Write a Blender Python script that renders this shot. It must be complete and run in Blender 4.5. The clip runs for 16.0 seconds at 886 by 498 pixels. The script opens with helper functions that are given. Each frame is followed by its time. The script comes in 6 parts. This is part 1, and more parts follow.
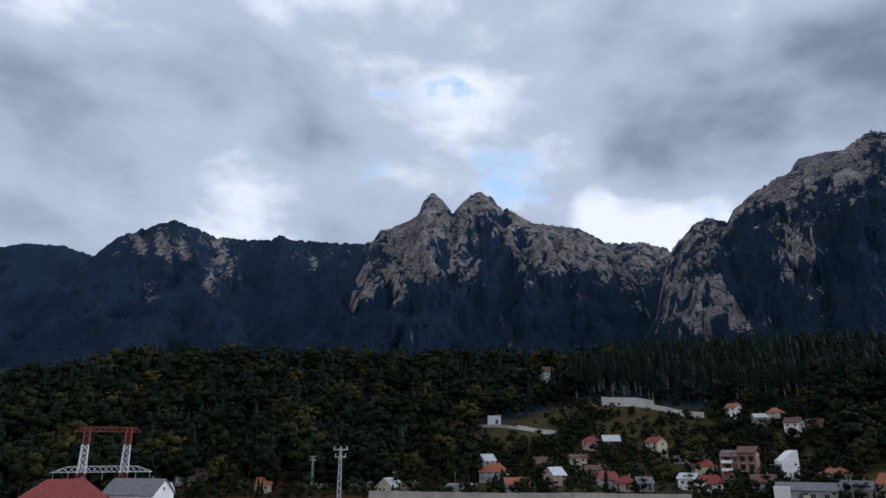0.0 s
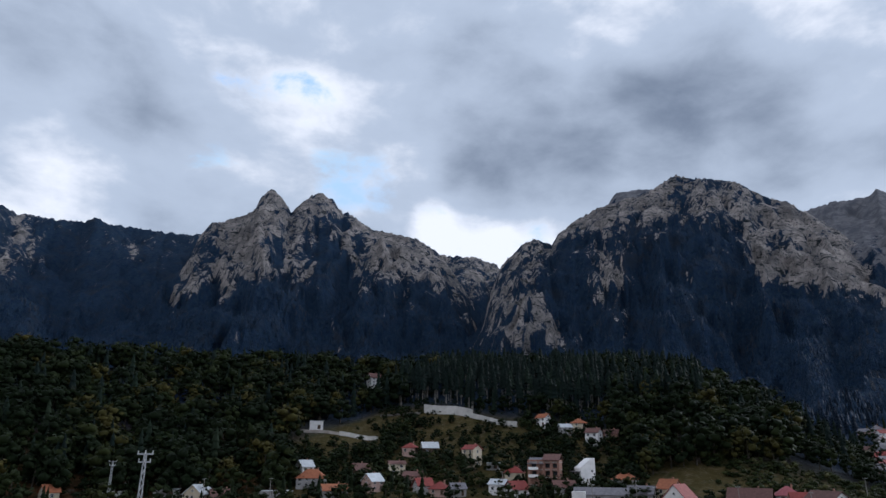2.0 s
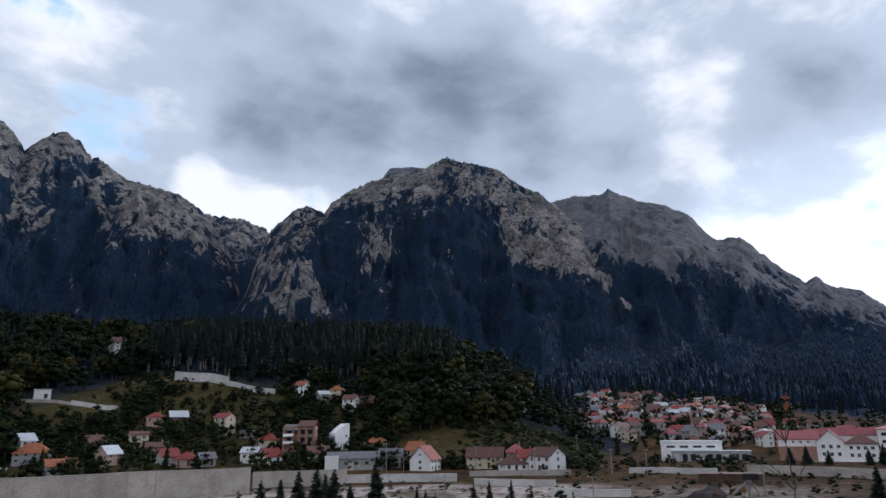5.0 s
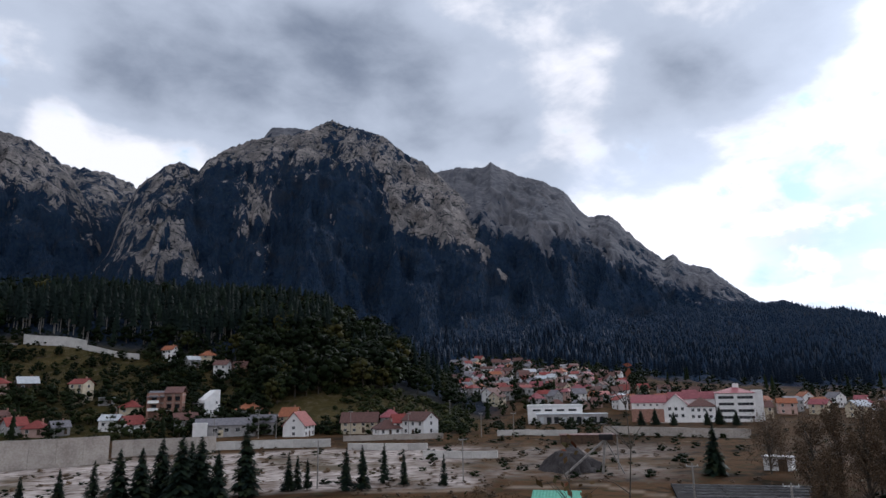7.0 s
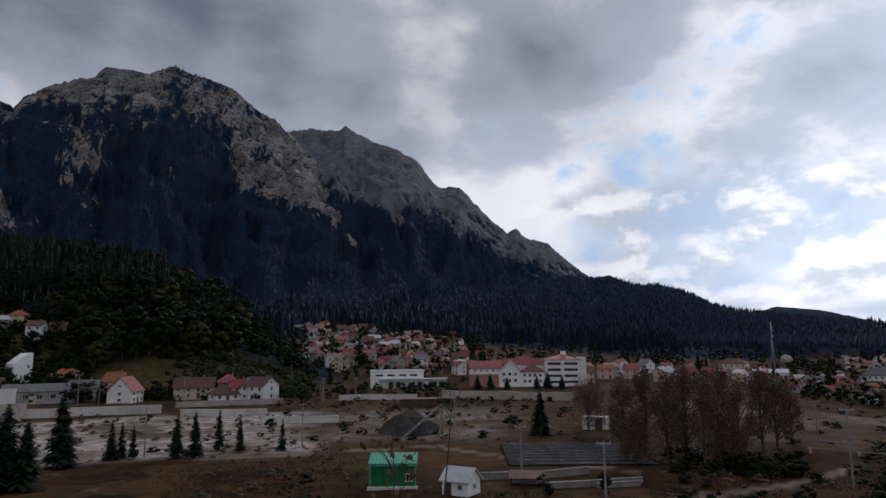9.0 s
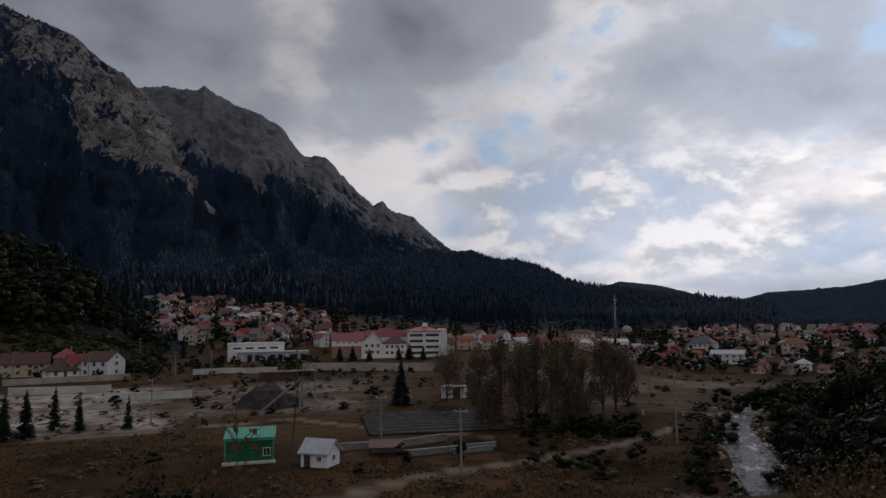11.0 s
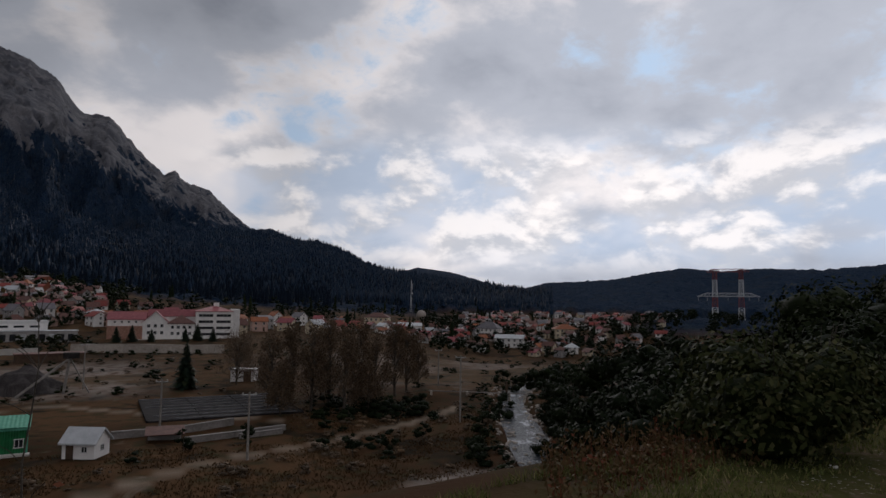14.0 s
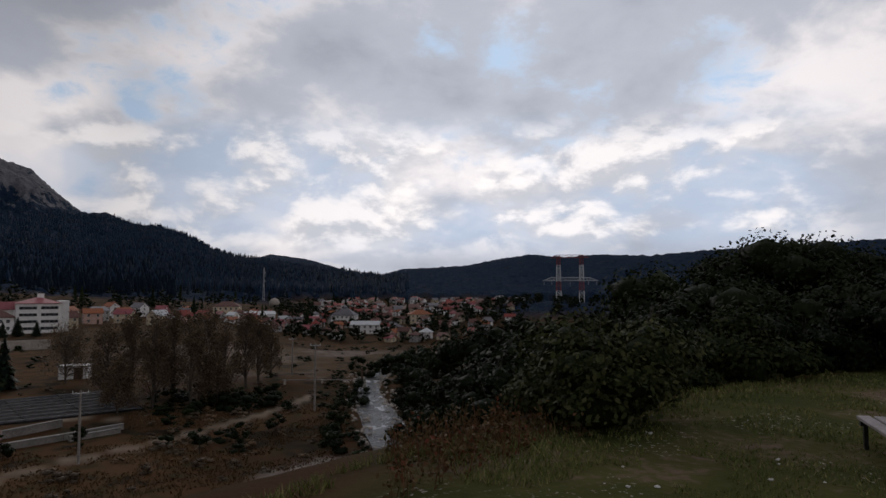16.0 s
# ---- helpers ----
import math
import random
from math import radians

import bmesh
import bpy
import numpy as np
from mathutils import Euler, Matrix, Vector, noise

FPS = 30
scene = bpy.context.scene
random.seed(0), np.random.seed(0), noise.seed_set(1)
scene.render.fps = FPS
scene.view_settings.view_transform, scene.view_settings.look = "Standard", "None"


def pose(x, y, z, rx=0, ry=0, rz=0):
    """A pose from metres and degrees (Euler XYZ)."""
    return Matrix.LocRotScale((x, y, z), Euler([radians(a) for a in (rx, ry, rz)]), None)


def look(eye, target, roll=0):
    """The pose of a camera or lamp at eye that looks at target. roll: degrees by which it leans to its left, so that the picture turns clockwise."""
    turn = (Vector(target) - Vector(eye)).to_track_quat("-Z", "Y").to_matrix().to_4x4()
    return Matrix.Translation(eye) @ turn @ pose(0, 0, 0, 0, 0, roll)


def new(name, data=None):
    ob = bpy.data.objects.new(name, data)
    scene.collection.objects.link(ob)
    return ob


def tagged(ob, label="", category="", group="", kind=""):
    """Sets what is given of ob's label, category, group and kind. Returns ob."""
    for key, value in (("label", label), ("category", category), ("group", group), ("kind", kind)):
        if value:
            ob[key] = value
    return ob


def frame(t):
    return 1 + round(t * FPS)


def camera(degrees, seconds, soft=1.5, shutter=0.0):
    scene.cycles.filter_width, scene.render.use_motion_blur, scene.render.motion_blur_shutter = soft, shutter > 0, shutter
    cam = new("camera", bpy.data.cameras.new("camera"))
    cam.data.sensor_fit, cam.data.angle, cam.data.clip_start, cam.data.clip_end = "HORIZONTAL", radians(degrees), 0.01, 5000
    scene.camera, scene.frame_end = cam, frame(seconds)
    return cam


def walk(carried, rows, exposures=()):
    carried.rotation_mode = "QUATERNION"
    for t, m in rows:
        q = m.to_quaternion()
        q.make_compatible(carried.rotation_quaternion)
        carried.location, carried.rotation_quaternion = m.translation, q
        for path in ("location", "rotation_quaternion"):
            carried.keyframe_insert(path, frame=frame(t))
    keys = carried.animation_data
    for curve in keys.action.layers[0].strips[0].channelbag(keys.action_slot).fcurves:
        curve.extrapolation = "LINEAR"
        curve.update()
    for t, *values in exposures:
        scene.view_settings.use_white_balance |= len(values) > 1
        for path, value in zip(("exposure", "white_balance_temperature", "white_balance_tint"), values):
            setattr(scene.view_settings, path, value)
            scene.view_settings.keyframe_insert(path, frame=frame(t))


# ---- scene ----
EYE = 1.65       # eye height over the terrace
ARM = 0.5        # the camera is held out at arm's length and swung round the body
cam = camera(67.76, 16.0)
ROWS = [  # seconds, yaw, pitch, roll
    (0.0, -0.00, 17.00, 0.00),
    (0.5, -4.24, 17.51, -0.08),
    (1.0, -7.59, 17.68, 0.41),
    (1.5, -11.10, 17.72, 0.43),
    (2.0, -14.69, 17.53, 0.41),
    (2.5, -17.71, 17.71, 0.15),
    (3.0, -21.08, 17.68, 0.06),
    (3.5, -24.09, 17.41, 0.15),
    (4.0, -28.19, 16.35, -0.24),
    (6.5, -42.88, 12.56, -1.17),
    (7.0, -45.58, 11.72, -1.09),
    (7.5, -48.50, 11.38, -1.32),
    (8.0, -51.44, 10.38, -1.26),
    (8.5, -55.91, 9.61, -0.52),
    (9.0, -58.68, 8.64, -0.56),
    (11.5, -73.51, 5.47, -0.22),
    (12.0, -76.28, 4.95, 0.36),
    (12.5, -78.31, 5.24, 0.43),
    (13.0, -81.18, 4.86, 0.42),
    (13.5, -84.89, 4.82, 0.73),
    (14.0, -87.55, 4.66, 0.79),
    (14.5, -90.59, 4.61, 0.24),
    (15.0, -93.94, 4.52, -0.16),
    (15.5, -97.12, 3.98, -0.09),
    (16.0, -100.02, 3.57, -0.02),
]
walk(cam, [(t, pose(-ARM * math.sin(radians(yaw)), ARM * math.cos(radians(yaw)), EYE, 90 + pitch, 0, yaw) @ pose(0, 0, 0, 0, 0, roll))
           for t, yaw, pitch, roll in ROWS],
     exposures=[(0.0, 0.3, 5500, 9), (4.0, 0.42, 5550, 9), (7.0, 0.42, 5750, 11), (8.0, -0.05, 5900, 11), (8.5, -0.33, 5850, 11), (9.0, -0.36, 5850, 11), (11.5, -0.8, 6200, 13), (12.5, -0.8, 6200, 13), (14.0, -0.7, 6300, 13), (16.0, -0.7, 6300, 13)])

# ---- sky and sun ----
def bearing(b, el=0.0):
    """Unit vector for a compass bearing (0 is +y, clockwise) and an elevation, in degrees."""
    b, el = radians(b), radians(el)
    return Vector((math.sin(b) * math.cos(el), math.cos(b) * math.cos(el), math.sin(el)))


class Nodes:
    """Small helper to write node trees."""

    def __init__(self, tree):
        self.t = tree
        tree.nodes.clear()

    def add(self, kind, **kw):
        n = self.t.nodes.new(kind)
        for k, v in kw.items():
            setattr(n, k, v)
        return n

    def put(self, socket, v):
        if v is None:
            return
        if isinstance(v, bpy.types.NodeSocket):
            self.t.links.new(v, socket)
        elif isinstance(v, (tuple, list, Vector)) and len(v) == 3 and socket.type == "RGBA":
            socket.default_value = (*v, 1)
        else:
            socket.default_value = v

    def math(self, op, a, b=0.0, c=None, clamp=False):
        n = self.add("ShaderNodeMath", operation=op, use_clamp=clamp)
        self.put(n.inputs[0], a), self.put(n.inputs[1], b)
        if c is not None:
            self.put(n.inputs[2], c)
        return n.outputs[0]

    def mix(self, f, a, b):
        n = self.add("ShaderNodeMix", data_type="RGBA")
        self.put(n.inputs[0], f), self.put(n.inputs[6], a), self.put(n.inputs[7], b)
        return n.outputs[2]

    def step(self, v, lo, hi, out0=0.0, out1=1.0):
        n = self.add("ShaderNodeMapRange", interpolation_type="SMOOTHSTEP")
        for i, x in enumerate((v, lo, hi, out0, out1)):
            self.put(n.inputs[i], x)
        return n.outputs[0]

    def noise(self, vec, scale, detail=4.0, rough=0.55, distort=0.0):
        n = self.add("ShaderNodeTexNoise")
        self.put(n.inputs["Vector"], vec), self.put(n.inputs["Scale"], scale)
        self.put(n.inputs["Detail"], detail), self.put(n.inputs["Roughness"], rough), self.put(n.inputs["Distortion"], distort)
        return n.outputs["Fac"]

    def dot(self, a, b):
        n = self.add("ShaderNodeVectorMath", operation="DOT_PRODUCT")
        self.put(n.inputs[0], a), self.put(n.inputs[1], b)
        return n.outputs["Value"]


SUN_BEARING, SUN_EL = 74.0, 26.0
world = bpy.data.worlds.new("sky")
scene.world = world
world.use_nodes = True
W = Nodes(world.node_tree)
way = W.add("ShaderNodeTexCoord").outputs["Generated"]
xyz = W.add("ShaderNodeSeparateXYZ")
W.put(xyz.inputs[0], way)
up = W.math("MAXIMUM", xyz.outputs[2], 0.0)
den = W.math("ADD", up, 0.26)
flat = W.add("ShaderNodeCombineXYZ")
W.put(flat.inputs[0], W.math("DIVIDE", xyz.outputs[0], den))
W.put(flat.inputs[1], W.math("DIVIDE", xyz.outputs[1], den))
W.put(flat.inputs[2], W.math("MULTIPLY", up, 0.6))
plane = flat.outputs[0]
sky = W.add("ShaderNodeTexSky", sky_type="NISHITA", sun_disc=False)
sky.sun_elevation, sky.sun_rotation = radians(SUN_EL), radians(SUN_BEARING)
blue = W.add("ShaderNodeVectorMath", operation="SCALE")
W.put(blue.inputs[0], sky.outputs[0]), W.put(blue.inputs["Scale"], 0.24)
lid = W.add("ShaderNodeVectorMath", operation="MINIMUM")
W.put(lid.inputs[0], blue.outputs[0]), W.put(lid.inputs[1], (0.42, 0.54, 0.68))
big = W.noise(plane, 0.8, 4.0, 0.5, 0.5)
tall = W.add("ShaderNodeVectorMath", operation="MULTIPLY")
W.put(tall.inputs[0], way), W.put(tall.inputs[1], (1.0, 1.0, 1.8))
mid = W.noise(tall.outputs[0], 3.0, 6.0, 0.47, 0.25)
fine = W.noise(tall.outputs[0], 9.0, 6.0, 0.6, 0.2)


def patch(b, el, wide, inner=0.0):
    """1 towards one part of the sky, falling to 0 at that many degrees from it."""
    return W.step(W.dot(way, bearing(b, el)), math.cos(radians(wide)), math.cos(radians(wide * inner)))


def total(base, terms):
    for amount, *where in terms:
        base = W.math("MULTIPLY_ADD", patch(*where), amount, base)
    return base


# cover: how much cloud lies before the blue; thick: how thick and dark that cloud is
raw = W.math("ADD", W.math("MULTIPLY", big, 0.42), W.math("ADD", W.math("MULTIPLY", mid, 0.52), W.math("MULTIPLY", fine, 0.16)))
puff = W.math("ADD", W.math("MULTIPLY", big, 0.25), W.math("ADD", W.math("MULTIPLY", mid, 0.50), W.math("MULTIPLY", fine, 0.35)))
raw = W.math("MULTIPLY_ADD", W.math("SUBTRACT", raw, 0.55), 1.7, 0.53)
puff = W.math("MULTIPLY_ADD", W.math("SUBTRACT", puff, 0.55), 1.35, 0.555)
# the last two terms add cloud to the unseen sky overhead and behind
cover = total(puff, [(-0.12, 6, 23.0, 5.5), (-0.07, -6, 27, 6), (-0.05, 17, 37, 7), (-0.09, 50, 35, 8), (-0.07, 67, 27, 6), (-0.12, 77, 13.0, 6), (-0.11, 72, 14.5, 5), (-0.09, 84, 11, 5), (-0.10, 73, 8, 3.5),
                     (-0.10, 99, 20.5, 3.5), (-0.13, 122, 14, 10), (-0.05, 78, 20, 8), (-0.11, 106, 13, 12), (-0.04, -30, 26, 9), (0.12, 40, 27, 16), (0.10, 30, 75, 50), (0.08, 235, 30, 80)])
# last two terms: overhead cloud, out of view, thickened to dim the ground; thinned behind
thick = total(raw, [(0.10, -32, 20, 16), (0.04, -28, 32, 16), (-0.12, -18, 18.5, 7), (0.05, -14, 25, 12), (-0.03, -2, 34, 14), (-0.08, 14, 19.5, 3), (-0.08, 19, 18.5, 3), (0.05, 14, 25, 7), (0.08, 11, 20.5, 4), (0.07, 17, 22.5, 5), (0.07, 23, 25, 8), (0.09, 3, 31, 9), (0.04, 36, 26, 10), (-0.03, 84, 14, 9), (0.05, 100, 24, 9),
                    (0.06, 24, 23.5, 8), (0.08, 32, 25, 8), (0.11, 40, 24.5, 8), (0.07, 40, 29, 12), (0.12, 48, 23, 8), (-0.06, 31, 33, 8), (0.04, 19, 27, 9), (-0.06, 22, 37, 14), (-0.06, 55, 29, 12), (-0.05, 40, 36, 12),
                    (-0.08, 70, 11, 9), (0.08, 66, 21, 8), (0.06, 73, 26, 8), (0.07, -11, 32, 12), (0.05, 68, 21, 9), (0.07, 58, 24, 12), (0.08, 84, 22, 12), (0.08, 106, 20, 12), (0.10, 119, 22, 14), (-0.09, 96, 9, 14),
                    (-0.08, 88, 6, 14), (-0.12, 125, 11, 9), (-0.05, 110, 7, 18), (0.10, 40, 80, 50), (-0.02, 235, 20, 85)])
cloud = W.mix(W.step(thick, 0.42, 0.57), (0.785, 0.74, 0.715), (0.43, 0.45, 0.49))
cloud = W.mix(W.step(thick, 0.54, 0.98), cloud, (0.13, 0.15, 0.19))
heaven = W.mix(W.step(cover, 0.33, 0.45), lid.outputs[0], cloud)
# fair-weather cumulus low over the open valley: blue gaps, bright tops, greyer bases
def heap_at(down):
    n = W.add("ShaderNodeVectorMath", operation="MULTIPLY_ADD")
    W.put(n.inputs[0], way), W.put(n.inputs[1], (1.0, 1.0, 1.9)), W.put(n.inputs[2], (0.0, 0.0, down))
    return W.noise(n.outputs[0], 8.5, 7.0, 0.55, 0.15)


here, above = heap_at(0.0), heap_at(0.035)
open_sky = W.math("MULTIPLY", W.math("MULTIPLY", W.step(xyz.outputs[2], 0.27, 0.20), W.step(xyz.outputs[2], 0.035, 0.09)), patch(100, 10, 36, 0.72))
gaps = W.math("MULTIPLY", open_sky, W.step(W.noise(tall.outputs[0], 3.6, 3.0, 0.5, 0.4), 0.47, 0.57))
heaven = W.mix(W.math("MULTIPLY", gaps, 0.72), heaven, (0.40, 0.485, 0.60))
tops = W.mix(W.step(W.math("SUBTRACT", here, above), -0.07, 0.09), (0.50, 0.505, 0.52), (0.88, 0.83, 0.785))
heaven = W.mix(W.math("MULTIPLY", open_sky, W.math("MULTIPLY", W.step(here, 0.40, 0.60), 0.85)), heaven, tops)
# brighter towards the hidden sun and the open east
lit = W.add("ShaderNodeVectorMath", operation="SCALE")
W.put(lit.inputs[0], heaven), W.put(lit.inputs["Scale"], W.math("MULTIPLY_ADD", patch(64, 12, 11), 0.40, W.math("MULTIPLY_ADD", patch(112, 4, 50), 1.0, 1.0)))
heaven = lit.outputs[0]
bg = W.add("ShaderNodeBackground")
W.put(bg.inputs[0], heaven), W.put(bg.inputs[1], 1.0)
W.put(W.add("ShaderNodeOutputWorld").inputs[0], bg.outputs[0])

sun = new("sun", bpy.data.lights.new("sun", "SUN"))
sun.data.energy, sun.data.angle, sun.data.color = 0.9, radians(12), (1.0, 0.94, 0.87)
sun.matrix_world = look((0, 0, 0), -bearing(SUN_BEARING, SUN_EL))


# ---- materials ----
def material(name):
    m = bpy.data.materials.new(name)
    m.use_nodes = True
    n = Nodes(m.node_tree)
    b = n.add("ShaderNodeBsdfPrincipled")
    n.put(n.add("ShaderNodeOutputMaterial").inputs[0], b.outputs[0])
    return m, n, b


def surface(name, dark, light, scale=3.0, rough=0.85, grain=0.5, bump=0.3, bump_size=0.02, metal=0.0, vary=0.12, spec=0.3):
    """A plain surface: two shades mottled at two scales, each object a little different."""
    m, n, b = material(name)
    at = n.add("ShaderNodeTexCoord").outputs["Object"]
    coarse, small = n.noise(at, scale, 4), n.noise(at, scale * 9, 3)
    f = n.math("ADD", n.math("MULTIPLY", coarse, 1 - grain * 0.5), n.math("MULTIPLY", small, grain * 0.5))
    col = n.mix(n.step(f, 0.3, 0.7), dark, light)
    rnd = n.add("ShaderNodeObjectInfo").outputs["Random"]
    hsv = n.add("ShaderNodeHueSaturation")
    n.put(hsv.inputs["Value"], n.math("MULTIPLY_ADD", rnd, 2 * vary, 1 - vary)), n.put(hsv.inputs["Color"], col)
    n.put(b.inputs["Base Color"], hsv.outputs[0])
    n.put(b.inputs["Roughness"], rough), n.put(b.inputs["Metallic"], metal), n.put(b.inputs["Specular IOR Level"], spec)
    if bump:
        bp = n.add("ShaderNodeBump")
        n.put(bp.inputs["Strength"], bump), n.put(bp.inputs["Distance"], bump_size), n.put(bp.inputs["Height"], small)
        n.put(b.inputs["Normal"], bp.outputs[0])
    return m


def leafage(name, a, c, d, gloss=0.6):
    """Leaves: hue by tree (attribute 'tint') and by leaf (random per island)."""
    m, n, b = material(name)
    tint = n.add("ShaderNodeAttribute", attribute_name="tint").outputs["Fac"]
    isl = n.add("ShaderNodeNewGeometry").outputs["Random Per Island"]
    col = n.mix(n.step(tint, 0.55, 0.95), n.mix(n.step(tint, 0.0, 0.5), a, c), d)
    hsv = n.add("ShaderNodeHueSaturation")
    n.put(hsv.inputs["Value"], n.math("MULTIPLY_ADD", isl, 0.36, 0.82)), n.put(hsv.inputs["Color"], col)
    n.put(b.inputs["Base Color"], hsv.outputs[0]), n.put(b.inputs["Roughness"], gloss), n.put(b.inputs["Specular IOR Level"], 0.04)
    return m


FOLIAGE = leafage("foliage_broadleaf", (0.0075, 0.0125, 0.005), (0.019, 0.026, 0.009), (0.054, 0.046, 0.013))
NEEDLES = leafage("foliage_needles", (0.008, 0.014, 0.012), (0.014, 0.023, 0.015), (0.030, 0.038, 0.018))
BROWN_LEAF = leafage("foliage_browning", (0.080, 0.058, 0.040), (0.125, 0.088, 0.058), (0.155, 0.102, 0.062))
WEED_LEAF = leafage("foliage_weeds", (0.055, 0.045, 0.020), (0.11, 0.070, 0.034), (0.15, 0.046, 0.028))
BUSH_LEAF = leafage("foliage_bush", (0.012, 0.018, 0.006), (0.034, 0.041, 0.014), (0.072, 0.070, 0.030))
# the next two leaf materials have the distance's blue haze in their colours
HAZY_NEEDLES = leafage("foliage_far_needles_hazed", (0.0070, 0.013, 0.024), (0.010, 0.0175, 0.029), (0.016, 0.024, 0.032))
HAZY_SLOPE_LEAF = leafage("foliage_slopes_hazed", (0.0098, 0.0210, 0.043), (0.0145, 0.0275, 0.050), (0.027, 0.032, 0.042))
BARK = surface("bark", (0.035, 0.028, 0.022), (0.10, 0.085, 0.07), 6, 0.95, bump=0.6)


def ground_material():
    m, n, b = material("ground")
    at = n.add("ShaderNodeNewGeometry").outputs["Position"]

    def attr(k):
        return n.add("ShaderNodeAttribute", attribute_name=k).outputs["Fac"]
    n1, n2, n3, n4 = n.noise(at, 0.035, 5), n.noise(at, 0.4, 5), n.noise(at, 6.0, 3), n.noise(at, 0.012, 8, 0.62, 0.6)
    scrub = n.mix(n.step(n1, 0.38, 0.62), (0.044, 0.022, 0.011), (0.086, 0.047, 0.023))
    scrub = n.mix(n.step(n2, 0.45, 0.72), scrub, (0.036, 0.033, 0.015))
    scrub = n.mix(n.step(n.noise(at, 0.13, 6, 0.65, 0.8), 0.50, 0.64), scrub, (0.018, 0.014, 0.009))
    scrub = n.mix(n.step(n.noise(at, 0.09, 6, 0.7, 0.6), 0.60, 0.72), scrub, (0.14, 0.11, 0.085))
    lawn = n.mix(n.step(n2, 0.35, 0.65), (0.038, 0.045, 0.014), (0.076, 0.070, 0.026))
    lawn = n.mix(n.step(n.math("ADD", n2, n.math("MULTIPLY", n3, 0.5)), 0.80, 0.95), lawn, (0.13, 0.095, 0.068))
    lawn = n.mix(n.math("MULTIPLY", n.step(n.noise(at, 17.0, 3), 0.61, 0.68), n.step(n.noise(at, 0.7, 3), 0.50, 0.62)), lawn, (0.36, 0.33, 0.29))
    gravel = n.mix(n.step(n2, 0.3, 0.7), (0.24, 0.20, 0.178), (0.48, 0.42, 0.385))
    gravel = n.mix(n.step(n1, 0.52, 0.66), gravel, (0.11, 0.092, 0.066))
    steep = n.add("ShaderNodeVectorMath", operation="MULTIPLY")
    n.put(steep.inputs[0], at), n.put(steep.inputs[1], (1.0, 1.0, 0.5))
    drop = steep.outputs[0]
    # forest base colours, with the blue haze of distance mixed in
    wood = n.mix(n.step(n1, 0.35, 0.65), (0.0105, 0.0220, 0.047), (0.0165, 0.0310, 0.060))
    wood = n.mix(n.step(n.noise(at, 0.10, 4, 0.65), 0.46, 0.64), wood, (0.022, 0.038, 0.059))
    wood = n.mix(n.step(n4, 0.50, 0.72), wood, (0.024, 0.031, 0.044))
    stone = n.mix(n.step(n4, 0.34, 0.66), (0.120, 0.112, 0.112), (0.33, 0.295, 0.275))
    stone = n.mix(n.step(n.noise(drop, 0.05, 6, 0.6, 1.0), 0.50, 0.66), stone, (0.18, 0.168, 0.165))
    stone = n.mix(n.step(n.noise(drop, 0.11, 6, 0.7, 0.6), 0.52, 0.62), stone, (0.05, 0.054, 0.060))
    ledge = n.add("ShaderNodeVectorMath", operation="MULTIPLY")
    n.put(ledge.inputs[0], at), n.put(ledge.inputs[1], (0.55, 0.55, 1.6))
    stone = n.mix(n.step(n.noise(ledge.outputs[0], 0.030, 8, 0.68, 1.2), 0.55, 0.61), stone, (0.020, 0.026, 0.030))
    # smooth far rock, with distance haze put into its greyer, bluer colour
    hazy_slab = n.mix(n.step(n.noise(drop, 0.020, 6, 0.6, 0.8), 0.36, 0.66), (0.092, 0.097, 0.114), (0.170, 0.166, 0.178))
    stone = n.mix(attr("hazy_slab"), stone, hazy_slab)
    col = n.mix(attr("lawn"), scrub, lawn)
    col = n.mix(n.math("MULTIPLY", attr("gravel"), n.step(n2, 0.30, 0.45)), col, gravel)
    col = n.mix(attr("track"), col, n.mix(n3, (0.17, 0.130, 0.098), (0.28, 0.225, 0.175)))
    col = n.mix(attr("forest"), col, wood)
    rk = n.math("ADD", attr("rock"), n.math("MULTIPLY", n.math("SUBTRACT", n.noise(drop, 0.042, 9, 0.72, 0.5), 0.5), n.math("MULTIPLY_ADD", attr("hazy_slab"), -1.9, 3.3)))
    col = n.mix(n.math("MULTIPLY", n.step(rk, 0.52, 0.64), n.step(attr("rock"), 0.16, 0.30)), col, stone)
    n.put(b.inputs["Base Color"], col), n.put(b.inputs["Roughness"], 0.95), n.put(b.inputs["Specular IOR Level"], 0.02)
    far = n.math("MAXIMUM", attr("forest"), attr("rock"))
    near_b, far_b = n.add("ShaderNodeBump"), n.add("ShaderNodeBump")
    n.put(near_b.inputs["Height"], n3), n.put(near_b.inputs["Distance"], 0.08), n.put(near_b.inputs["Strength"], 0.6)
    n.put(far_b.inputs["Height"], n.noise(at, 0.07, 5, 0.65)), n.put(far_b.inputs["Distance"], 12.0), n.put(far_b.inputs["Strength"], far)
    n.put(far_b.inputs["Normal"], near_b.outputs[0]), n.put(b.inputs["Normal"], far_b.outputs[0])
    return m


GROUND = ground_material()


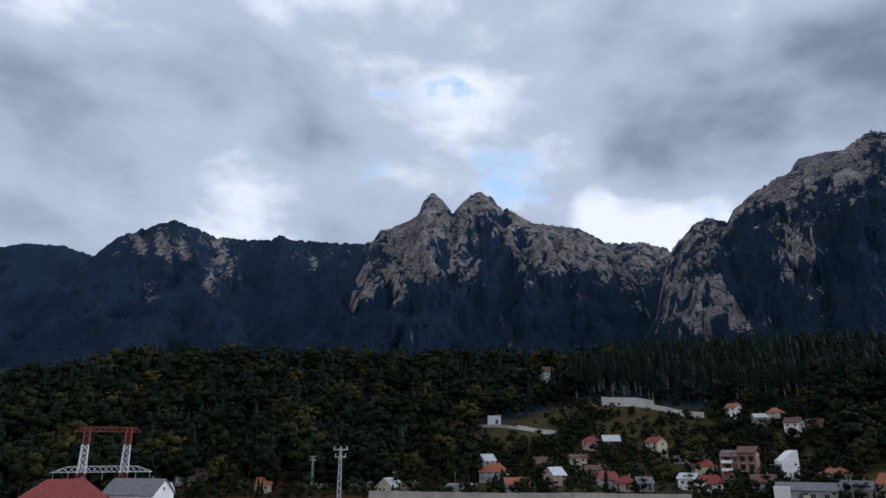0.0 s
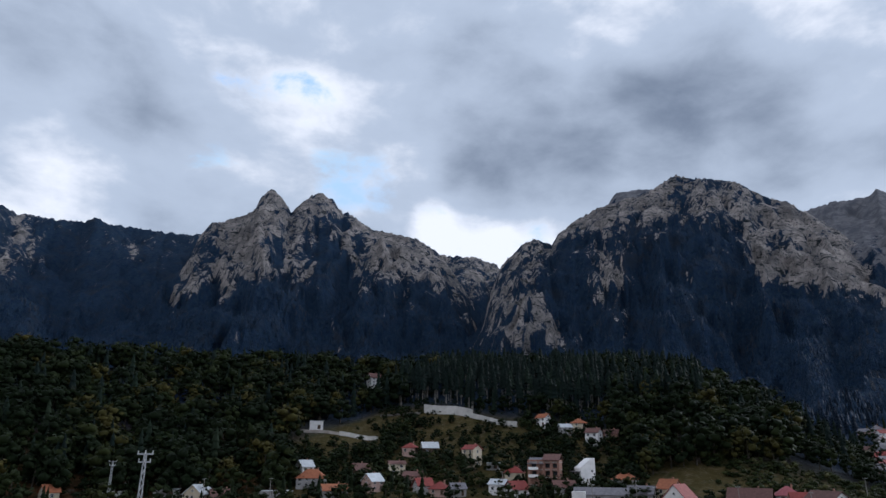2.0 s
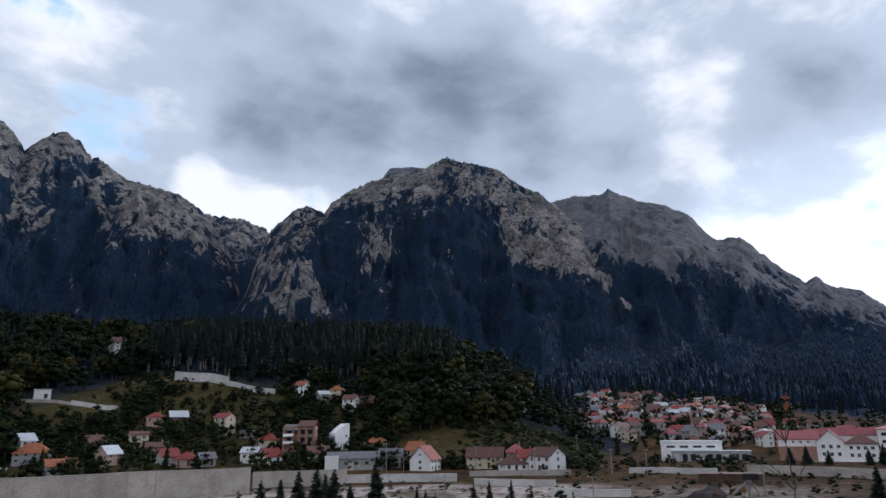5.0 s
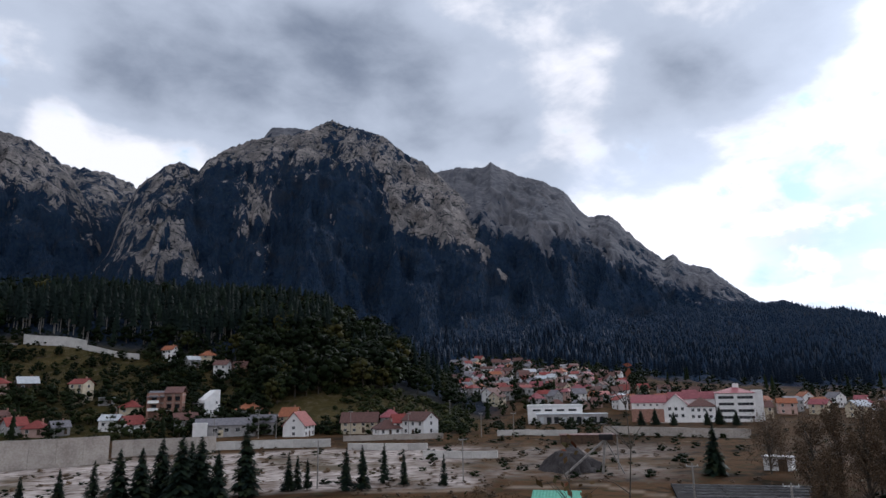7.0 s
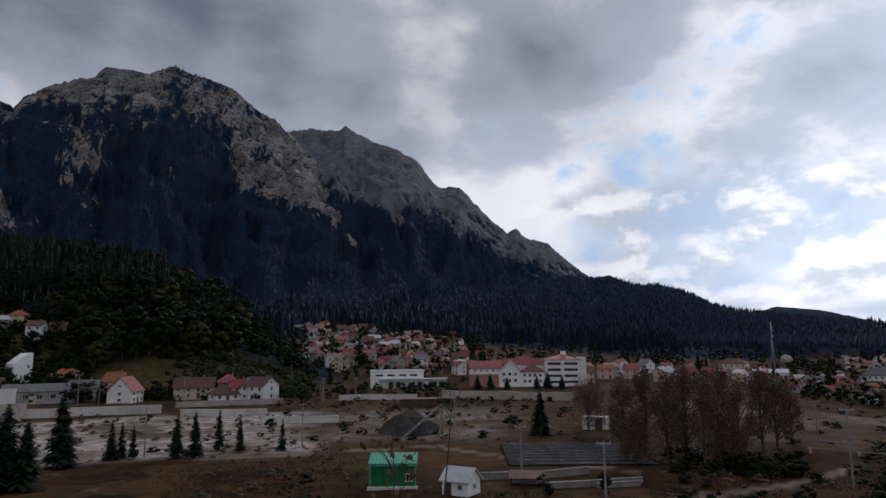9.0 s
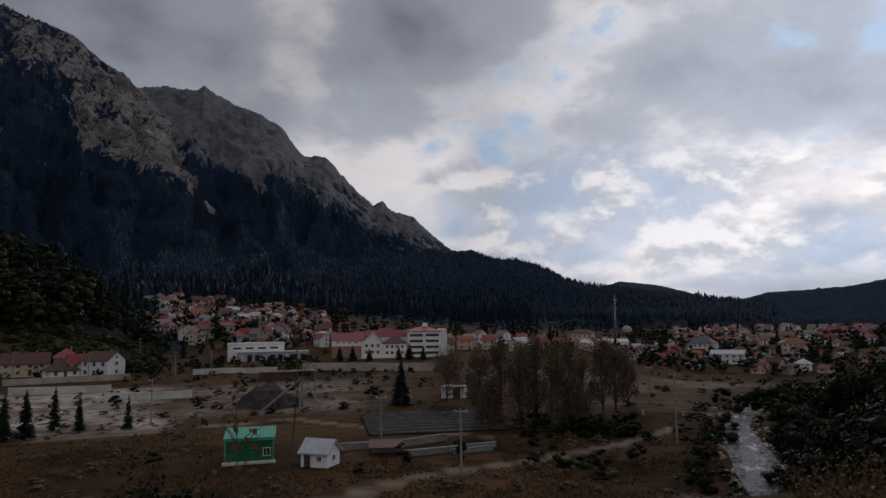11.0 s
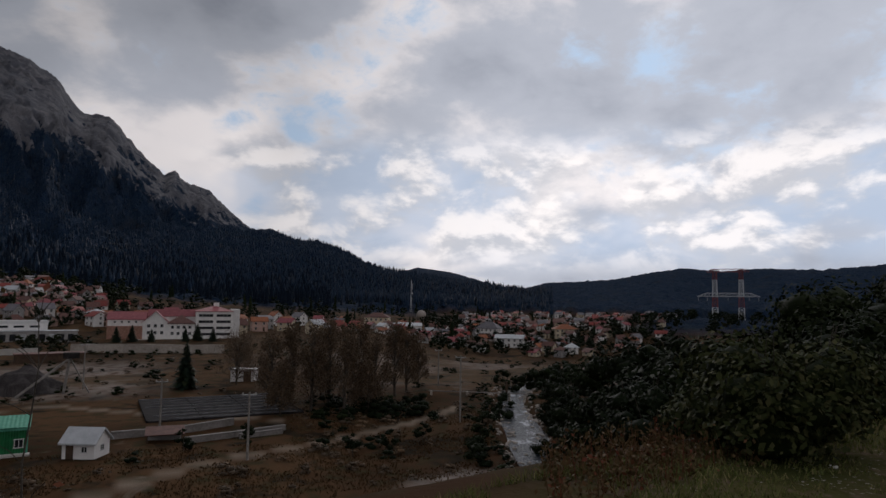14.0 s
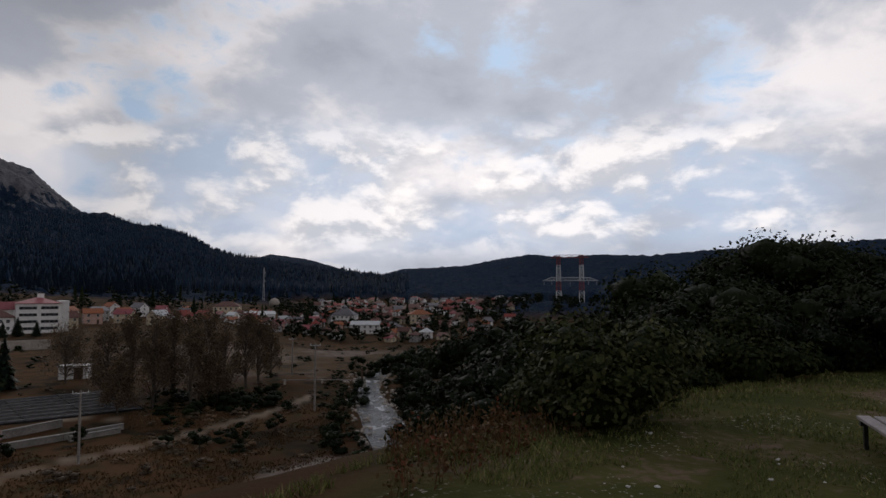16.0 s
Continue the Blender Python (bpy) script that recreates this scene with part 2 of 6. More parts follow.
# ---- lie of the land ----
def gnoise(x, y, seed=0):
    """Gradient noise on arrays, about -0.7 to 0.7."""
    x, y = np.asarray(x, float), np.asarray(y, float)
    xi, yi = np.floor(x).astype(np.int64), np.floor(y).astype(np.int64)
    fx, fy = x - xi, y - yi

    def grad(i, j, dx, dy):
        h = (i * 374761393 + j * 668265263 + seed * 1442695041) & 0x7FFFFFFF
        h = ((h ^ (h >> 13)) * 1274126177) & 0x7FFFFFFF
        a = ((h ^ (h >> 16)) & 1023) * (2 * np.pi / 1024)
        return np.cos(a) * dx + np.sin(a) * dy
    u, v = fx * fx * fx * (fx * (fx * 6 - 15) + 10), fy * fy * fy * (fy * (fy * 6 - 15) + 10)
    a = grad(xi, yi, fx, fy) * (1 - u) + grad(xi + 1, yi, fx - 1, fy) * u
    c = grad(xi, yi + 1, fx, fy - 1) * (1 - u) + grad(xi + 1, yi + 1, fx - 1, fy - 1) * u
    return a * (1 - v) + c * v


def fbm(x, y, octaves=4, seed=0, gain=0.5):
    return sum(gain ** i * gnoise(x * 2.03 ** i, y * 2.03 ** i, seed + i) for i in range(octaves))


def ridged(x, y, octaves=4, seed=0, gain=0.55):
    return sum(gain ** i * (0.5 - 2 * np.abs(gnoise(x * 2.1 ** i, y * 2.1 ** i, seed + i))) for i in range(octaves))


def smooth(v, lo, hi):
    t = np.clip((v - lo) / (hi - lo), 0, 1)
    return t * t * (3 - 2 * t)


# mountain ridges: (bearing, elevation of the crest seen from the terrace), distance of the crest, rockiness, steepness, jag
RIDGES = {
    "far_west": ([(-75, 9), (-60, 12), (-45, 13.4), (-35.1, 14.2), (-33.6, 14.75), (-31, 15.0), (-28.9, 14.5), (-26, 12.5), (-20, 9)],
                 [(-75, 4400), (-20, 4400)], 0.10, 1.3, 0.10),
    "west": ([(-34, 8), (-30.5, 12.5), (-28.9, 14.5), (-27.5, 16.1), (-25.8, 17.0), (-23.3, 18.05), (-21.7, 17.65), (-19.8, 17.1), (-15.3, 17.2),
              (-14.5, 17.8), (-13.9, 17.4), (-11.9, 17.4), (-8.9, 17.3), (-6.4, 17.5), (-3, 17), (2, 13), (8, 8)], [(-34, 3700), (8, 3500)], 0.28, 1.5, 0.16),
    "twin_peaks": ([(-14, 6), (-11, 8.5), (-9.2, 11.0), (-8.0, 13.6), (-6.4, 17.6), (-5.7, 18.6), (-4.4, 19.0), (-3.0, 19.5), (-2.4, 19.9), (-1.8, 21.2), (-0.9, 22.0),
                    (0.1, 21.2), (0.9, 20.05), (1.6, 20.8), (2.5, 21.7), (3.5, 22.0), (4.5, 21.4), (5.5, 20.4), (5.9, 20.7), (7.2, 19.6), (8.2, 19.1), (10.3, 18.8),
                    (12.3, 18.4), (14.4, 17.2), (17, 13.5), (20, 9.5)], [(-14, 2500), (-5, 2800), (3, 2950), (20, 2900)], 0.72, 1.75, 0.13),
    "saddle": ([(8, 14), (12, 17.0), (14.7, 17.05), (17.7, 16.9), (20.1, 15.9), (23, 15), (28, 12)], [(8, 3900), (28, 3900)], 0.5, 1.5, 0.18),
    "great_peak": ([(16.5, 8), (18.5, 12.6), (19.9, 16.0), (21.7, 17.8), (23.0, 18.3), (23.9, 18.0), (24.5, 17.7), (25.3, 18.8), (26.7, 19.7), (28.6, 20.6), (31.5, 21.3),
                    (33.6, 21.7), (35.6, 22.7), (37.7, 22.15), (40.3, 21.5), (42.3, 20.0), (44.1, 19.3), (44.9, 18.5), (46.4, 17.2), (48.8, 14.9),
                    (50.3, 13.2), (51.6, 11.6), (54, 9.5), (58, 7.5), (64, 5.5)], [(16.5, 2350), (24, 2500), (35.6, 2750), (45, 2650), (64, 2200)], 0.75, 1.7, 0.13),
    "behind_peak": ([(26, 18), (29.3, 20.5), (30.4, 21.75), (32.3, 21.9), (33.5, 21.75), (36, 21), (40, 18)], [(26, 3350), (40, 3350)], 0.4, 1.5, 0.05),
    "east_wall": ([(41, 16), (43.5, 18.0), (45.3, 18.5), (47.1, 18.8), (49.5, 18.7), (50.05, 19.1), (50.9, 18.6), (53.4, 17.6), (54.6, 17.3), (56.6, 16.15),
                   (57.9, 14.4), (58.4, 13.9), (60.1, 14.1), (61.2, 12.95), (62.9, 11.15), (63.7, 10.6), (64.4, 9.95), (65.1, 10.35), (65.9, 9.5),
                   (67.8, 9.0), (69.5, 7.4), (71.6, 5.7), (74, 4.5), (78, 3)], [(41, 3500), (58, 3300), (78, 3000)], 0.95, 1.5, 0.14),
    "wooded_spur": ([(48, 6), (56, 6.2), (63, 6.4), (68, 6.3), (71.6, 5.95), (73.0, 5.95), (74.8, 5.2), (77, 5.05), (79.1, 4.3), (80.8, 3.3), (82.4, 2.8),
                     (84.4, 2.55), (87.3, 2.1), (91.1, 1.6), (95.9, 0.9), (100.8, 0.0), (104.2, -0.6), (112, -1.5)],
                    [(48, 1900), (71, 2700), (84, 2000), (104, 1300), (112, 1200)], 0.0, 1.1, 0.05),
    "far_hill": ([(78, 1), (82.5, 2.2), (84, 2.68), (85.4, 3.05), (88.2, 2.7), (91.1, 1.9), (94, 1)], [(78, 4700), (94, 4700)], 0.0, 1.2, 0.02),
    "east_hills": ([(88, 0), (92, 1.0), (94.9, 1.4), (96.4, 1.85), (98.8, 1.95), (102.3, 2.2), (104.7, 2.7), (107.6, 3.1), (110.5, 2.85), (113.3, 3.05),
                    (117.4, 2.9), (121.8, 3.25), (126, 3.4), (140, 4), (165, 3), (200, 3), (240, 4), (265, 5), (290, 8), (300, 8)],
                   [(88, 3600), (140, 3000), (300, 3400)], 0.0, 1.2, 0.03),
}
# bearing of the summit from which the ribs of a face fan out
FAN = {"west": -21.0, "twin_peaks": 1.4, "great_peak": 34.5, "behind_peak": 32.0, "east_wall": 49.5, "saddle": 14.0, "wooded_spur": 66.0}
# the lower edge of the bare rock on each face: bearing, elevation
ROCK_FOOT = {
    "twin_peaks": [(-14, 9), (-8.7, 11.5), (-7.1, 13.4), (-3.8, 14.2), (-3.0, 15.2), (-0.2, 14.6), (3.1, 14.6), (4.1, 17.7), (5.8, 17.9), (7.5, 14.6), (12.0, 13.0), (14.5, 11.4), (18.5, 10.4)],
    "great_peak": [(16.5, 11), (20.1, 10.2), (21.3, 9.8), (23.0, 10.6), (24.2, 15.0), (25.5, 17.2), (27.5, 16.6), (29.2, 16.2), (31.6, 17.8), (33.6, 18.0), (36.1, 18.9), (38.7, 17.4), (41.2, 15.0), (43.7, 13.7), (46.2, 12.6),
                   (48.6, 10.8), (52.4, 8.8), (56, 8)],
    "east_wall": [(45.3, 14.5), (48.7, 13.3), (53.6, 13.2), (56.5, 12.2), (58.5, 12.3), (62.8, 9.2), (66.9, 6.8), (70.7, 5.6)],
    "saddle": [(8, 15), (14, 14.5), (17, 13.5), (20, 12), (28, 12)],
    "behind_peak": [(26, 17), (40, 17)],
}
# bare crags on the faces: bearing, elevation, size in degrees, strength
CRAGS = {
    "west": [(-19.2, 15.7, 0.9, 0.8), (-19.9, 13.2, 0.7, 0.7), (-23.9, 15.8, 0.6, 0.7), (-22.3, 15.7, 0.5, 0.6), (-25.8, 16.0, 0.6, 0.6), (-24.4, 11.8, 0.7, 0.4),
             (-11.5, 15.4, 0.4, 0.5)],
    "twin_peaks": [(-8.1, 12.0, 0.7, 0.7), (-7.2, 13.5, 0.9, 0.7), (-4.7, 14.3, 1.0, 0.7), (-2.8, 16.3, 1.1, 0.6), (1.1, 15.6, 0.7, 0.8), (2.6, 15.6, 0.8, 0.6),
                   (5.9, 17.5, 1.0, 0.5), (9.0, 16.9, 1.1, 0.6), (11.3, 13.8, 0.7, 0.7), (6.9, 14.5, 0.6, 0.6), (10.5, 17.3, 0.9, 0.5), (-1.2, 15.6, 0.8, 0.5)],
    "saddle": [(15.1, 14.1, 0.7, 0.5), (18.1, 15.8, 0.8, 0.5), (16.2, 10.0, 0.5, 0.5)],
    "great_peak": [(28.3, 13.4, 0.7, 0.8), (29.4, 14.7, 0.9, 0.8), (30.5, 14.3, 0.6, 0.7), (35.7, 14.2, 0.4, 0.9), (23.9, 10.7, 0.9, 0.9), (22.1, 12.2, 1.1, 0.9),
                   (21.5, 9.4, 1.0, 0.9), (24.7, 10.7, 0.6, 0.7), (43.4, 14.3, 1.0, 0.7), (41.4, 15.4, 0.9, 0.7), (45.1, 13.7, 0.9, 0.5), (48.9, 11.7, 0.8, 0.7),
                   (50.8, 9.8, 0.6, 0.6), (52.0, 8.9, 0.5, 0.5), (23.1, 17.0, 0.9, 0.4), (47.0, 13.8, 0.9, 0.5)],
    "east_wall": [(56.4, 13.6, 0.9, 0.6), (54.8, 11.4, 0.8, 0.4), (58.8, 13.0, 0.9, 0.5), (60.0, 11.1, 0.9, 0.5), (52.6, 15.4, 2.0, 0.4), (67.1, 8.3, 0.8, 0.5)],
}
FLOOR = -15.5
# the wooded hill beyond the houses: (bearing, elevation of its bare crest)
HILL = [(-75, 2.5), (-60, 3.2), (-45, 3.4), (-33.6, 3.7), (-30.2, 4.5), (-26.5, 5.4), (-22.5, 6.2), (-16, 6.4), (-8.9, 6.4), (0.8, 6.5), (8.1, 6.2), (10.5, 6.3),
        (13.3, 6.6), (15.2, 6.7), (21.9, 6.7), (28, 6.5), (33.8, 6.2), (36, 5.6), (38.4, 4.6), (41.4, 2.8), (44.3, 1.0), (46.7, -0.8), (49, -2.0), (52, -2.8)]


def table(b, pairs):
    k, v = zip(*pairs)
    return np.interp(b, k, v)


def edge_distance(x, y):
    """Metres beyond the lip of the terrace; less than 0 on it."""
    d = np.maximum(0.812 * x + 0.584 * y - 4.16, -0.30 * x + 0.95 * y - 8.0)
    return d + 0.5 * np.sin(y * 0.33) + 0.3 * np.sin(x * 0.5 + 1)


def river_offset(x, y):
    """Sideways metres from the middle of the river, which runs towards +x."""
    return y - (-7.2 - 0.0008 * (x - 85) ** 2 + 0.9 * np.sin(x / 17.0) + np.where(x > 128, -0.006 * (x - 128) ** 2, 0))


def terrain(x, y):
    """Height of the land, and masks of what covers it."""
    x, y = np.asarray(x, float), np.asarray(y, float)
    r = np.hypot(x, y)
    b = np.degrees(np.arctan2(x, y))
    b = np.where(b < -75, b + 360, b)
    d = edge_distance(x, y)
    bank = smooth(d, -0.8, 34)
    z = FLOOR * bank + 0.05 * fbm(x / 1.5, y / 1.5, 3, 3) + bank * (0.5 * fbm(x / 30, y / 30, 3, 5) + 0.8 * fbm(x / 7, y / 7, 2, 9) * smooth(d, 2, 12) * (1 - smooth(d, 25, 40)))
    # the fan on which the upper town stands
    rise = table(b, [(30, 0.0), (42, 0.09), (47, 0.118), (52, 0.112), (58, 0.088), (64, 0.06), (72, 0.035), (82, 0.02), (88, 0.028), (106, 0.026), (118, 0.0)])
    z = z + np.clip(r - 330, 0, 420) * rise
    # downstream the floor is lowered so the lower town fits the camera's view
    z = z - 9.0 * smooth(r, 150, 330) * smooth(b, 80, 92) * (1 - smooth(b, 128, 140))
    # river bed
    off = river_offset(x, y)
    bed = (1 - smooth(np.abs(off), 1.8, 4.6)) * smooth(x, 38, 60) * (1 - smooth(x, 230, 280))
    z = z - 1.7 * bed
    # mound added under the pylon to fit its height in the camera's view
    z = z + 15.5 * np.exp(-((x - 458) ** 2 + (y + 175) ** 2) / 90.0 ** 2) * smooth(r, 200, 330)
    # wooded hill
    zc = EYE + 480 * np.tan(np.radians(table(b, HILL)))
    foot = table(b, [(-75, 300), (0, 285), (20, 275), (36, 262), (44, 250), (52, 250)])
    t = np.clip((r - foot) / (480 - foot), 0, 1)
    on_hill = smooth(b, -76, -70) * (1 - smooth(b, 48, 52))
    up_hill = (zc - FLOOR) * (0.55 * t + 0.45 * smooth(t, 0, 1)) + 3.0 * fbm(x / 60, y / 60, 3, 12) * smooth(t, 0, 0.3)
    down = np.clip((r - 480) / 260, 0, 1)
    hill = FLOOR + (up_hill * (1 - 0.85 * smooth(down, 0, 1))) * on_hill
    wood_hill = smooth(t, 0.25, 0.6) * on_hill
    z = np.where((r > 200) & (on_hill > 0.001), np.maximum(z, hill), z)
    # mountains
    hazy_slab = np.zeros_like(z)
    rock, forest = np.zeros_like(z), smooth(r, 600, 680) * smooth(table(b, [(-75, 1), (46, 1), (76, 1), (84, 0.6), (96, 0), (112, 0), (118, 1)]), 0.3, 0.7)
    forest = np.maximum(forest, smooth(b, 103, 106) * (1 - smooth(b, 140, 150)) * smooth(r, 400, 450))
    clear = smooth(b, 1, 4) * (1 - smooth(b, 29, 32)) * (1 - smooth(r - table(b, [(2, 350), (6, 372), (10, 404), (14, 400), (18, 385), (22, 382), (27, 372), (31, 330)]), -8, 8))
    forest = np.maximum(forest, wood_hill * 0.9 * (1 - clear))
    best = z.copy()
    sel = r > 560
    for i, (name, (crest, away, rocky, steep, jag)) in enumerate(RIDGES.items()):
        lo, hi = crest[0][0], crest[-1][0]
        m = sel & (b > lo - 4) & (b < hi + 4)
        if not m.any():
            continue
        bb, rr = b[m], r[m]
        R = table(bb, away)
        wob = 1.6 * gnoise(bb * 0.45, bb * 0 + i, 40 + i)
        el = table(bb, crest) - 3.0 * np.clip(np.maximum(lo - bb, bb - hi), 0, None)
        el = el + jag * (gnoise(bb * 2.3, bb * 0 + 0.5, 60 + i) + 0.8 * gnoise(bb * 5.1, bb * 0 + 0.5, 80 + i) + 0.6 * gnoise(bb * 12.3, bb * 0 + 0.5, 83 + i))
        R = R * (1 + 0.02 * wob)
        top = EYE + R * np.tan(np.radians(el))
        foot = np.minimum(table(bb, [(-75, 700), (20, 720), (46, 690), (60, 660), (80, 700), (104, 900), (120, 1300), (300, 900)]), R * 0.8)
        t = (rr - foot) / (R - foot)
        tc = np.clip(t, 0, 1)
        # ribs and gullies fan out downhill from the summit
        u, v = (bb - FAN.get(name, bb.mean())) * 45.0 / (1 + 0.55 * (1 - tc)), rr
        swirl = 105 * fbm(bb * 45 / 420, v / 420, 3, 7 + i)
        env = np.sin(np.pi * tc) ** 0.7 * (0.35 + 0.65 * tc)
        span = np.clip((top - 0) / 900, 0.1, 1.1)
        high = smooth(tc, 0.26, 0.55)
        rib1 = ridged((u + swirl) / 330, v / 1500, 3, 20 + i)
        rib2 = ridged((u + 0.8 * swirl) / 120, v / 420, 3, 30 + i)
        rib3 = ridged((u + 0.5 * swirl + 0.12 * v) / 44, v / 110, 3, 50 + i)
        g = 165 * rib1 + (6 + 20 * high + 80 * rocky * high) * rib2 + (1 + 38 * rocky * high) * rib3
        zf = FLOOR + 12
        bend = 0.12 + 0.30 * (steep - 1)
        shape = (0.55 - bend) * tc + (0.45 + bend) * np.clip((tc - bend) / (1 - bend), 0, 1) ** 1.35
        front = zf + (top - zf) * shape + g * env * span
        # ledges: steep bands of cliff with flatter steps between
        front = front + rocky * high * (4 if name == "east_wall" else 15) * np.sin((front + 60 * fbm(u / 150, v / 300, 2, 95 + i) + 0.25 * u) / 21.0)
        # the face stays under the line of sight to its crest
        cap = EYE + rr * np.tan(np.radians(el * (0.80 + 0.20 * smooth(tc, 0.6, 1.0)) - 0.05))
        over = np.clip((front - cap) / 60.0, 0, None)
        front = np.where(rr < R, np.minimum(front, cap + 12 * (1 - np.exp(-over)) * (1 - tc)), front)
        back = top - (rr - R) * 0.75
        zz = np.where(rr <= R, front, back)
        zz = np.where(t < 0, -99, zz)
        frac = np.clip((zz - zf) / np.maximum(top - zf, 30), 0, 1.2)
        face_el = np.degrees(np.arctan2(zz - EYE, rr))
        crag = (0.30 * rib2 + 0.26 * rib3 + 0.30 * fbm((u - 0.4 * zz) / 46, zz / 80, 3, 75 + i) + 0.24 * fbm((u + 0.3 * zz) / 15, zz / 26, 2, 85 + i)
                + 0.34 * fbm(bb * 45 / 420, zz / 420, 2, 90 + i))
        if name in ROCK_FOOT:
            over_foot = face_el - table(bb, ROCK_FOOT[name])
            rk = -0.40 + 0.58 * smooth(over_foot, -2.0, 0.9) + 0.34 * smooth(over_foot, 0.6, 4.0) + (0.7 if name == "east_wall" else 1.55) * crag + (0.34 if name == "east_wall" else 0.0)
        else:
            rk = rocky * (0.12 * smooth(frac, 0.2, 0.45) + 0.45 * smooth(frac, 0.42, 0.9) + 1.3 * crag * smooth(frac, 0.18, 0.45))
        for ob, oe, size, amount in CRAGS.get(name, ()):
            q = np.exp(-(((bb - ob + 0.35 * (face_el - oe)) * 1.15) ** 2 + ((face_el - oe) * 0.62) ** 2) / size ** 2)
            rk = rk + amount * q * np.clip(0.55 + 2.6 * crag, 0, 1.6)
        cur = best[m]
        win = zz > cur
        best[m] = np.where(win, zz, cur)
        a = rock[m]
        rock[m] = np.where(win, rk, a)
        hazy_slab[m] = np.where(win, 1.0 if name in ("east_wall", "behind_peak") else 0.0, hazy_slab[m])
        f = forest[m]
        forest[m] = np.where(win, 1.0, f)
    z = best
    z = z + np.where(r > 600, forest * (1 - np.clip(rock, 0, 1)) * 9 * gnoise(x / 17, y / 17, 33), 0)
    lawn = (1 - smooth(d, -0.4, 1.2)) * (r < 200) + 0.55 * smooth(b, -2, 4) * (1 - smooth(b, 46, 50)) * smooth(r, 262, 280) * (1 - smooth(r, 400, 440))
    return z, dict(rock=rock, hazy_slab=hazy_slab, forest=forest, lawn=lawn, off=off, d=d, r=r, b=b)


def height(x, y):
    return float(terrain(np.array([x]), np.array([y]))[0][0])


def place(b, r):
    """Ground point at a bearing and distance from the viewpoint."""
    x, y = r * math.sin(radians(b)), r * math.cos(radians(b))
    return Vector((x, y, height(x, y)))


def mesh_of(name, verts, faces, mats=(), attrs=None, smooth_faces=False, slots=None):
    """A mesh from numpy arrays: verts n x 3, faces a list of arrays of triangles or quads."""
    me = bpy.data.meshes.new(name)
    verts = np.asarray(verts, np.float32)
    faces = [np.asarray(f, np.int32) for f in (faces if isinstance(faces, list) else [faces]) if len(f)]
    me.vertices.add(len(verts))
    me.vertices.foreach_set("co", verts.ravel())
    loops = np.concatenate([f.ravel() for f in faces])
    counts = np.concatenate([np.full(len(f), f.shape[1], np.int32) for f in faces])
    starts = np.concatenate([[0], np.cumsum(counts)[:-1]]).astype(np.int32)
    me.loops.add(len(loops)), me.polygons.add(len(counts))
    me.loops.foreach_set("vertex_index", loops)
    me.polygons.foreach_set("loop_start", starts)
    if smooth_faces:
        me.polygons.foreach_set("use_smooth", np.ones(len(counts), bool))
    for k, v in (attrs or {}).items():
        a = me.attributes.new(k, "FLOAT", "POINT")
        a.data.foreach_set("value", np.asarray(v, np.float32))
    for m in mats:
        me.materials.append(m)
    if slots is not None:
        me.polygons.foreach_set("material_index", np.asarray(slots, np.int32))
    me.update(calc_edges=True)
    return me


def ground_sheet():
    az = np.radians(np.concatenate([np.arange(-38, 80, 0.145), np.arange(80, 137, 0.18), np.arange(137, 322, 2.5)]))
    rr = np.concatenate([np.geomspace(0.6, 60, 44), np.linspace(60, 330, 90)[1:], np.geomspace(330, 700, 45)[1:], np.linspace(700, 3000, 155)[1:], np.linspace(3000, 4920, 55)[1:]])
    A, D = np.meshgrid(az, rr, indexing="ij")
    X, Y = D * np.sin(A), D * np.cos(A)
    x, y = X.ravel(), Y.ravel()
    z, k = terrain(x, y)
    na, nr = A.shape
    idx = np.arange(na * nr).reshape(na, nr)
    nxt = np.roll(idx, -1, axis=0)
    quads = np.stack([idx[:, :-1], idx[:, 1:], nxt[:, 1:], nxt[:, :-1]], -1).reshape(-1, 4)
    mid = len(x)
    fan = np.stack([np.full(na, mid), idx[:, 0], nxt[:, 0]], -1)
    verts = np.concatenate([np.stack([x, y, z], 1), [[0, 0, height(0, 0)]]])
    gravel, track = yard_mask(x, y, k), track_mask(x, y)
    attrs = {n: np.append(v, 0) for n, v in (("rock", k["rock"]), ("hazy_slab", k["hazy_slab"]), ("forest", k["forest"]), ("lawn", k["lawn"]), ("gravel", gravel), ("track", track))}
    attrs["lawn"][-1] = 1
    me = mesh_of("ground", verts, [quads, fan], [GROUND], attrs, True)
    return tagged(new("ground", me), "valley floor, grassy terrace, wooded hill and rocky mountains", "ground", kind="structure")


def near_line(x, y, pts, wide):
    """1 within that distance of a polyline given as bearing, distance pairs; soft edge."""
    p = [(r * math.sin(radians(b)), r * math.cos(radians(b))) for b, r in pts]
    best = np.full(np.shape(x), 1e9)
    for (x0, y0), (x1, y1) in zip(p, p[1:]):
        t = np.clip(((x - x0) * (x1 - x0) + (y - y0) * (y1 - y0)) / ((x1 - x0) ** 2 + (y1 - y0) ** 2), 0, 1)
        best = np.minimum(best, np.hypot(x - x0 - t * (x1 - x0), y - y0 - t * (y1 - y0)))
    return 1 - smooth(best, wide * 0.6, wide * 1.3)


def track_mask(x, y):
    a = near_line(x, y, [(50, 52), (59.5, 65), (67.9, 75), (78.2, 85), (85.4, 98), (89, 112)], 1.1)
    c = near_line(x, y, [(20, 119), (40, 117), (57.9, 124), (61.4, 116), (69.6, 104), (74, 100)], 1.1)
    return np.maximum(a, c) * (0.75 + 0.5 * fbm(x / 4, y / 4, 2, 77))


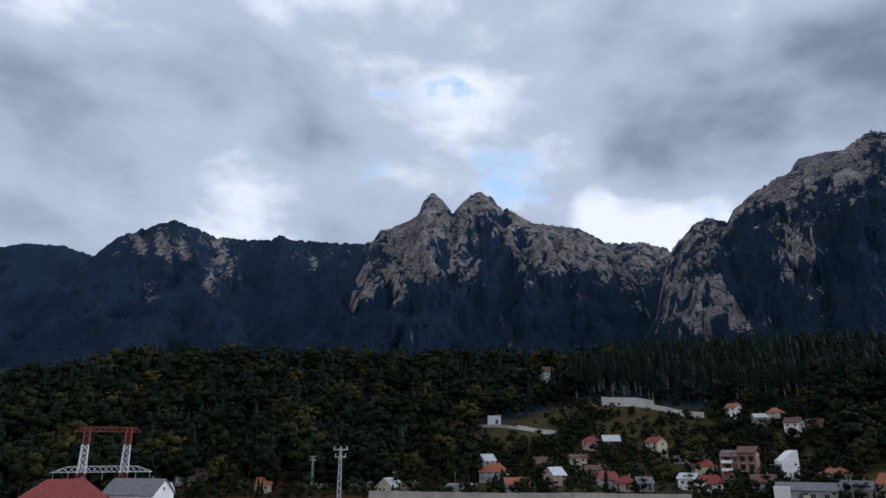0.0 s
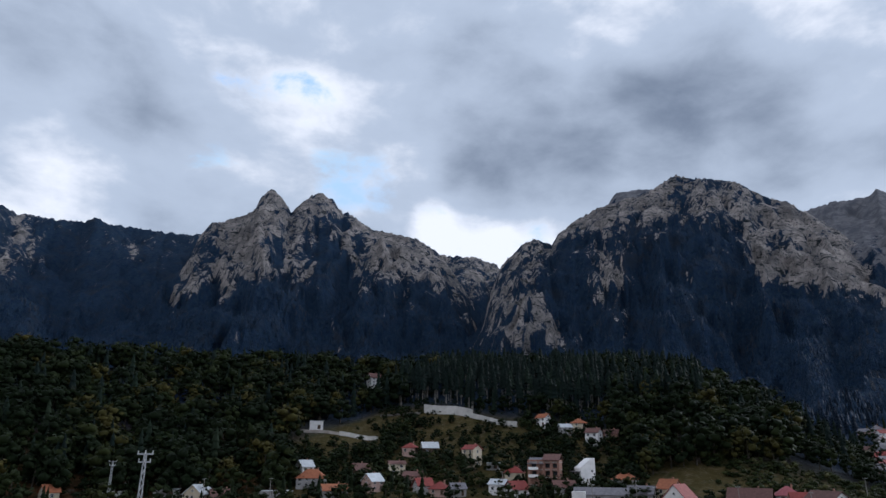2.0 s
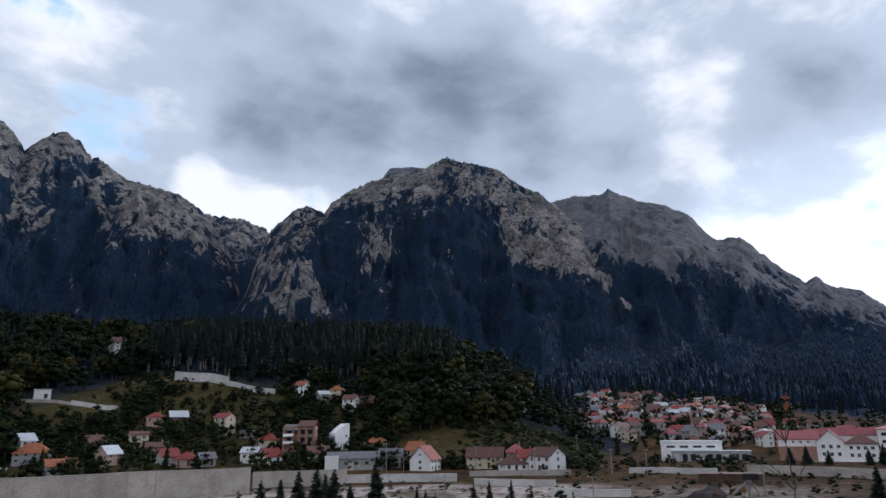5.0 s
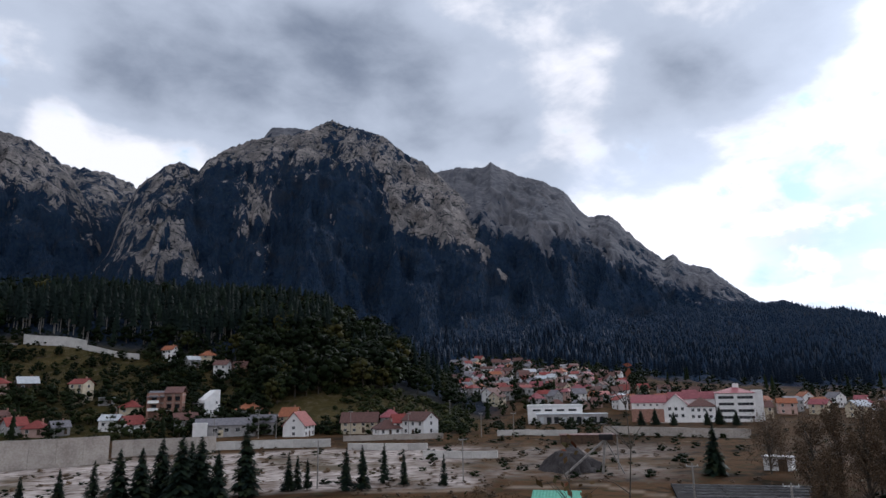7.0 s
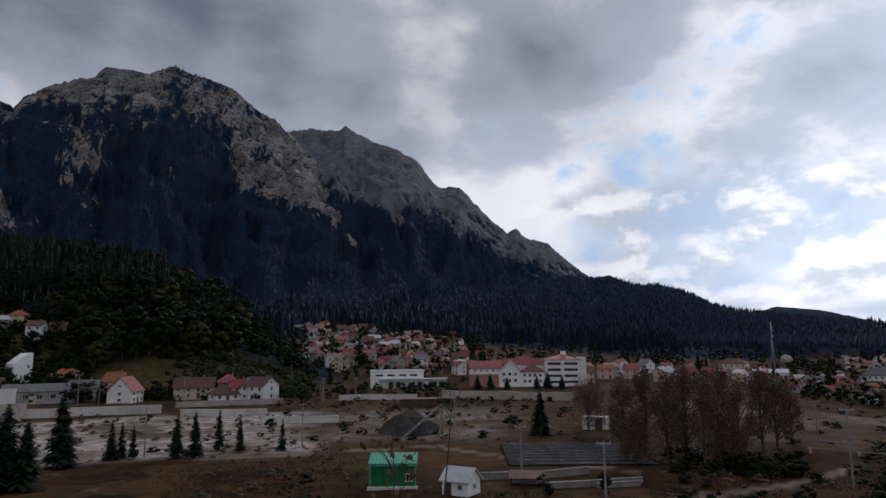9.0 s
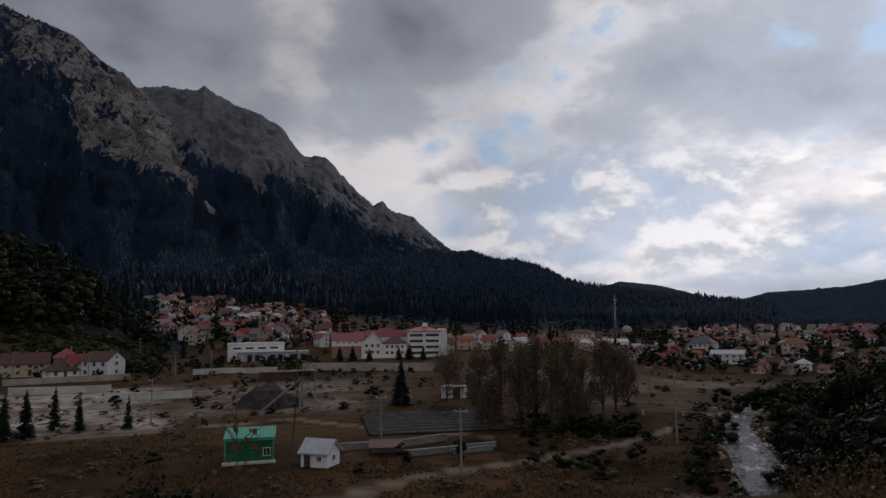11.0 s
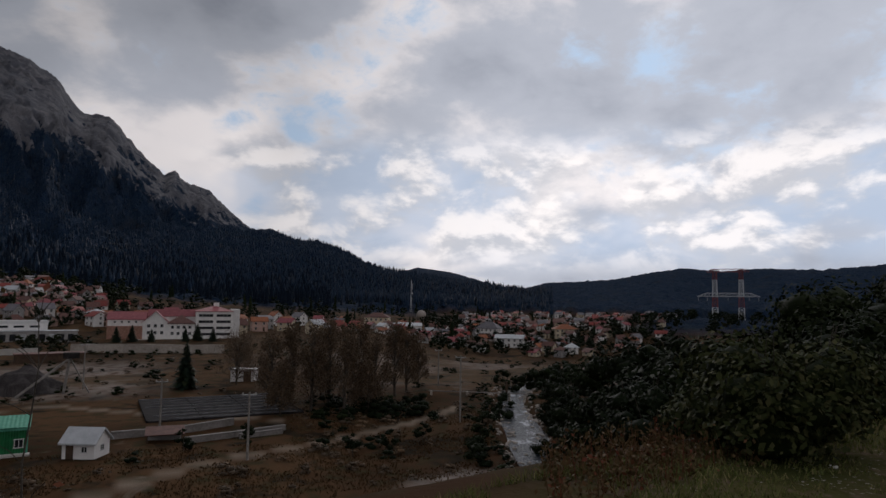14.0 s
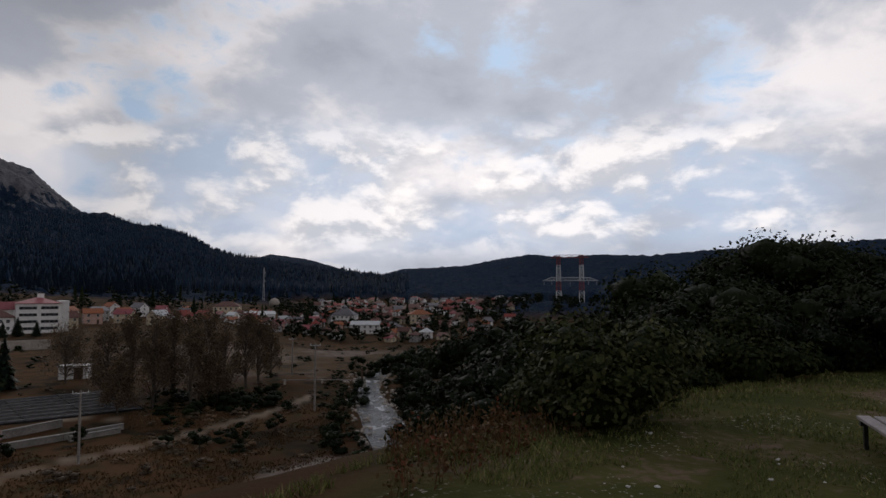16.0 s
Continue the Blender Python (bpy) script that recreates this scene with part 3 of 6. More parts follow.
def yard_mask(x, y, k):
    r, b = k["r"], k["b"]
    yard = smooth(b, -25, -15) * (1 - smooth(b, 46, 50)) * smooth(r, 117, 124) * (1 - smooth(r, 190, 204))
    more = smooth(b, 46, 50) * (1 - smooth(b, 60, 68)) * smooth(r, 126, 138) * (1 - smooth(r, 180, 215)) * 0.42
    flats = smooth(b, 70, 84) * (1 - smooth(b, 100, 106)) * smooth(r, 128, 150) * (1 - smooth(r, 215, 250)) * 0.33
    spit = (1 - smooth(np.hypot(x - 62, y + 1), 5, 9)) * 0.9
    v = np.maximum.reduce([yard, more, flats, spit])
    return np.clip(v * (0.55 + 1.0 * (0.75 * fbm(x / 13, y / 13, 4, 55, 0.65) + 0.30)), 0, 1)


ground_sheet()


# ---- building blocks ----
def part(name, bm, mat, parent, label="", at=None):
    """Links a bmesh (or mesh) as one mesh object under a thing or part."""
    me = bm
    if isinstance(bm, bmesh.types.BMesh):
        me = bpy.data.meshes.new(name)
        bm.to_mesh(me)
        bm.free()
    if mat and not me.materials:
        me.materials.append(mat)
    ob = new(name, me)
    ob.parent = parent
    if at is not None:
        ob.matrix_basis = at
    return tagged(ob, label)


def box(bm, x, y, z, sx, sy, sz, turn=None):
    """A box by its centre and sizes, in a bmesh."""
    m = Matrix.Translation((x, y, z)) @ (turn or Matrix()) @ Matrix.Diagonal((sx, sy, sz, 1))
    return bmesh.ops.create_cube(bm, size=1, matrix=m)


def boxes(*rows):
    bm = bmesh.new()
    for r in rows:
        box(bm, *r)
    return bm


def beam(bm, a, b, w):
    """A square bar from a to b."""
    a, b = Vector(a), Vector(b)
    d = b - a
    m = Matrix.Translation((a + b) / 2) @ d.to_track_quat("Z", "Y").to_matrix().to_4x4() @ Matrix.Diagonal((w, w, d.length, 1))
    bmesh.ops.create_cube(bm, size=1, matrix=m)


def rod(bm, a, b, r0, r1, n=6):
    a, b = Vector(a), Vector(b)
    d = b - a
    m = Matrix.Translation((a + b) / 2) @ d.to_track_quat("Z", "Y").to_matrix().to_4x4()
    bmesh.ops.create_cone(bm, cap_ends=True, segments=n, radius1=r0, radius2=r1, depth=d.length, matrix=m)


def thing(name, at, turn, label, category, group=""):
    ob = new(name)
    ob.matrix_basis = Matrix.Translation(at) @ pose(0, 0, 0, 0, 0, turn)
    ob.empty_display_size = 0.3
    return tagged(ob, label, category, group)


PLASTER = {
    "white": surface("plaster_white", (0.70, 0.685, 0.67), (0.83, 0.815, 0.80), 0.6),
    "cream": surface("plaster_cream", (0.50, 0.42, 0.30), (0.62, 0.54, 0.40), 0.6),
    "grey": surface("plaster_grey", (0.26, 0.25, 0.25), (0.38, 0.37, 0.36), 0.6),
    "pink": surface("plaster_pink", (0.42, 0.28, 0.24), (0.52, 0.36, 0.31), 0.6),
    "brick": surface("brick_raw", (0.22, 0.11, 0.08), (0.36, 0.21, 0.16), 1.5),
    "timber": surface("timber_dark", (0.05, 0.032, 0.022), (0.11, 0.07, 0.045), 1.5),
}
ROOFS = {
    "red": surface("roof_red", (0.16, 0.030, 0.026), (0.26, 0.055, 0.044), 1.2, 0.7),
    "orange": surface("roof_orange", (0.22, 0.075, 0.036), (0.34, 0.125, 0.06), 1.2, 0.75),
    "brown": surface("roof_brown", (0.085, 0.042, 0.036), (0.15, 0.075, 0.062), 1.2, 0.75),
    "wine": surface("roof_wine", (0.20, 0.052, 0.062), (0.30, 0.09, 0.10), 0.8, 0.65),
    "slate": surface("roof_slate", (0.10, 0.095, 0.105), (0.19, 0.18, 0.195), 1.0, 0.6),
    "light": surface("roof_light_metal", (0.40, 0.42, 0.44), (0.54, 0.56, 0.58), 0.8, 0.7, metal=0.1),
}
PANE = surface("window_dark_glass", (0.012, 0.014, 0.018), (0.03, 0.034, 0.04), 1.0, 0.12, bump=0, spec=0.6)
FRAME_W = surface("window_frame_white", (0.55, 0.55, 0.54), (0.7, 0.7, 0.69), 3.0, 0.5, bump=0)
CONCRETE = surface("concrete", (0.27, 0.235, 0.205), (0.47, 0.425, 0.38), 0.25, 0.9, grain=0.9, bump=0.5, bump_size=0.05)
CONCRETE_DARK = surface("concrete_stained", (0.13, 0.12, 0.11), (0.27, 0.25, 0.24), 0.4, 0.9, grain=0.9, bump=0.5, bump_size=0.05)
CONCRETE_PALE = surface("concrete_pale", (0.40, 0.385, 0.36), (0.60, 0.58, 0.55), 0.3, 0.9, grain=0.8, bump=0.4, bump_size=0.04)
STEEL = surface("galvanised_steel", (0.30, 0.31, 0.32), (0.46, 0.47, 0.48), 2.0, 0.55, metal=0.4)
RED_STEEL = surface("red_painted_steel", (0.20, 0.045, 0.04), (0.30, 0.07, 0.06), 2.0, 0.55)
WHITE_STEEL = surface("white_painted_steel", (0.55, 0.56, 0.57), (0.72, 0.73, 0.74), 2.0, 0.5)
POLE_WOOD = surface("weathered_pole", (0.17, 0.155, 0.14), (0.32, 0.30, 0.28), 2.0, 0.9)
WHITE_STEM = surface("pale_trunk", (0.16, 0.145, 0.125), (0.30, 0.28, 0.25), 3.0, 0.9)

rng = np.random.default_rng(7)
rnd = random.Random(11)
WINDOW_MESHES = {}


def add_window(parent, x, y, z, w, h, face):
    """A window with frame and pane on a wall; face: 0 front (-y), 1 right (+x), 2 back, 3 left."""
    key = (round(w, 2), round(h, 2))
    if key not in WINDOW_MESHES:
        f = boxes((0, 0, h / 2, w + 0.16, 0.10, 0.08), (0, 0, -h / 2, w + 0.24, 0.16, 0.08), (-w / 2, 0, 0, 0.08, 0.10, h), (w / 2, 0, 0, 0.08, 0.10, h), (0, 0, 0, 0.06, 0.08, h))
        p = boxes((0, 0.0, 0, w, 0.05, h))
        fm, pm = bpy.data.meshes.new("window"), bpy.data.meshes.new("pane")
        f.to_mesh(fm), p.to_mesh(pm)
        f.free(), p.free()
        fm.materials.append(FRAME_W), pm.materials.append(PANE)
        WINDOW_MESHES[key] = (fm, pm)
    fm, pm = WINDOW_MESHES[key]
    win = part("window", fm, None, parent, at=pose(x, y, z, 0, 0, 90 * face))
    part("pane", pm, None, win)
    return win


def gable_walls(w, d, h, rise, base=2.0, hip=False):
    bm = bmesh.new()
    x, y = w / 2, d / 2
    lo = [bm.verts.new(p) for p in ((-x, -y, -base), (x, -y, -base), (x, y, -base), (-x, y, -base))]
    hi = [bm.verts.new(p) for p in ((-x, -y, h), (x, -y, h), (x, y, h), (-x, y, h))]
    bm.faces.new(lo[::-1])
    if hip or rise <= 0:
        for i in range(4):
            bm.faces.new((lo[i], lo[(i + 1) % 4], hi[(i + 1) % 4], hi[i]))
        bm.faces.new(hi)
    else:  # ridge runs along x
        g0, g1 = bm.verts.new((-x, 0, h + rise)), bm.verts.new((x, 0, h + rise))
        bm.faces.new((lo[0], lo[1], hi[1], hi[0])), bm.faces.new((lo[2], lo[3], hi[3], hi[2]))
        bm.faces.new((lo[1], lo[2], hi[2], g1, hi[1])), bm.faces.new((lo[3], lo[0], hi[0], g0, hi[3]))
        bm.faces.new((hi[0], hi[1], g1, g0)), bm.faces.new((hi[2], hi[3], g0, g1))
    return bm


def roof_shell(w, d, h, rise, over=0.5, thick=0.18, hip=False):
    bm = bmesh.new()
    x, y = w / 2 + over, d / 2 + over
    drop = rise * over / (d / 2)
    e = h - drop + 0.02
    ridge = x if not hip else max(0.3, x - y)
    lower = [(-x, -y, e), (x, -y, e), (x, y, e), (-x, y, e)]
    top = [(-ridge, 0, h + rise + 0.02), (ridge, 0, h + rise + 0.02)]
    a = [bm.verts.new(p) for p in lower + top]
    b = [bm.verts.new((p[0], p[1], p[2] + thick)) for p in lower + top]
    quads = [(0, 1, 5, 4), (2, 3, 4, 5)]
    for q in quads:
        bm.faces.new([b[i] for i in q]), bm.faces.new([a[i] for i in q][::-1])
    ends = [(1, 2, 5), (3, 0, 4)]
    if hip:
        for q in ends:
            bm.faces.new([b[i] for i in q]), bm.faces.new([a[i] for i in q][::-1])
        rim = [(0, 1), (1, 2), (2, 3), (3, 0)]
    else:
        rim = [(0, 1), (1, 5), (5, 2), (2, 3), (3, 4), (4, 0)]
    for i, j in rim:
        bm.faces.new((a[i], a[j], b[j], b[i]))
    return bm


COLOUR_WORDS = {"white": "white plastered", "cream": "cream plastered", "grey": "grey rendered", "pink": "pinkish plastered", "brick": "raw brick", "timber": "dark timber"}
ROOF_WORDS = {"red": "red tiled roof", "orange": "orange tiled roof", "brown": "brown tiled roof", "wine": "wine-red metal roof", "slate": "grey sheet roof", "light": "pale metal roof"}


def house(b, r, w, d, h, rise, wall, roof, twist=0.0, hip=False, floors=2, chimney=True, where="on the hillside", group="village houses", windows=True, lift=0.0):
    """One house facing the viewpoint, turned by twist degrees."""
    p = place(b, r)
    p.z += lift
    ob = thing("house", p, -b + twist, f"{COLOUR_WORDS[wall]} house with {ROOF_WORDS[roof]} {where}", "house", group)
    part("wall", gable_walls(w, d, h, rise, hip=hip), PLASTER[wall], ob)
    if rise > 0:
        part("roof", roof_shell(w, d, h, rise, hip=hip), ROOFS[roof], ob)
    else:
        part("roof", boxes((0, 0, h + 0.12, w + 0.5, d + 0.5, 0.24)), ROOFS[roof], ob)
    if windows:
        fh = h / floors
        n = max(1, int(w / 2.7))
        for f in range(floors):
            for i in range(n):
                x = (i + 0.5 - n / 2) * w / n
                if f == 0 and i == n // 2 and n > 1:
                    part("door", boxes((x, -d / 2 - 0.02, 1.0, 1.0, 0.10, 2.0)), PLASTER["timber"], ob)
                else:
                    add_window(ob, x, -d / 2 - 0.02, f * fh + fh * 0.55, 1.1, min(1.3, fh * 0.5), 0)
            side = 1 if twist < 0 else 3
            add_window(ob, (w / 2 + 0.02) * (1 if side == 1 else -1), 0, f * fh + fh * 0.55, 1.1, min(1.3, fh * 0.5), side)
        if rise > 2 and not hip:
            side = 1 if twist < 0 else 3
            add_window(ob, (w / 2 + 0.02) * (1 if side == 1 else -1), 0, h + rise * 0.35, 0.8, 0.8, side)
    if chimney and rise > 0:
        part("chimney", boxes((w * 0.2, d * 0.12, h + rise * 0.9 + 0.3, 0.5, 0.5, 1.6)), PLASTER["brick"], ob)
    return ob


# ---- plants ----
def leaf_quads(pos, normal, size, r, stray=0.55):
    """Little four-cornered leaves at the positions, facing about normal."""
    n = len(pos)
    nrm = normal + r.normal(0, stray, (n, 3))
    nrm /= np.linalg.norm(nrm, axis=1)[:, None] + 1e-9
    a = np.cross(nrm, r.normal(0, 1, (n, 3)))
    a /= np.linalg.norm(a, axis=1)[:, None] + 1e-9
    c = np.cross(nrm, a)
    s = size * r.uniform(0.6, 1.4, (n, 1))
    v = np.stack([pos - a * s, pos - c * s * 0.6, pos + a * s, pos + c * s * 0.6], 1).reshape(-1, 3)
    return v, np.arange(4 * n).reshape(n, 4)


ICO_V, ICO_F = None, None


def ico():
    global ICO_V, ICO_F
    if ICO_V is None:
        bm = bmesh.new()
        bmesh.ops.create_icosphere(bm, subdivisions=1, radius=1)
        bm.verts.ensure_lookup_table()
        ICO_V = np.array([v.co[:] for v in bm.verts])
        ICO_F = np.array([[v.index for v in f.verts] for f in bm.faces])
        bm.free()
    return ICO_V, ICO_F


def tube(points, radii, n=5):
    """A tapered bent tube through the points, as quads."""
    points = np.asarray(points, float)
    rings = []
    for i, p in enumerate(points):
        d = points[min(i + 1, len(points) - 1)] - points[max(i - 1, 0)]
        d /= np.linalg.norm(d) + 1e-9
        a = np.cross(d, [0.3, 0.9, 0.1])
        a /= np.linalg.norm(a) + 1e-9
        c = np.cross(d, a)
        ang = np.arange(n) * 2 * np.pi / n
        rings.append(p + radii[i] * (np.cos(ang)[:, None] * a + np.sin(ang)[:, None] * c))
    v = np.concatenate(rings)
    f = [(i * n + j, i * n + (j + 1) % n, (i + 1) * n + (j + 1) % n, (i + 1) * n + j) for i in range(len(points) - 1) for j in range(n)]
    return v, np.array(f)


class Heap:
    """Collects vertices, triangles, quads, tints and slots into one mesh."""

    def __init__(self):
        self.v, self.t, self.q, self.tint, self.ts, self.qs, self.n = [], [], [], [], [], [], 0

    def add(self, v, tris=None, quads=None, tint=0.0, slot=0):
        self.v.append(v)
        self.tint.append(np.broadcast_to(np.asarray(tint, float), (len(v),)))
        if tris is not None and len(tris):
            self.t.append(tris + self.n)
            self.ts.append(np.full(len(tris), slot))
        if quads is not None and len(quads):
            self.q.append(quads + self.n)
            self.qs.append(np.full(len(quads), slot))
        self.n += len(v)

    def arrays(self):
        cat = lambda a, k: np.concatenate(a) if a else np.zeros((0, k), int)
        return (np.concatenate(self.v), cat(self.t, 3), cat(self.q, 4), np.concatenate(self.tint),
                np.concatenate(self.ts) if self.ts else np.zeros(0, int), np.concatenate(self.qs) if self.qs else np.zeros(0, int))

    def mesh(self, name, mats):
        v, t, q, tint, ts, qs = self.arrays()
        return mesh_of(name, v, [t, q], mats, {"tint": tint}, slots=np.concatenate([ts, qs]))


def crown(lobes, count, size, r, inner=0.8, squash=0.8, stray=0.55):
    """Leaves over a set of lobes (x, y, z, radius), with a dark ragged heart in each."""
    h = Heap()
    iv, it = ico()
    lobes = np.asarray(lobes, float)
    for x, y, z, rad in lobes:
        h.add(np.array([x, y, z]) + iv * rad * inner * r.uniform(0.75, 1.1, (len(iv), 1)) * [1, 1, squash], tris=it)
    w = lobes[:, 3] ** 2
    pick = r.choice(len(lobes), count, p=w / w.sum())
    d = r.normal(0, 1, (count, 3))
    d /= np.linalg.norm(d, axis=1)[:, None]
    d[:, 2] = np.where(d[:, 2] < -0.3, -d[:, 2] * 0.5, d[:, 2])
    pos = lobes[pick, :3] + d * lobes[pick, 3:4] * r.uniform(0.75, 1.15, (count, 1)) * [1, 1, squash]
    v, q = leaf_quads(pos, d + [0, 0, 0.3], size, r, stray)
    h.add(v, quads=q)
    return h


def broadleaf_template(r, count=110, lobes=8, slim=1.0, size=0.055, foot=0.30, stray=0.45, trunk=True, fat=0.19):
    """A broadleaved tree or shrub one unit high: arrays of crown and trunk. foot: where the crown begins."""
    ls = []
    for i in range(lobes):
        z = foot + (0.86 - foot) * (i + r.uniform(0, 1)) / lobes
        f = (z - foot * 0.5) / (1 - foot * 0.5)
        reach = 0.30 * slim * math.sin(math.pi * min(1, 0.18 + 0.80 * f)) ** 0.7
        a = i * 2.4 + r.uniform(-0.6, 0.6)
        ls.append((math.cos(a) * reach * 0.55, math.sin(a) * reach * 0.55, z, fat * r.uniform(0.85, 1.2) * (0.7 + 0.3 * slim)))
    ls.append((0, 0, 0.86, 0.12 * slim))
    h = crown(ls, count, size, r, 0.60, 0.95, stray)
    if trunk:
        v, q = tube([(0, 0, -0.05), (0.01, 0, 0.25), (0, 0.02, 0.6)], [0.022, 0.018, 0.008])
        h.add(v, quads=q, slot=1)
    return h.arrays()


def conifer_template(r, tiers=7, points=9, wide=0.17, bare=0.08, pale=1):
    """A spruce one unit high: ragged drooping tiers round a trunk."""
    h = Heap()
    for k in range(tiers):
        f = k / tiers
        z = bare + (1 - bare) * f
        rad = wide * (1 - f) ** 0.85 + 0.012
        ang = np.arange(2 * points) * np.pi / points + r.uniform(0, 1)
        rr = np.where(np.arange(2 * points) % 2 == 0, rad, rad * 0.5) * r.uniform(0.75, 1.2, 2 * points)
        dz = np.where(np.arange(2 * points) % 2 == 0, -0.25, 0.1) * rad
        ring = np.stack([np.cos(ang) * rr, np.sin(ang) * rr, z + dz], 1)
        v = np.concatenate([ring, [[0, 0, z + (1 - bare) / tiers * 1.7 if k < tiers - 1 else 1.0]]])
        n = 2 * points
        h.add(v, tris=np.array([(i, (i + 1) % n, n) for i in range(n)]))
    v, q = tube([(0, 0, -0.05), (0, 0, 0.5), (0, 0, 0.9)], [0.016, 0.011, 0.003], 4)
    h.add(v, quads=q, slot=pale)
    return h.arrays()


def scatter(heap, template, x, y, z, hgt, widen, turn, tint):
    """Adds a copy of the template at every place."""
    v, t, q, _, ts, qs = template
    for i in range(len(x)):
        c, s = math.cos(turn[i]), math.sin(turn[i])
        w = hgt[i] * widen[i]
        vv = np.stack([(v[:, 0] * c - v[:, 1] * s) * w + x[i], (v[:, 0] * s + v[:, 1] * c) * w + y[i], v[:, 2] * hgt[i] + z[i]], 1)
        off = heap.n
        heap.v.append(vv)
        heap.tint.append(np.full(len(vv), tint[i]))
        heap.t.append(t + off), heap.q.append(q + off), heap.ts.append(ts), heap.qs.append(qs)
        heap.n += len(vv)


LIGHT = [broadleaf_template(rng, 48, 4, rng.uniform(0.95, 1.3), 0.085, 0.16, fat=0.25) for _ in range(4)]
ROUND = [broadleaf_template(rng, 115, 7, rng.uniform(1.1, 1.35), 0.054, 0.24, 0.7, True, 0.20) for _ in range(6)]
SHRUB = [broadleaf_template(rng, 80, 4, rng.uniform(1.1, 1.6), 0.06, 0.10, 0.6, False, 0.30) for _ in range(4)]
CONIFER = [conifer_template(rng, 6, 7) for _ in range(3)]
TALL = [conifer_template(rng, 5, 7, 0.13, rng.uniform(0.35, 0.5)) for _ in range(3)]


def far_spruce_template(r):
    """A slim ragged spruce one unit high, seen only from very far."""
    h = Heap()
    for z, top, wide in ((0.0, 0.72, 0.17), (0.38, 1.0, 0.11)):
        ang = np.arange(5) * 2 * np.pi / 5 + r.uniform(0, 1)
        q = wide * r.uniform(0.7, 1.25, 5)
        h.add(np.concatenate([np.stack([np.cos(ang) * q, np.sin(ang) * q, z + r.uniform(-0.05, 0.05, 5)], 1), [[0, 0, top]]]), tris=np.array([(i, (i + 1) % 5, 5) for i in range(5)]))
    return h.arrays()


FAR_SPRUCE = [far_spruce_template(rng) for _ in range(5)]


def polar(n, b0, b1, r0, r1):
    b = rng.uniform(b0, b1, n)
    r = np.sqrt(rng.uniform(r0 ** 2, r1 ** 2, n))
    return b, r, r * np.sin(np.radians(b)), r * np.cos(np.radians(b))


def wood(name, label, groups, mats=(FOLIAGE, BARK), keep=None):
    """One stretch of woodland as a single mesh. groups: (templates, number, bearings, distances, heights, width, tints)."""
    heap = Heap()
    for temps, n, b0, b1, r0, r1, h0, h1, wd, t0, t1 in groups:
        b, r, x, y = polar(n, b0, b1, r0, r1)
        if keep is not None:
            ok = keep(b, r)
            b, r, x, y = b[ok], r[ok], x[ok], y[ok]
        z, _ = terrain(x, y)
        which = rng.integers(0, len(temps), len(x))
        for k, tm in enumerate(temps):
            s = which == k
            m = int(s.sum())
            scatter(heap, tm, x[s], y[s], z[s] - 0.3, rng.uniform(h0, h1, m), wd * rng.uniform(0.85, 1.2, m), rng.uniform(0, 6.28, m), rng.uniform(t0, t1, m) ** 2.8)
    return tagged(new(name, heap.mesh(name, list(mats))), label, "trees", kind="stuff")


def off_clearing(b, r):
    """Keeps trees off the meadow with the houses on the hill."""
    meadow = (b > 2) & (b < 31) & (r < table(b, [(2, 350), (6, 372), (10, 404), (14, 400), (18, 385), (22, 382), (27, 372), (31, 330)]))
    lodge = (b > 7.9) & (b < 9.9) & (r > 408) & (r < 452)
    open_slope = (b > 36.5) & (r < table(b, [(36, 285), (39, 330), (44, 345), (48, 350)]))
    lane = (b > 2.6) & (b < 10) & (r > 350) & (r < 372)
    return ~meadow & ~lodge & ~open_slope & ~lane


wood("hill_forest", "mixed autumn forest of dark green and yellowing trees on the hill",
     [(ROUND, 900, -40, 12, 290, 482, 11, 19, 1.15, 0.0, 0.98), (ROUND, 110, 10, 33, 300, 395, 8, 15, 1.15, 0.0, 0.94), (ROUND, 230, 29, 42, 300, 482, 10, 19, 1.15, 0.0, 0.94), (ROUND, 60, 10, 30, 455, 485, 12, 19, 1.15, 0.0, 0.94), (ROUND, 150, 36, 47, 320, 470, 6, 12, 1.1, 0.0, 0.9)], keep=off_clearing)
wood("hill_conifers", "dark spruces and bare-stemmed pines along the hill crest",
     [(TALL, 720, 11, 36, 388, 480, 15, 22, 1.0, 0.0, 0.7), (CONIFER, 260, -40, 12, 310, 495, 14, 21, 1.0, 0.0, 0.9), (CONIFER, 170, 12, 46, 380, 495, 12, 19, 1.0, 0.0, 0.9)], (NEEDLES, WHITE_STEM), keep=off_clearing)
wood("slope_scrub", "pale olive scrub on the open slope below the forest",
     [(SHRUB, 320, 35.5, 47.5, 256, 335, 1.5, 4.5, 1.4, 0.2, 1.0)], (BUSH_LEAF, BARK))
wood("garden_trees", "garden trees and shrubs between the hillside houses",
     [(LIGHT, 760, -32, 31, 262, 395, 2.5, 8.5, 1.25, 0.35, 0.9), (CONIFER, 50, -25, 31, 270, 380, 5, 12, 1.1, 0.0, 0.6), (LIGHT, 190, 3, 31, 296, 372, 2.5, 7.5, 1.25, 0.4, 0.85), (LIGHT, 160, 21, 31, 270, 372, 3, 8, 1.2, 0.0, 0.6), (LIGHT, 60, 31, 47, 258, 275, 3, 6, 1.2, 0, 0.6)],
     keep=lambda b, r: ~((b > 12.4) & (b < 21.5) & (r > 338)) & ~((b > 2.6) & (b < 9.8) & (r > 346)))
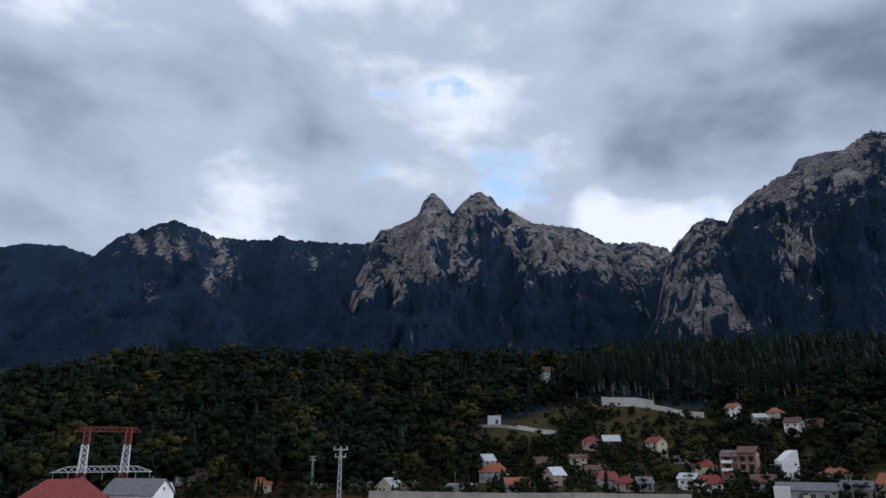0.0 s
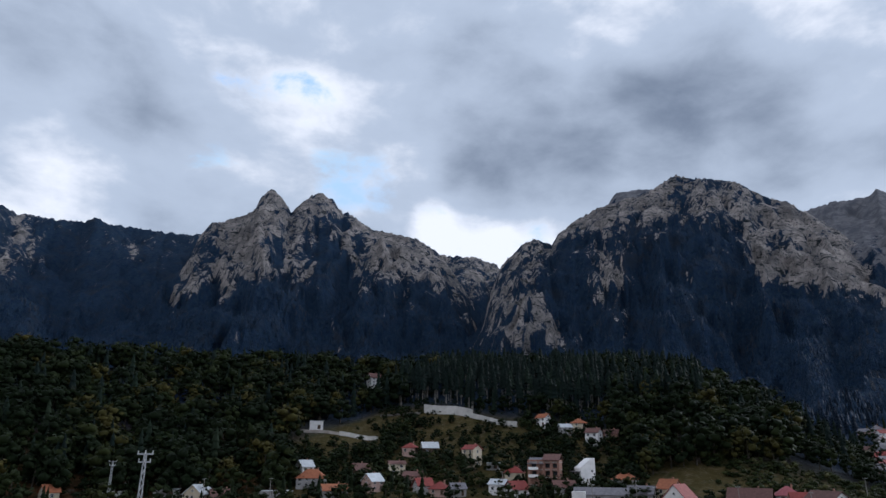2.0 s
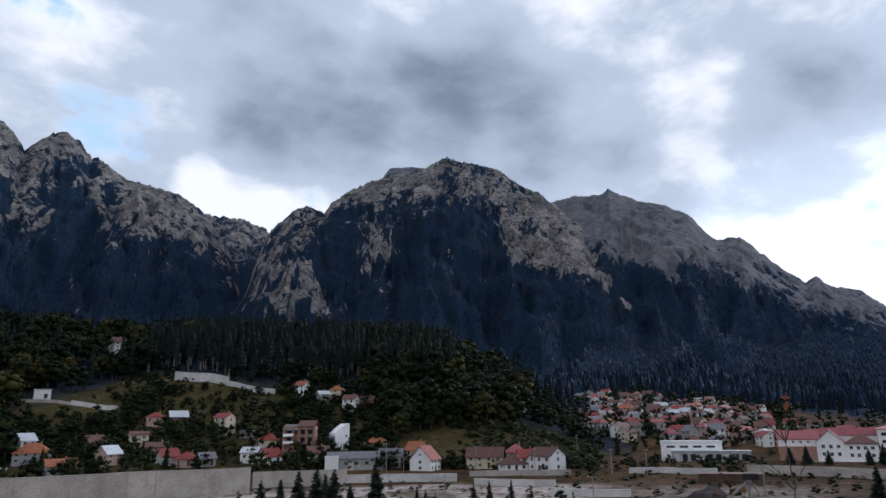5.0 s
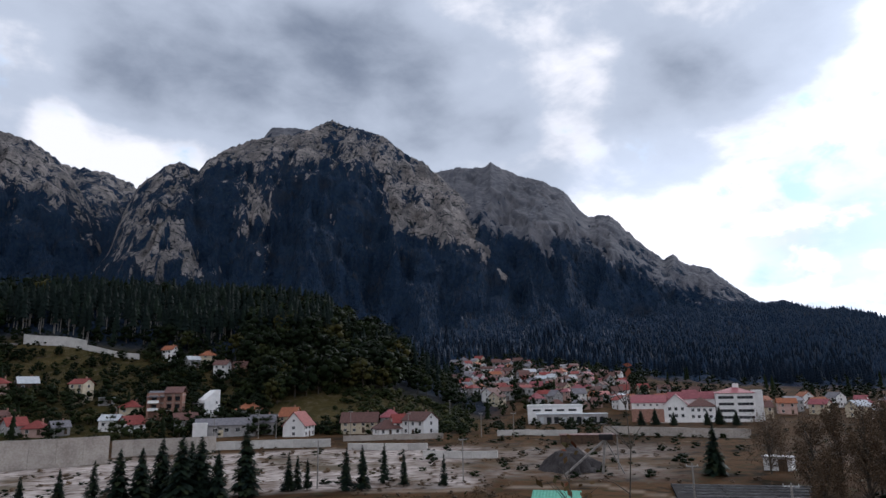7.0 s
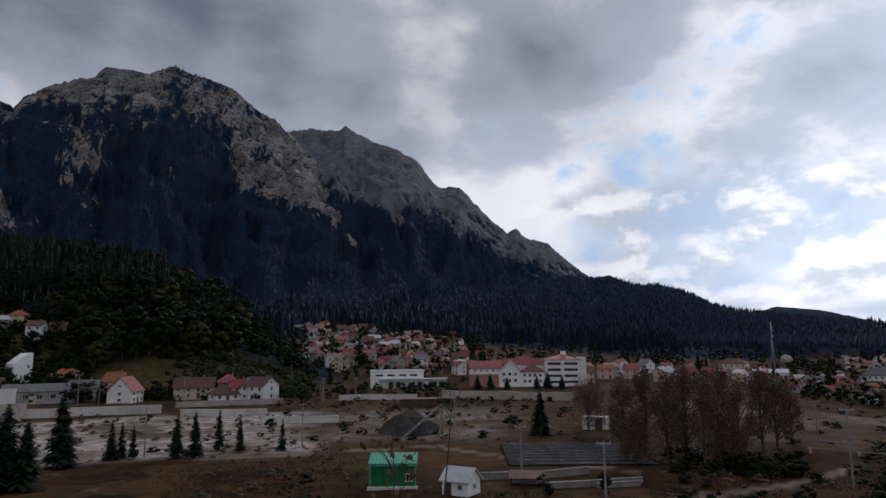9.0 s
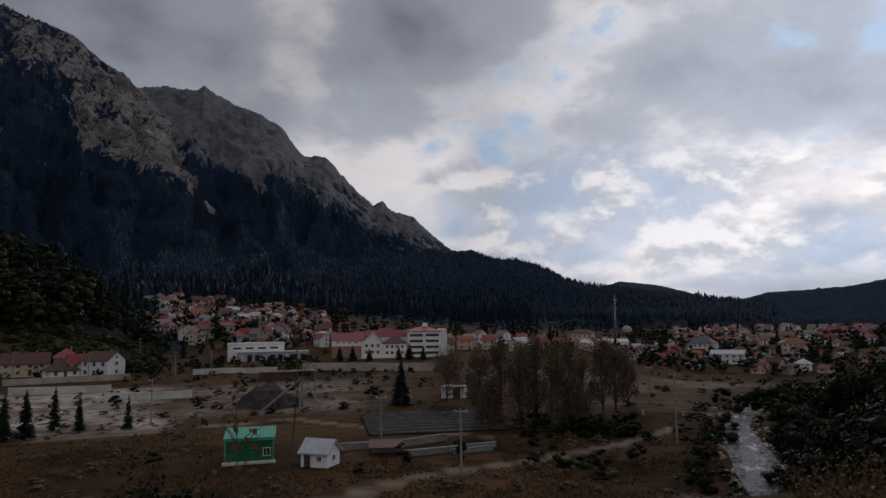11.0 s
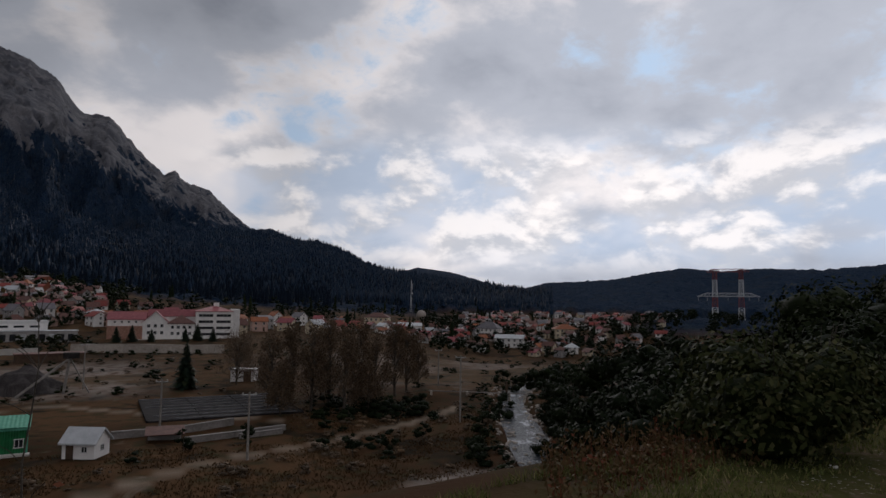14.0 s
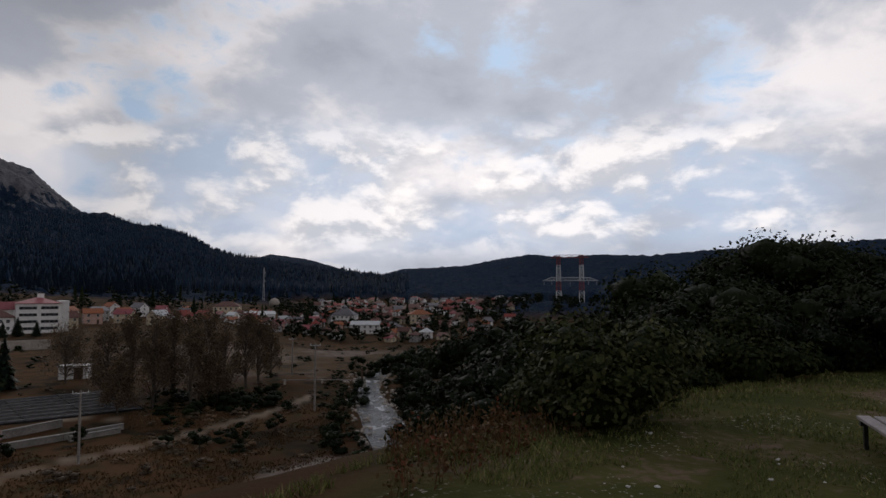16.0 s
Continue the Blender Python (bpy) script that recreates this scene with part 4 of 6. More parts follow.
wood("meadow_shrubs", "rough shrubs scattered over the sloping meadow",
     [(SHRUB, 130, 2, 11, 318, 352, 1.2, 2.8, 1.5, 0.0, 0.9), (ROUND, 90, 1, 10, 298, 340, 3.5, 7, 1.2, 0.0, 0.8), (SHRUB, 300, 2, 31, 300, 402, 0.8, 3.0, 1.5, 0.0, 0.95), (ROUND, 70, 9, 21.5, 345, 376, 3, 6, 1.2, 0.0, 0.8), (SHRUB, 150, 7, 22, 388, 425, 1.2, 3.4, 1.4, 0.0, 0.7)],
     keep=lambda b, r: ~((b < 10) & (r > 350) & (r < 368)))
wood("town_trees", "trees standing among the houses of the town",
     [(LIGHT, 90, 43, 60, 238, 300, 2.0, 4.5, 1.3, 0.0, 0.8), (LIGHT, 420, 45, 62, 345, 670, 4.5, 10, 1.0, 0.0, 0.8), (LIGHT, 520, 86, 107, 325, 640, 3, 7.5, 1.2, 0.0, 0.5), (LIGHT, 480, 60, 108, 325, 820, 3, 8, 1.2, 0.0, 0.5), (CONIFER, 60, 47, 106, 330, 760, 7, 14, 1.0, 0, 0.8), (ROUND, 170, 103, 114, 400, 700, 4, 8, 1.2, 0.0, 0.6)])
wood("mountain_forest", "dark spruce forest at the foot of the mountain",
     [(CONIFER, 1500, 42, 78, 660, 1150, 11, 18, 1.15, 0.0, 0.6), (FAR_SPRUCE, 2600, 60, 97, 700, 1500, 9, 14, 1.2, 0.0, 0.8)], (HAZY_NEEDLES, BARK),
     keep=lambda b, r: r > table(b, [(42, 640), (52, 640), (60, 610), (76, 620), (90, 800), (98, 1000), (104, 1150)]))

def slope_forest(n):
    """Single trees of the forest that climbs the mountain faces below the rock."""
    b, r = rng.uniform(-40, 97, n), rng.uniform(720, 2450, n)
    x, y = r * np.sin(np.radians(b)), r * np.cos(np.radians(b))
    z, k = terrain(x, y)
    el = np.degrees(np.arctan2(z, r))
    ok = (k["rock"] < 0.34) & (el > table(b, [(-40, 4), (36, 5.0), (46, 1.5), (74, 0.5), (97, -1.0)])) & (el < 19.5)
    x, y, z, r = x[ok], y[ok], z[ok], r[ok]
    heap = Heap()
    which = rng.integers(0, len(FAR_SPRUCE), len(x))
    patch_tint = np.clip(0.45 + 0.7 * fbm(x / 160, y / 160, 3, 91), 0, 1)
    for j, tm in enumerate(FAR_SPRUCE):
        s = which == j
        m = int(s.sum())
        scatter(heap, tm, x[s], y[s], z[s] - 2.0, rng.uniform(10, 17, m), rng.uniform(1.0, 1.5, m), rng.uniform(0, 6.28, m), np.clip(patch_tint[s] * rng.uniform(0.3, 1.35, m), 0, 1))
    tagged(new("slope_forest", heap.mesh("slope_forest", [HAZY_SLOPE_LEAF])), "dark mixed forest climbing the mountain slopes", "trees", kind="stuff")


slope_forest(54000)

# ---- the hillside village ----
HOUSES = [  # bearing, distance, width, depth, wall height, roof rise, wall, roof, twist, hip, floors
    (8.9, 446, 9.5, 8, 7.0, 3.6, "white", "brown", 28, False, 3), (12.1, 340, 8, 8, 3.6, 2.4, "pink", "red", -15, True, 1), (13.7, 338, 9, 8, 4.2, 3.0, "timber", "light", 10, False, 1),
    (17.2, 324, 8, 8, 9.0, 2.2, "cream", "red", -38, False, 3), (11.0, 317, 8.5, 8, 5.5, 1.4, "cream", "brown", 8, False, 2), (4.2, 303, 14, 9, 4.5, 3.8, "grey", "orange", -10, True, 2),
    (3.6, 312, 7, 7, 6.5, 3.0, "white", "light", 30, False, 2), (9.1, 297, 8, 8, 4.6, 3.4, "pink", "light", 40, False, 2), (8.0, 313, 9, 8, 3.5, 3.6, "timber", "brown", 35, False, 1),
    (20.7, 305, 9, 8, 3.6, 2.8, "cream", "red", -12, True, 1), (23.2, 371, 7, 7, 5.4, 2.4, "white", "orange", -35, False, 2), (27.2, 349, 8, 7, 6.5, 2.4, "white", "brown", -25, False, 2),
    (26.0, 366, 9, 8, 4.5, 2.6, "cream", "orange", 15, True, 2), (28.6, 352, 8, 7, 3.5, 2.2, "brick", "brown", -10, False, 1), (24.9, 362, 7, 7, 4.2, 2.0, "grey", "light", 20, False, 1),
    (-4.3, 288, 12, 9, 3.4, 3.8, "cream", "light", 62, False, 1), (-14.4, 294, 6, 7, 3.5, 2.8, "cream", "orange", 20, False, 1), (-19.9, 308, 15, 9, 3.2, 3.0, "grey", "brown", 12, False, 1),
    (-28.3, 236, 22, 12, 4.0, 5.0, "brick", "red", 6, True, 1), (-23.4, 236, 18, 10, 4.6, 4.2, "white", "slate", -38, False, 1), (-34.0, 195, 18, 10, 4.0, 3.8, "grey", "orange", 10, True, 1),
    (-22.0, 262, 9, 8, 4.5, 3.0, "white", "light", 20, False, 1), (13.2, 292, 8, 8, 3.6, 3.2, "grey", "red", 20, False, 1), (14.6, 289, 9, 8, 3.0, 2.8, "pink", "red", -20, True, 1),
    (16.0, 288, 7, 7, 3.2, 2.4, "grey", "slate", 15, False, 1), (19.4, 290, 8, 8, 4.0, 2.2, "white", "light", -20, False, 1), (20.8, 286, 9, 8, 3.2, 3.4, "white", "red", 35, False, 1),
    (24.6, 286, 10, 8, 3.6, 2.8, "grey", "brown", 10, False, 1), (29.4, 292, 10, 9, 4.0, 3.2, "grey", "orange", -25, True, 1), (30.6, 272, 11, 9, 4.6, 3.0, "grey", "slate", -12, False, 1),
    (33.4, 258, 11, 10, 5.0, 5.4, "white", "red", 66, False, 2), (32.7, 274, 8, 8, 6.0, 3.6, "cream", "orange", -30, False, 2), (38.4, 262, 16, 10, 4.8, 3.8, "cream", "brown", -8, False, 2),
    (40.6, 252, 10, 9, 3.0, 3.4, "white", "brown", 20, True, 1), (43.4, 250, 12, 10, 6.2, 3.2, "white", "brown", -40, False, 2), (41.8, 254, 8, 8, 5.2, 3.2, "white", "red", 10, False, 2),
    (40.9, 264, 9, 8, 6.0, 3.0, "grey", "wine", 5, True, 2), (12.4, 302, 9, 8, 4.4, 2.0, "pink", "brown", -14, False, 2), (6.0, 290, 12, 8, 3.0, 2.6, "grey", "orange", 14, False, 1),
    (-10.2, 300, 8, 7, 3.2, 2.4, "white", "brown", -20, False, 1), (-2.6, 284, 10, 8, 2.8, 3.0, "grey", "brown", 8, False, 1),
]
for hb, hr, hw, hd, hh, hs, wl, rf, tw, hp, fl in HOUSES:
    k = 0.84 if hr > 240 else 1.0
    house(hb, hr, hw * k, hd * k, hh * k, hs * k, wl, rf, tw, hp, fl)


def flat_shed(b, r, w, d, h, wall, roof, twist, label):
    ob = thing("shed", place(b, r), -b + twist, label, "shed")
    part("wall", boxes((0, 0, h / 2 - 1, w, d, h + 2)), PLASTER[wall], ob)
    part("roof", boxes((0, 0, h + 0.1, w + 0.6, d + 0.6, 0.2)), ROOFS[roof], ob)
    part("door", boxes((w * 0.2, -d / 2 - 0.02, 1.1, 1.6, 0.08, 2.2)), PLASTER["timber"], ob)
    return ob


flat_shed(4.3, 368, 7, 4, 4.2, "white", "light", 0, "plain white flat-roofed block beside the hillside lane")
flat_shed(1.4, 288, 13, 7, 3.2, "grey", "light", 5, "long low shed with a pale metal roof")
flat_shed(-6.6, 294, 9, 6, 3.0, "grey", "light", -8, "low grey outbuilding with a pale roof")
flat_shed(19.0, 318, 6, 4, 2.4, "grey", "light", -10, "small garden shed with pale sheet roof")


def unfinished_block(b, r):
    """The raw brick block with open floors and balconies."""
    ob = thing("apartment_block", place(b, r), -b - 12, "unfinished brick house with empty window openings and brown roof", "house")
    for k in range(4):
        part("floor_slab", boxes((0, 0, 3 * k - 0.1, 13, 9, 0.3)), CONCRETE, ob)
    for x in (-6.3, -2.2, 0.2, 3.2, 6.3):
        part("pier", boxes((x, -4.3, 4.4, 0.9, 0.5, 11)), PLASTER["brick"], ob)
    part("wall", boxes((0, 0.5, 4.2, 12.6, 7.6, 11.4)), PLASTER["brick"], ob)
    for k in range(1, 3):
        for x in (-4.2, 1.7, 4.8):
            # dark plates on the solid wall stand for the shade inside empty openings
            part("opening", boxes((x, -3.31, 3 * k + 1.5, 1.9, 0.06, 1.7)), PANE, ob)
        part("balcony", boxes((-4.2, -5.0, 3 * k + 0.5, 4.2, 0.12, 1.0), (-4.2, -4.7, 3 * k - 0.05, 4.2, 1.2, 0.15)), PLASTER["white"], ob)
    part("roof", roof_shell(6.4, 9, 9.9, 2.2), ROOFS["brown"], ob, at=pose(3.3, 0, 0))
    part("roof", roof_shell(6.0, 9, 8.2, 2.2), ROOFS["slate"], ob, at=pose(-3.3, 0, 0.2))


unfinished_block(23.2, 299)


def tall_white_house(b, r):
    ob = thing("house", place(b, r), -b + 20, "tall narrow white house with a slanting roofline", "house")
    bm = bmesh.new()
    pr = [(-3.2, -2), (3.2, -2), (3.2, 10.2), (1.6, 10.0), (-3.2, 6.2)]
    fr, bk = [bm.verts.new((x, -4, z)) for x, z in pr], [bm.verts.new((x, 4, z)) for x, z in pr]
    bm.faces.new(fr), bm.faces.new(bk[::-1])
    for i in range(5):
        j = (i + 1) % 5
        bm.faces.new((fr[j], fr[i], bk[i], bk[j]))
    part("wall", bm, PLASTER["white"], ob)
    for z in (2, 5):
        add_window(ob, 1.8, -4.02, z, 0.8, 1.0, 0)
    part("porch_roof", boxes((-4.6, -1, 4.8, 3.2, 6, 0.2)), ROOFS["slate"], ob)
    for y in (-3.5, 1.5):
        part("post", boxes((-5.9, y, 1.8, 0.2, 0.2, 6)), PLASTER["timber"], ob)


tall_white_house(26.3, 300)


def long_hall(b, r):
    ob = thing("workshop", place(b, r), -b - 4, "low workshop with a grey sheet roof and yellow doors", "workshop")
    part("wall", gable_walls(22, 9, 4.2, 2.2), PLASTER["grey"], ob)
    part("roof", roof_shell(22, 9, 4.2, 2.2), ROOFS["slate"], ob)
    part("side_wing", boxes((-9.2, -4.8, 2.4, 5.0, 2.4, 5.6)), PLASTER["white"], ob)
    for x in (-4, 0, 4, 8):
        add_window(ob, x, -4.52, 2.4, 1.6, 1.4, 0)
    part("door", boxes((-1.9, -4.54, 1.2, 1.7, 0.1, 2.4)), PLASTER["cream"], ob)


long_hall(27.8, 270)


def wall_run(name, label, pts, h, thick, mat, cap=True):
    """A free-standing wall in panels along bearing, distance points; follows the ground."""
    first = place(*pts[0])
    ob = thing(name, first, 0, label, "wall")
    for (b0, r0), (b1, r1) in zip(pts, pts[1:]):
        p, q = place(b0, r0), place(b1, r1)
        n = max(1, int((q - p).length / 5.0))
        for i in range(n):
            a, c = p.lerp(q, i / n), p.lerp(q, (i + 1) / n)
            za, zc = height(a.x, a.y), height(c.x, c.y)
            side = Vector((-(c.y - a.y), c.x - a.x, 0)).normalized() * thick / 2
            for name_, lo, hi, grow in (("panel", -1.2, h, 1.0), ("coping", h + 0.02, h + 0.14, 1.25)):
                if name_ == "coping" and not cap:
                    continue
                bm = bmesh.new()
                gap = (c - a) * 0.004
                vs = [bm.verts.new((q.x + sg * side.x * grow - first.x, q.y + sg * side.y * grow - first.y, zz + e - first.z))
                      for q, zz in ((a + gap, za), (c - gap, zc)) for sg in (-1, 1) for e in (lo, hi)]
                for f in ((0, 1, 5, 4), (2, 6, 7, 3), (1, 3, 7, 5), (0, 4, 6, 2), (0, 2, 3, 1), (4, 5, 7, 6)):
                    bm.faces.new([vs[k] for k in f])
                part(name_, bm, mat, ob)
    return ob


wall_run("retaining_wall", "long pale concrete retaining wall across the meadow", [(13.2, 392), (17.3, 380)], 4.6, 0.5, CONCRETE_PALE)
wall_run("retaining_wall", "lower pale concrete wall stepping down the slope", [(17.3, 380), (21.0, 371)], 2.6, 0.5, CONCRETE_PALE)
wall_run("lane_wall", "low concrete wall beside the hillside lane", [(3.0, 366), (6.2, 361)], 1.3, 0.4, CONCRETE)
wall_run("lane_wall", "pale low wall along the hillside lane", [(6.2, 361), (9.4, 358)], 2.0, 0.4, CONCRETE_PALE)
wall_run("lane_wall", "weathered low wall over the meadow", [(9.5, 392), (13.0, 391)], 0.8, 0.4, CONCRETE_DARK)
wall_run("river_wall", "high stained concrete embankment wall behind the yard", [(-6, 196), (5, 190), (12.5, 187), (19.4, 190)], 6.4, 0.9, CONCRETE)
wall_run("river_wall", "concrete embankment wall partly behind spruces", [(19.6, 204), (27, 206)], 4.2, 0.8, CONCRETE)
wall_run("yard_wall", "low pale concrete wall along the yard", [(27, 212), (36, 208)], 2.2, 0.6, CONCRETE_PALE)
wall_run("yard_wall", "grey concrete kerb wall below the houses", [(37, 226), (45.3, 228)], 1.6, 0.5, CONCRETE)
wall_run("yard_wall", "broken pale concrete wall in the yard", [(37.4, 196), (44, 192)], 1.6, 0.6, CONCRETE_PALE)
wall_run("yard_wall", "whitewashed concrete block wall in the yard", [(43.6, 170), (49.8, 166)], 1.5, 0.6, CONCRETE_PALE)
wall_run("parapet", "white panel parapet along the road", [(49.8, 236), (56.4, 237)], 1.7, 0.3, CONCRETE_PALE)
wall_run("yard_wall", "long grey concrete wall before the factory", [(58.5, 236), (69.5, 226)], 2.6, 0.5, CONCRETE)


# ---- factory and warehouse ----
def factory(b, r):
    p = place(b, r)
    ob = thing("factory", p, -b, "white factory complex with wine-red roofs and strip windows", "factory")
    ob.matrix_basis = ob.matrix_basis @ Matrix.Diagonal((0.91, 0.91, 0.91, 1))
    base = boxes((0, 0, -1, 54, 18, 2))
    part("plinth", base, CONCRETE, ob)
    # west hall
    part("wall", gable_walls(16, 14, 8.2, 3.4), PLASTER["white"], ob, at=pose(-20, 2, 1))
    part("roof", roof_shell(16, 14, 8.2, 3.4), ROOFS["wine"], ob, at=pose(-20, 2, 1))
    part("lower_hall", boxes((-20.5, -6, 3.0, 15, 3, 6.2)), PLASTER["brick"], ob)
    for x in (-25, -22, -19, -16):
        add_window(ob, x, -5.03, 8.0, 1.0, 0.9, 0)
    # gabled house
    part("wall", gable_walls(14, 11, 7.0, 5.0), PLASTER["white"], ob, at=pose(-7.5, 0, 1, 0, 0, 90))
    part("roof", roof_shell(14, 11, 7.0, 5.0), ROOFS["wine"], ob, at=pose(-7.5, 0, 1, 0, 0, 90))
    for x in (-10.4, -7.5, -4.6):
        for z in (3.0, 6.2):
            add_window(ob, x, -7.03, z, 1.3, 1.5, 0)
    # middle wing
    part("wall", gable_walls(12, 14, 6.4, 3.6, hip=True), PLASTER["white"], ob, at=pose(4, 0, 1))
    part("roof", roof_shell(12, 14, 6.4, 3.6, hip=True), ROOFS["brown"], ob, at=pose(4, 0, 1))
    for x in (0, 2.6, 5.2, 7.8):
        for z in (2.6, 5.6):
            add_window(ob, x, -7.03, z, 1.3, 1.4, 0)
    # four-storey block with strip windows
    part("wall", boxes((19, 1, 6.4, 17, 15, 13.6)), PLASTER["white"], ob)
    part("stair_tower", boxes((28.8, 0, 7.0, 4.0, 12, 14.6)), PLASTER["white"], ob)
    part("roof", roof_shell(17, 15, 13.2, 2.4, hip=True), ROOFS["wine"], ob, at=pose(19, 1, 0))
    for k in range(4):
        for x0, n in ((12.0, 3), (20.2, 3)):
            part("strip_window", boxes((x0 + 3.0, -6.54, 2.2 + 3.0 * k, 6.6, 0.10, 1.25)), PANE, ob)
            for i in range(1, 4):
                part("mullion", boxes((x0 - 0.3 + 1.65 * i, -6.60, 2.2 + 3.0 * k, 0.10, 0.10, 1.25)), FRAME_W, ob)
    part("roof_cabin", boxes((20, 2, 16.0, 2.6, 2.6, 3.0)), PLASTER["white"], ob)
    part("roof", roof_shell(26, 10, 9.6, 3.0), ROOFS["wine"], ob, at=pose(2, 12, 1))
    part("wall", gable_walls(26, 10, 9.6, 3.0), PLASTER["white"], ob, at=pose(2, 12, 1))


factory(65.5, 318)


def warehouse(b, r):
    ob = thing("warehouse", place(b, r), -b + 2, "flat white warehouse with a lower grey annex", "warehouse")
    part("wall", boxes((-4, 3, 3.4, 24, 12, 8.8)), PLASTER["white"], ob)
    part("parapet", boxes((-4, -3.06, 7.4, 24.4, 0.3, 1.2)), FRAME_W, ob)
    part("annex", boxes((3, -6, 1.6, 30, 6, 4.8)), PLASTER["grey"], ob)
    part("annex_roof", boxes((3, -6, 4.1, 30.6, 6.6, 0.24)), ROOFS["light"], ob)
    for i in range(9):
        part("gate", boxes((-10 + 3.2 * i, -9.04, 1.6, 2.0, 0.08, 2.6)), PANE if i % 3 else ROOFS["light"], ob)
    for i in range(4):
        part("strip_window", boxes((-12 + 5.2 * i, -3.05, 5.6, 3.4, 0.08, 0.8)), PANE, ob)


warehouse(55.4, 308)


# ---- upper and lower town ----
def town(n, b0, b1, near, far, group, where, gap, detail):
    """Houses spread over a sector without standing in each other."""
    made = []
    tries = 0
    while len(made) < n and tries < n * 40:
        tries += 1
        b = rnd.uniform(b0, b1)
        lo, hi = float(table(b, near)), float(table(b, far))
        r = math.sqrt(rnd.uniform(lo * lo, hi * hi))
        x, y = r * math.sin(radians(b)), r * math.cos(radians(b))
        if any((x - u) ** 2 + (y - v) ** 2 < gap * gap for u, v in made):
            continue
        made.append((x, y))
        k = 0.60 if b > 77 else 0.86
        w = rnd.uniform(6.5, 10.5) * k
        fl = rnd.choice((1, 2, 2))
        house(b, r, w, rnd.uniform(6.5, 8.5) * k, (2.7 * fl + rnd.uniform(0.2, 0.8)) * k, rnd.uniform(2.0, 3.2) * k, rnd.choice(("white", "grey", "cream", "grey", "pink", "white")),
              rnd.choice(("red", "red", "orange", "brown", "brown", "wine", "slate", "light", "brown", "wine", "brown", "slate", "brown")), rnd.uniform(-60, 60), rnd.random() < 0.3, fl, rnd.random() < 0.5, where, group, windows=detail)


town(98, 46.3, 60.5, [(46, 395), (49, 380), (53, 362), (61, 362)], [(46, 655), (50, 640), (56, 610), (61, 520)], "upper town houses", "on the town slope", 10.5, True)
for hb, hr, hw, hd, hh, hs, wl, rf, tw, hp, fl in ((82.0, 420, 15, 10, 6.5, 2.6, "cream", "brown", -10, True, 2), (84.3, 402, 20, 10, 4.2, 1.6, "white", "light", 6, False, 1),
                                                  (91.6, 440, 15, 10, 6.5, 4.0, "white", "slate", -20, True, 2), (98.0, 430, 14, 10, 5.5, 2.6, "cream", "orange", 15, True, 2),
                                                  (93.4, 380, 16, 9, 5.0, 1.8, "white", "light", -8, False, 2)):
    house(hb, hr, hw, hd, hh, hs, wl, rf, tw, hp, fl, True, "in the valley town", "lower town houses")
town(26, 60, 77, [(60, 350), (77, 330)], [(60, 500), (68, 430), (77, 430)], "houses behind the factory", "behind the factory", 14, True)
town(160, 77, 106, [(77, 340), (84, 350), (89, 345), (93, 325), (106, 330)], [(77, 430), (88, 470), (92, 560), (106, 600)], "lower town houses", "in the valley town", 9, True)


def far_houses(n):
    """The joined rest of the valley town, far out."""
    mats = [PLASTER["white"], PLASTER["cream"], PLASTER["grey"], ROOFS["red"], ROOFS["brown"], ROOFS["slate"], ROOFS["orange"], ROOFS["light"], PANE]
    hp = Heap()
    for i in range(n):
        b = rnd.uniform(89, 107) if i % 4 else rnd.uniform(46.5, 60)
        r = rnd.uniform(500, 800) if i % 4 else rnd.uniform(400, 640)
        p = place(b, r)
        w, d, h, up = rnd.uniform(5, 8), rnd.uniform(5, 7), rnd.uniform(2.4, 5.2), rnd.uniform(1.6, 2.6)
        t = radians(-b + rnd.uniform(-60, 60))
        c, s_ = math.cos(t), math.sin(t)

        def put(pts, faces, slot):
            v = np.array(pts, float)
            v = np.stack([v[:, 0] * c - v[:, 1] * s_ + p.x, v[:, 0] * s_ + v[:, 1] * c + p.y, v[:, 2] + p.z], 1)
            hp.add(v, quads=np.array([f for f in faces if len(f) == 4]), tris=np.array([f for f in faces if len(f) == 3]), slot=slot)
        x, y = w / 2, d / 2
        put([(-x, -y, -1), (x, -y, -1), (x, y, -1), (-x, y, -1), (-x, -y, h), (x, -y, h), (x, y, h), (-x, y, h), (-x, 0, h + up), (x, 0, h + up)],
            [(0, 1, 5, 4), (1, 2, 6, 5), (2, 3, 7, 6), (3, 0, 4, 7), (5, 6, 9), (7, 4, 8)], rnd.choice((0, 0, 0, 1, 2)))
        e = 0.4
        put([(-x - e, -y - e, h - 0.3), (x + e, -y - e, h - 0.3), (x + e, 0, h + up + 0.05), (-x - e, 0, h + up + 0.05), (-x - e, y + e, h - 0.3), (x + e, y + e, h - 0.3)],
            [(0, 1, 2, 3), (3, 2, 5, 4)], rnd.choice((3, 4, 4, 5, 5, 3, 4)))
        for k in (-0.25, 0.25):
            put([(k * w - 0.5, -y - 0.04, h * 0.35), (k * w + 0.5, -y - 0.04, h * 0.35), (k * w + 0.5, -y - 0.04, h * 0.7), (k * w - 0.5, -y - 0.04, h * 0.7)], [(0, 1, 2, 3)], 8)
    tagged(new("far_houses", hp.mesh("far_houses", mats)), "many small distant houses of the valley town", "houses", kind="stuff")


far_houses(220)


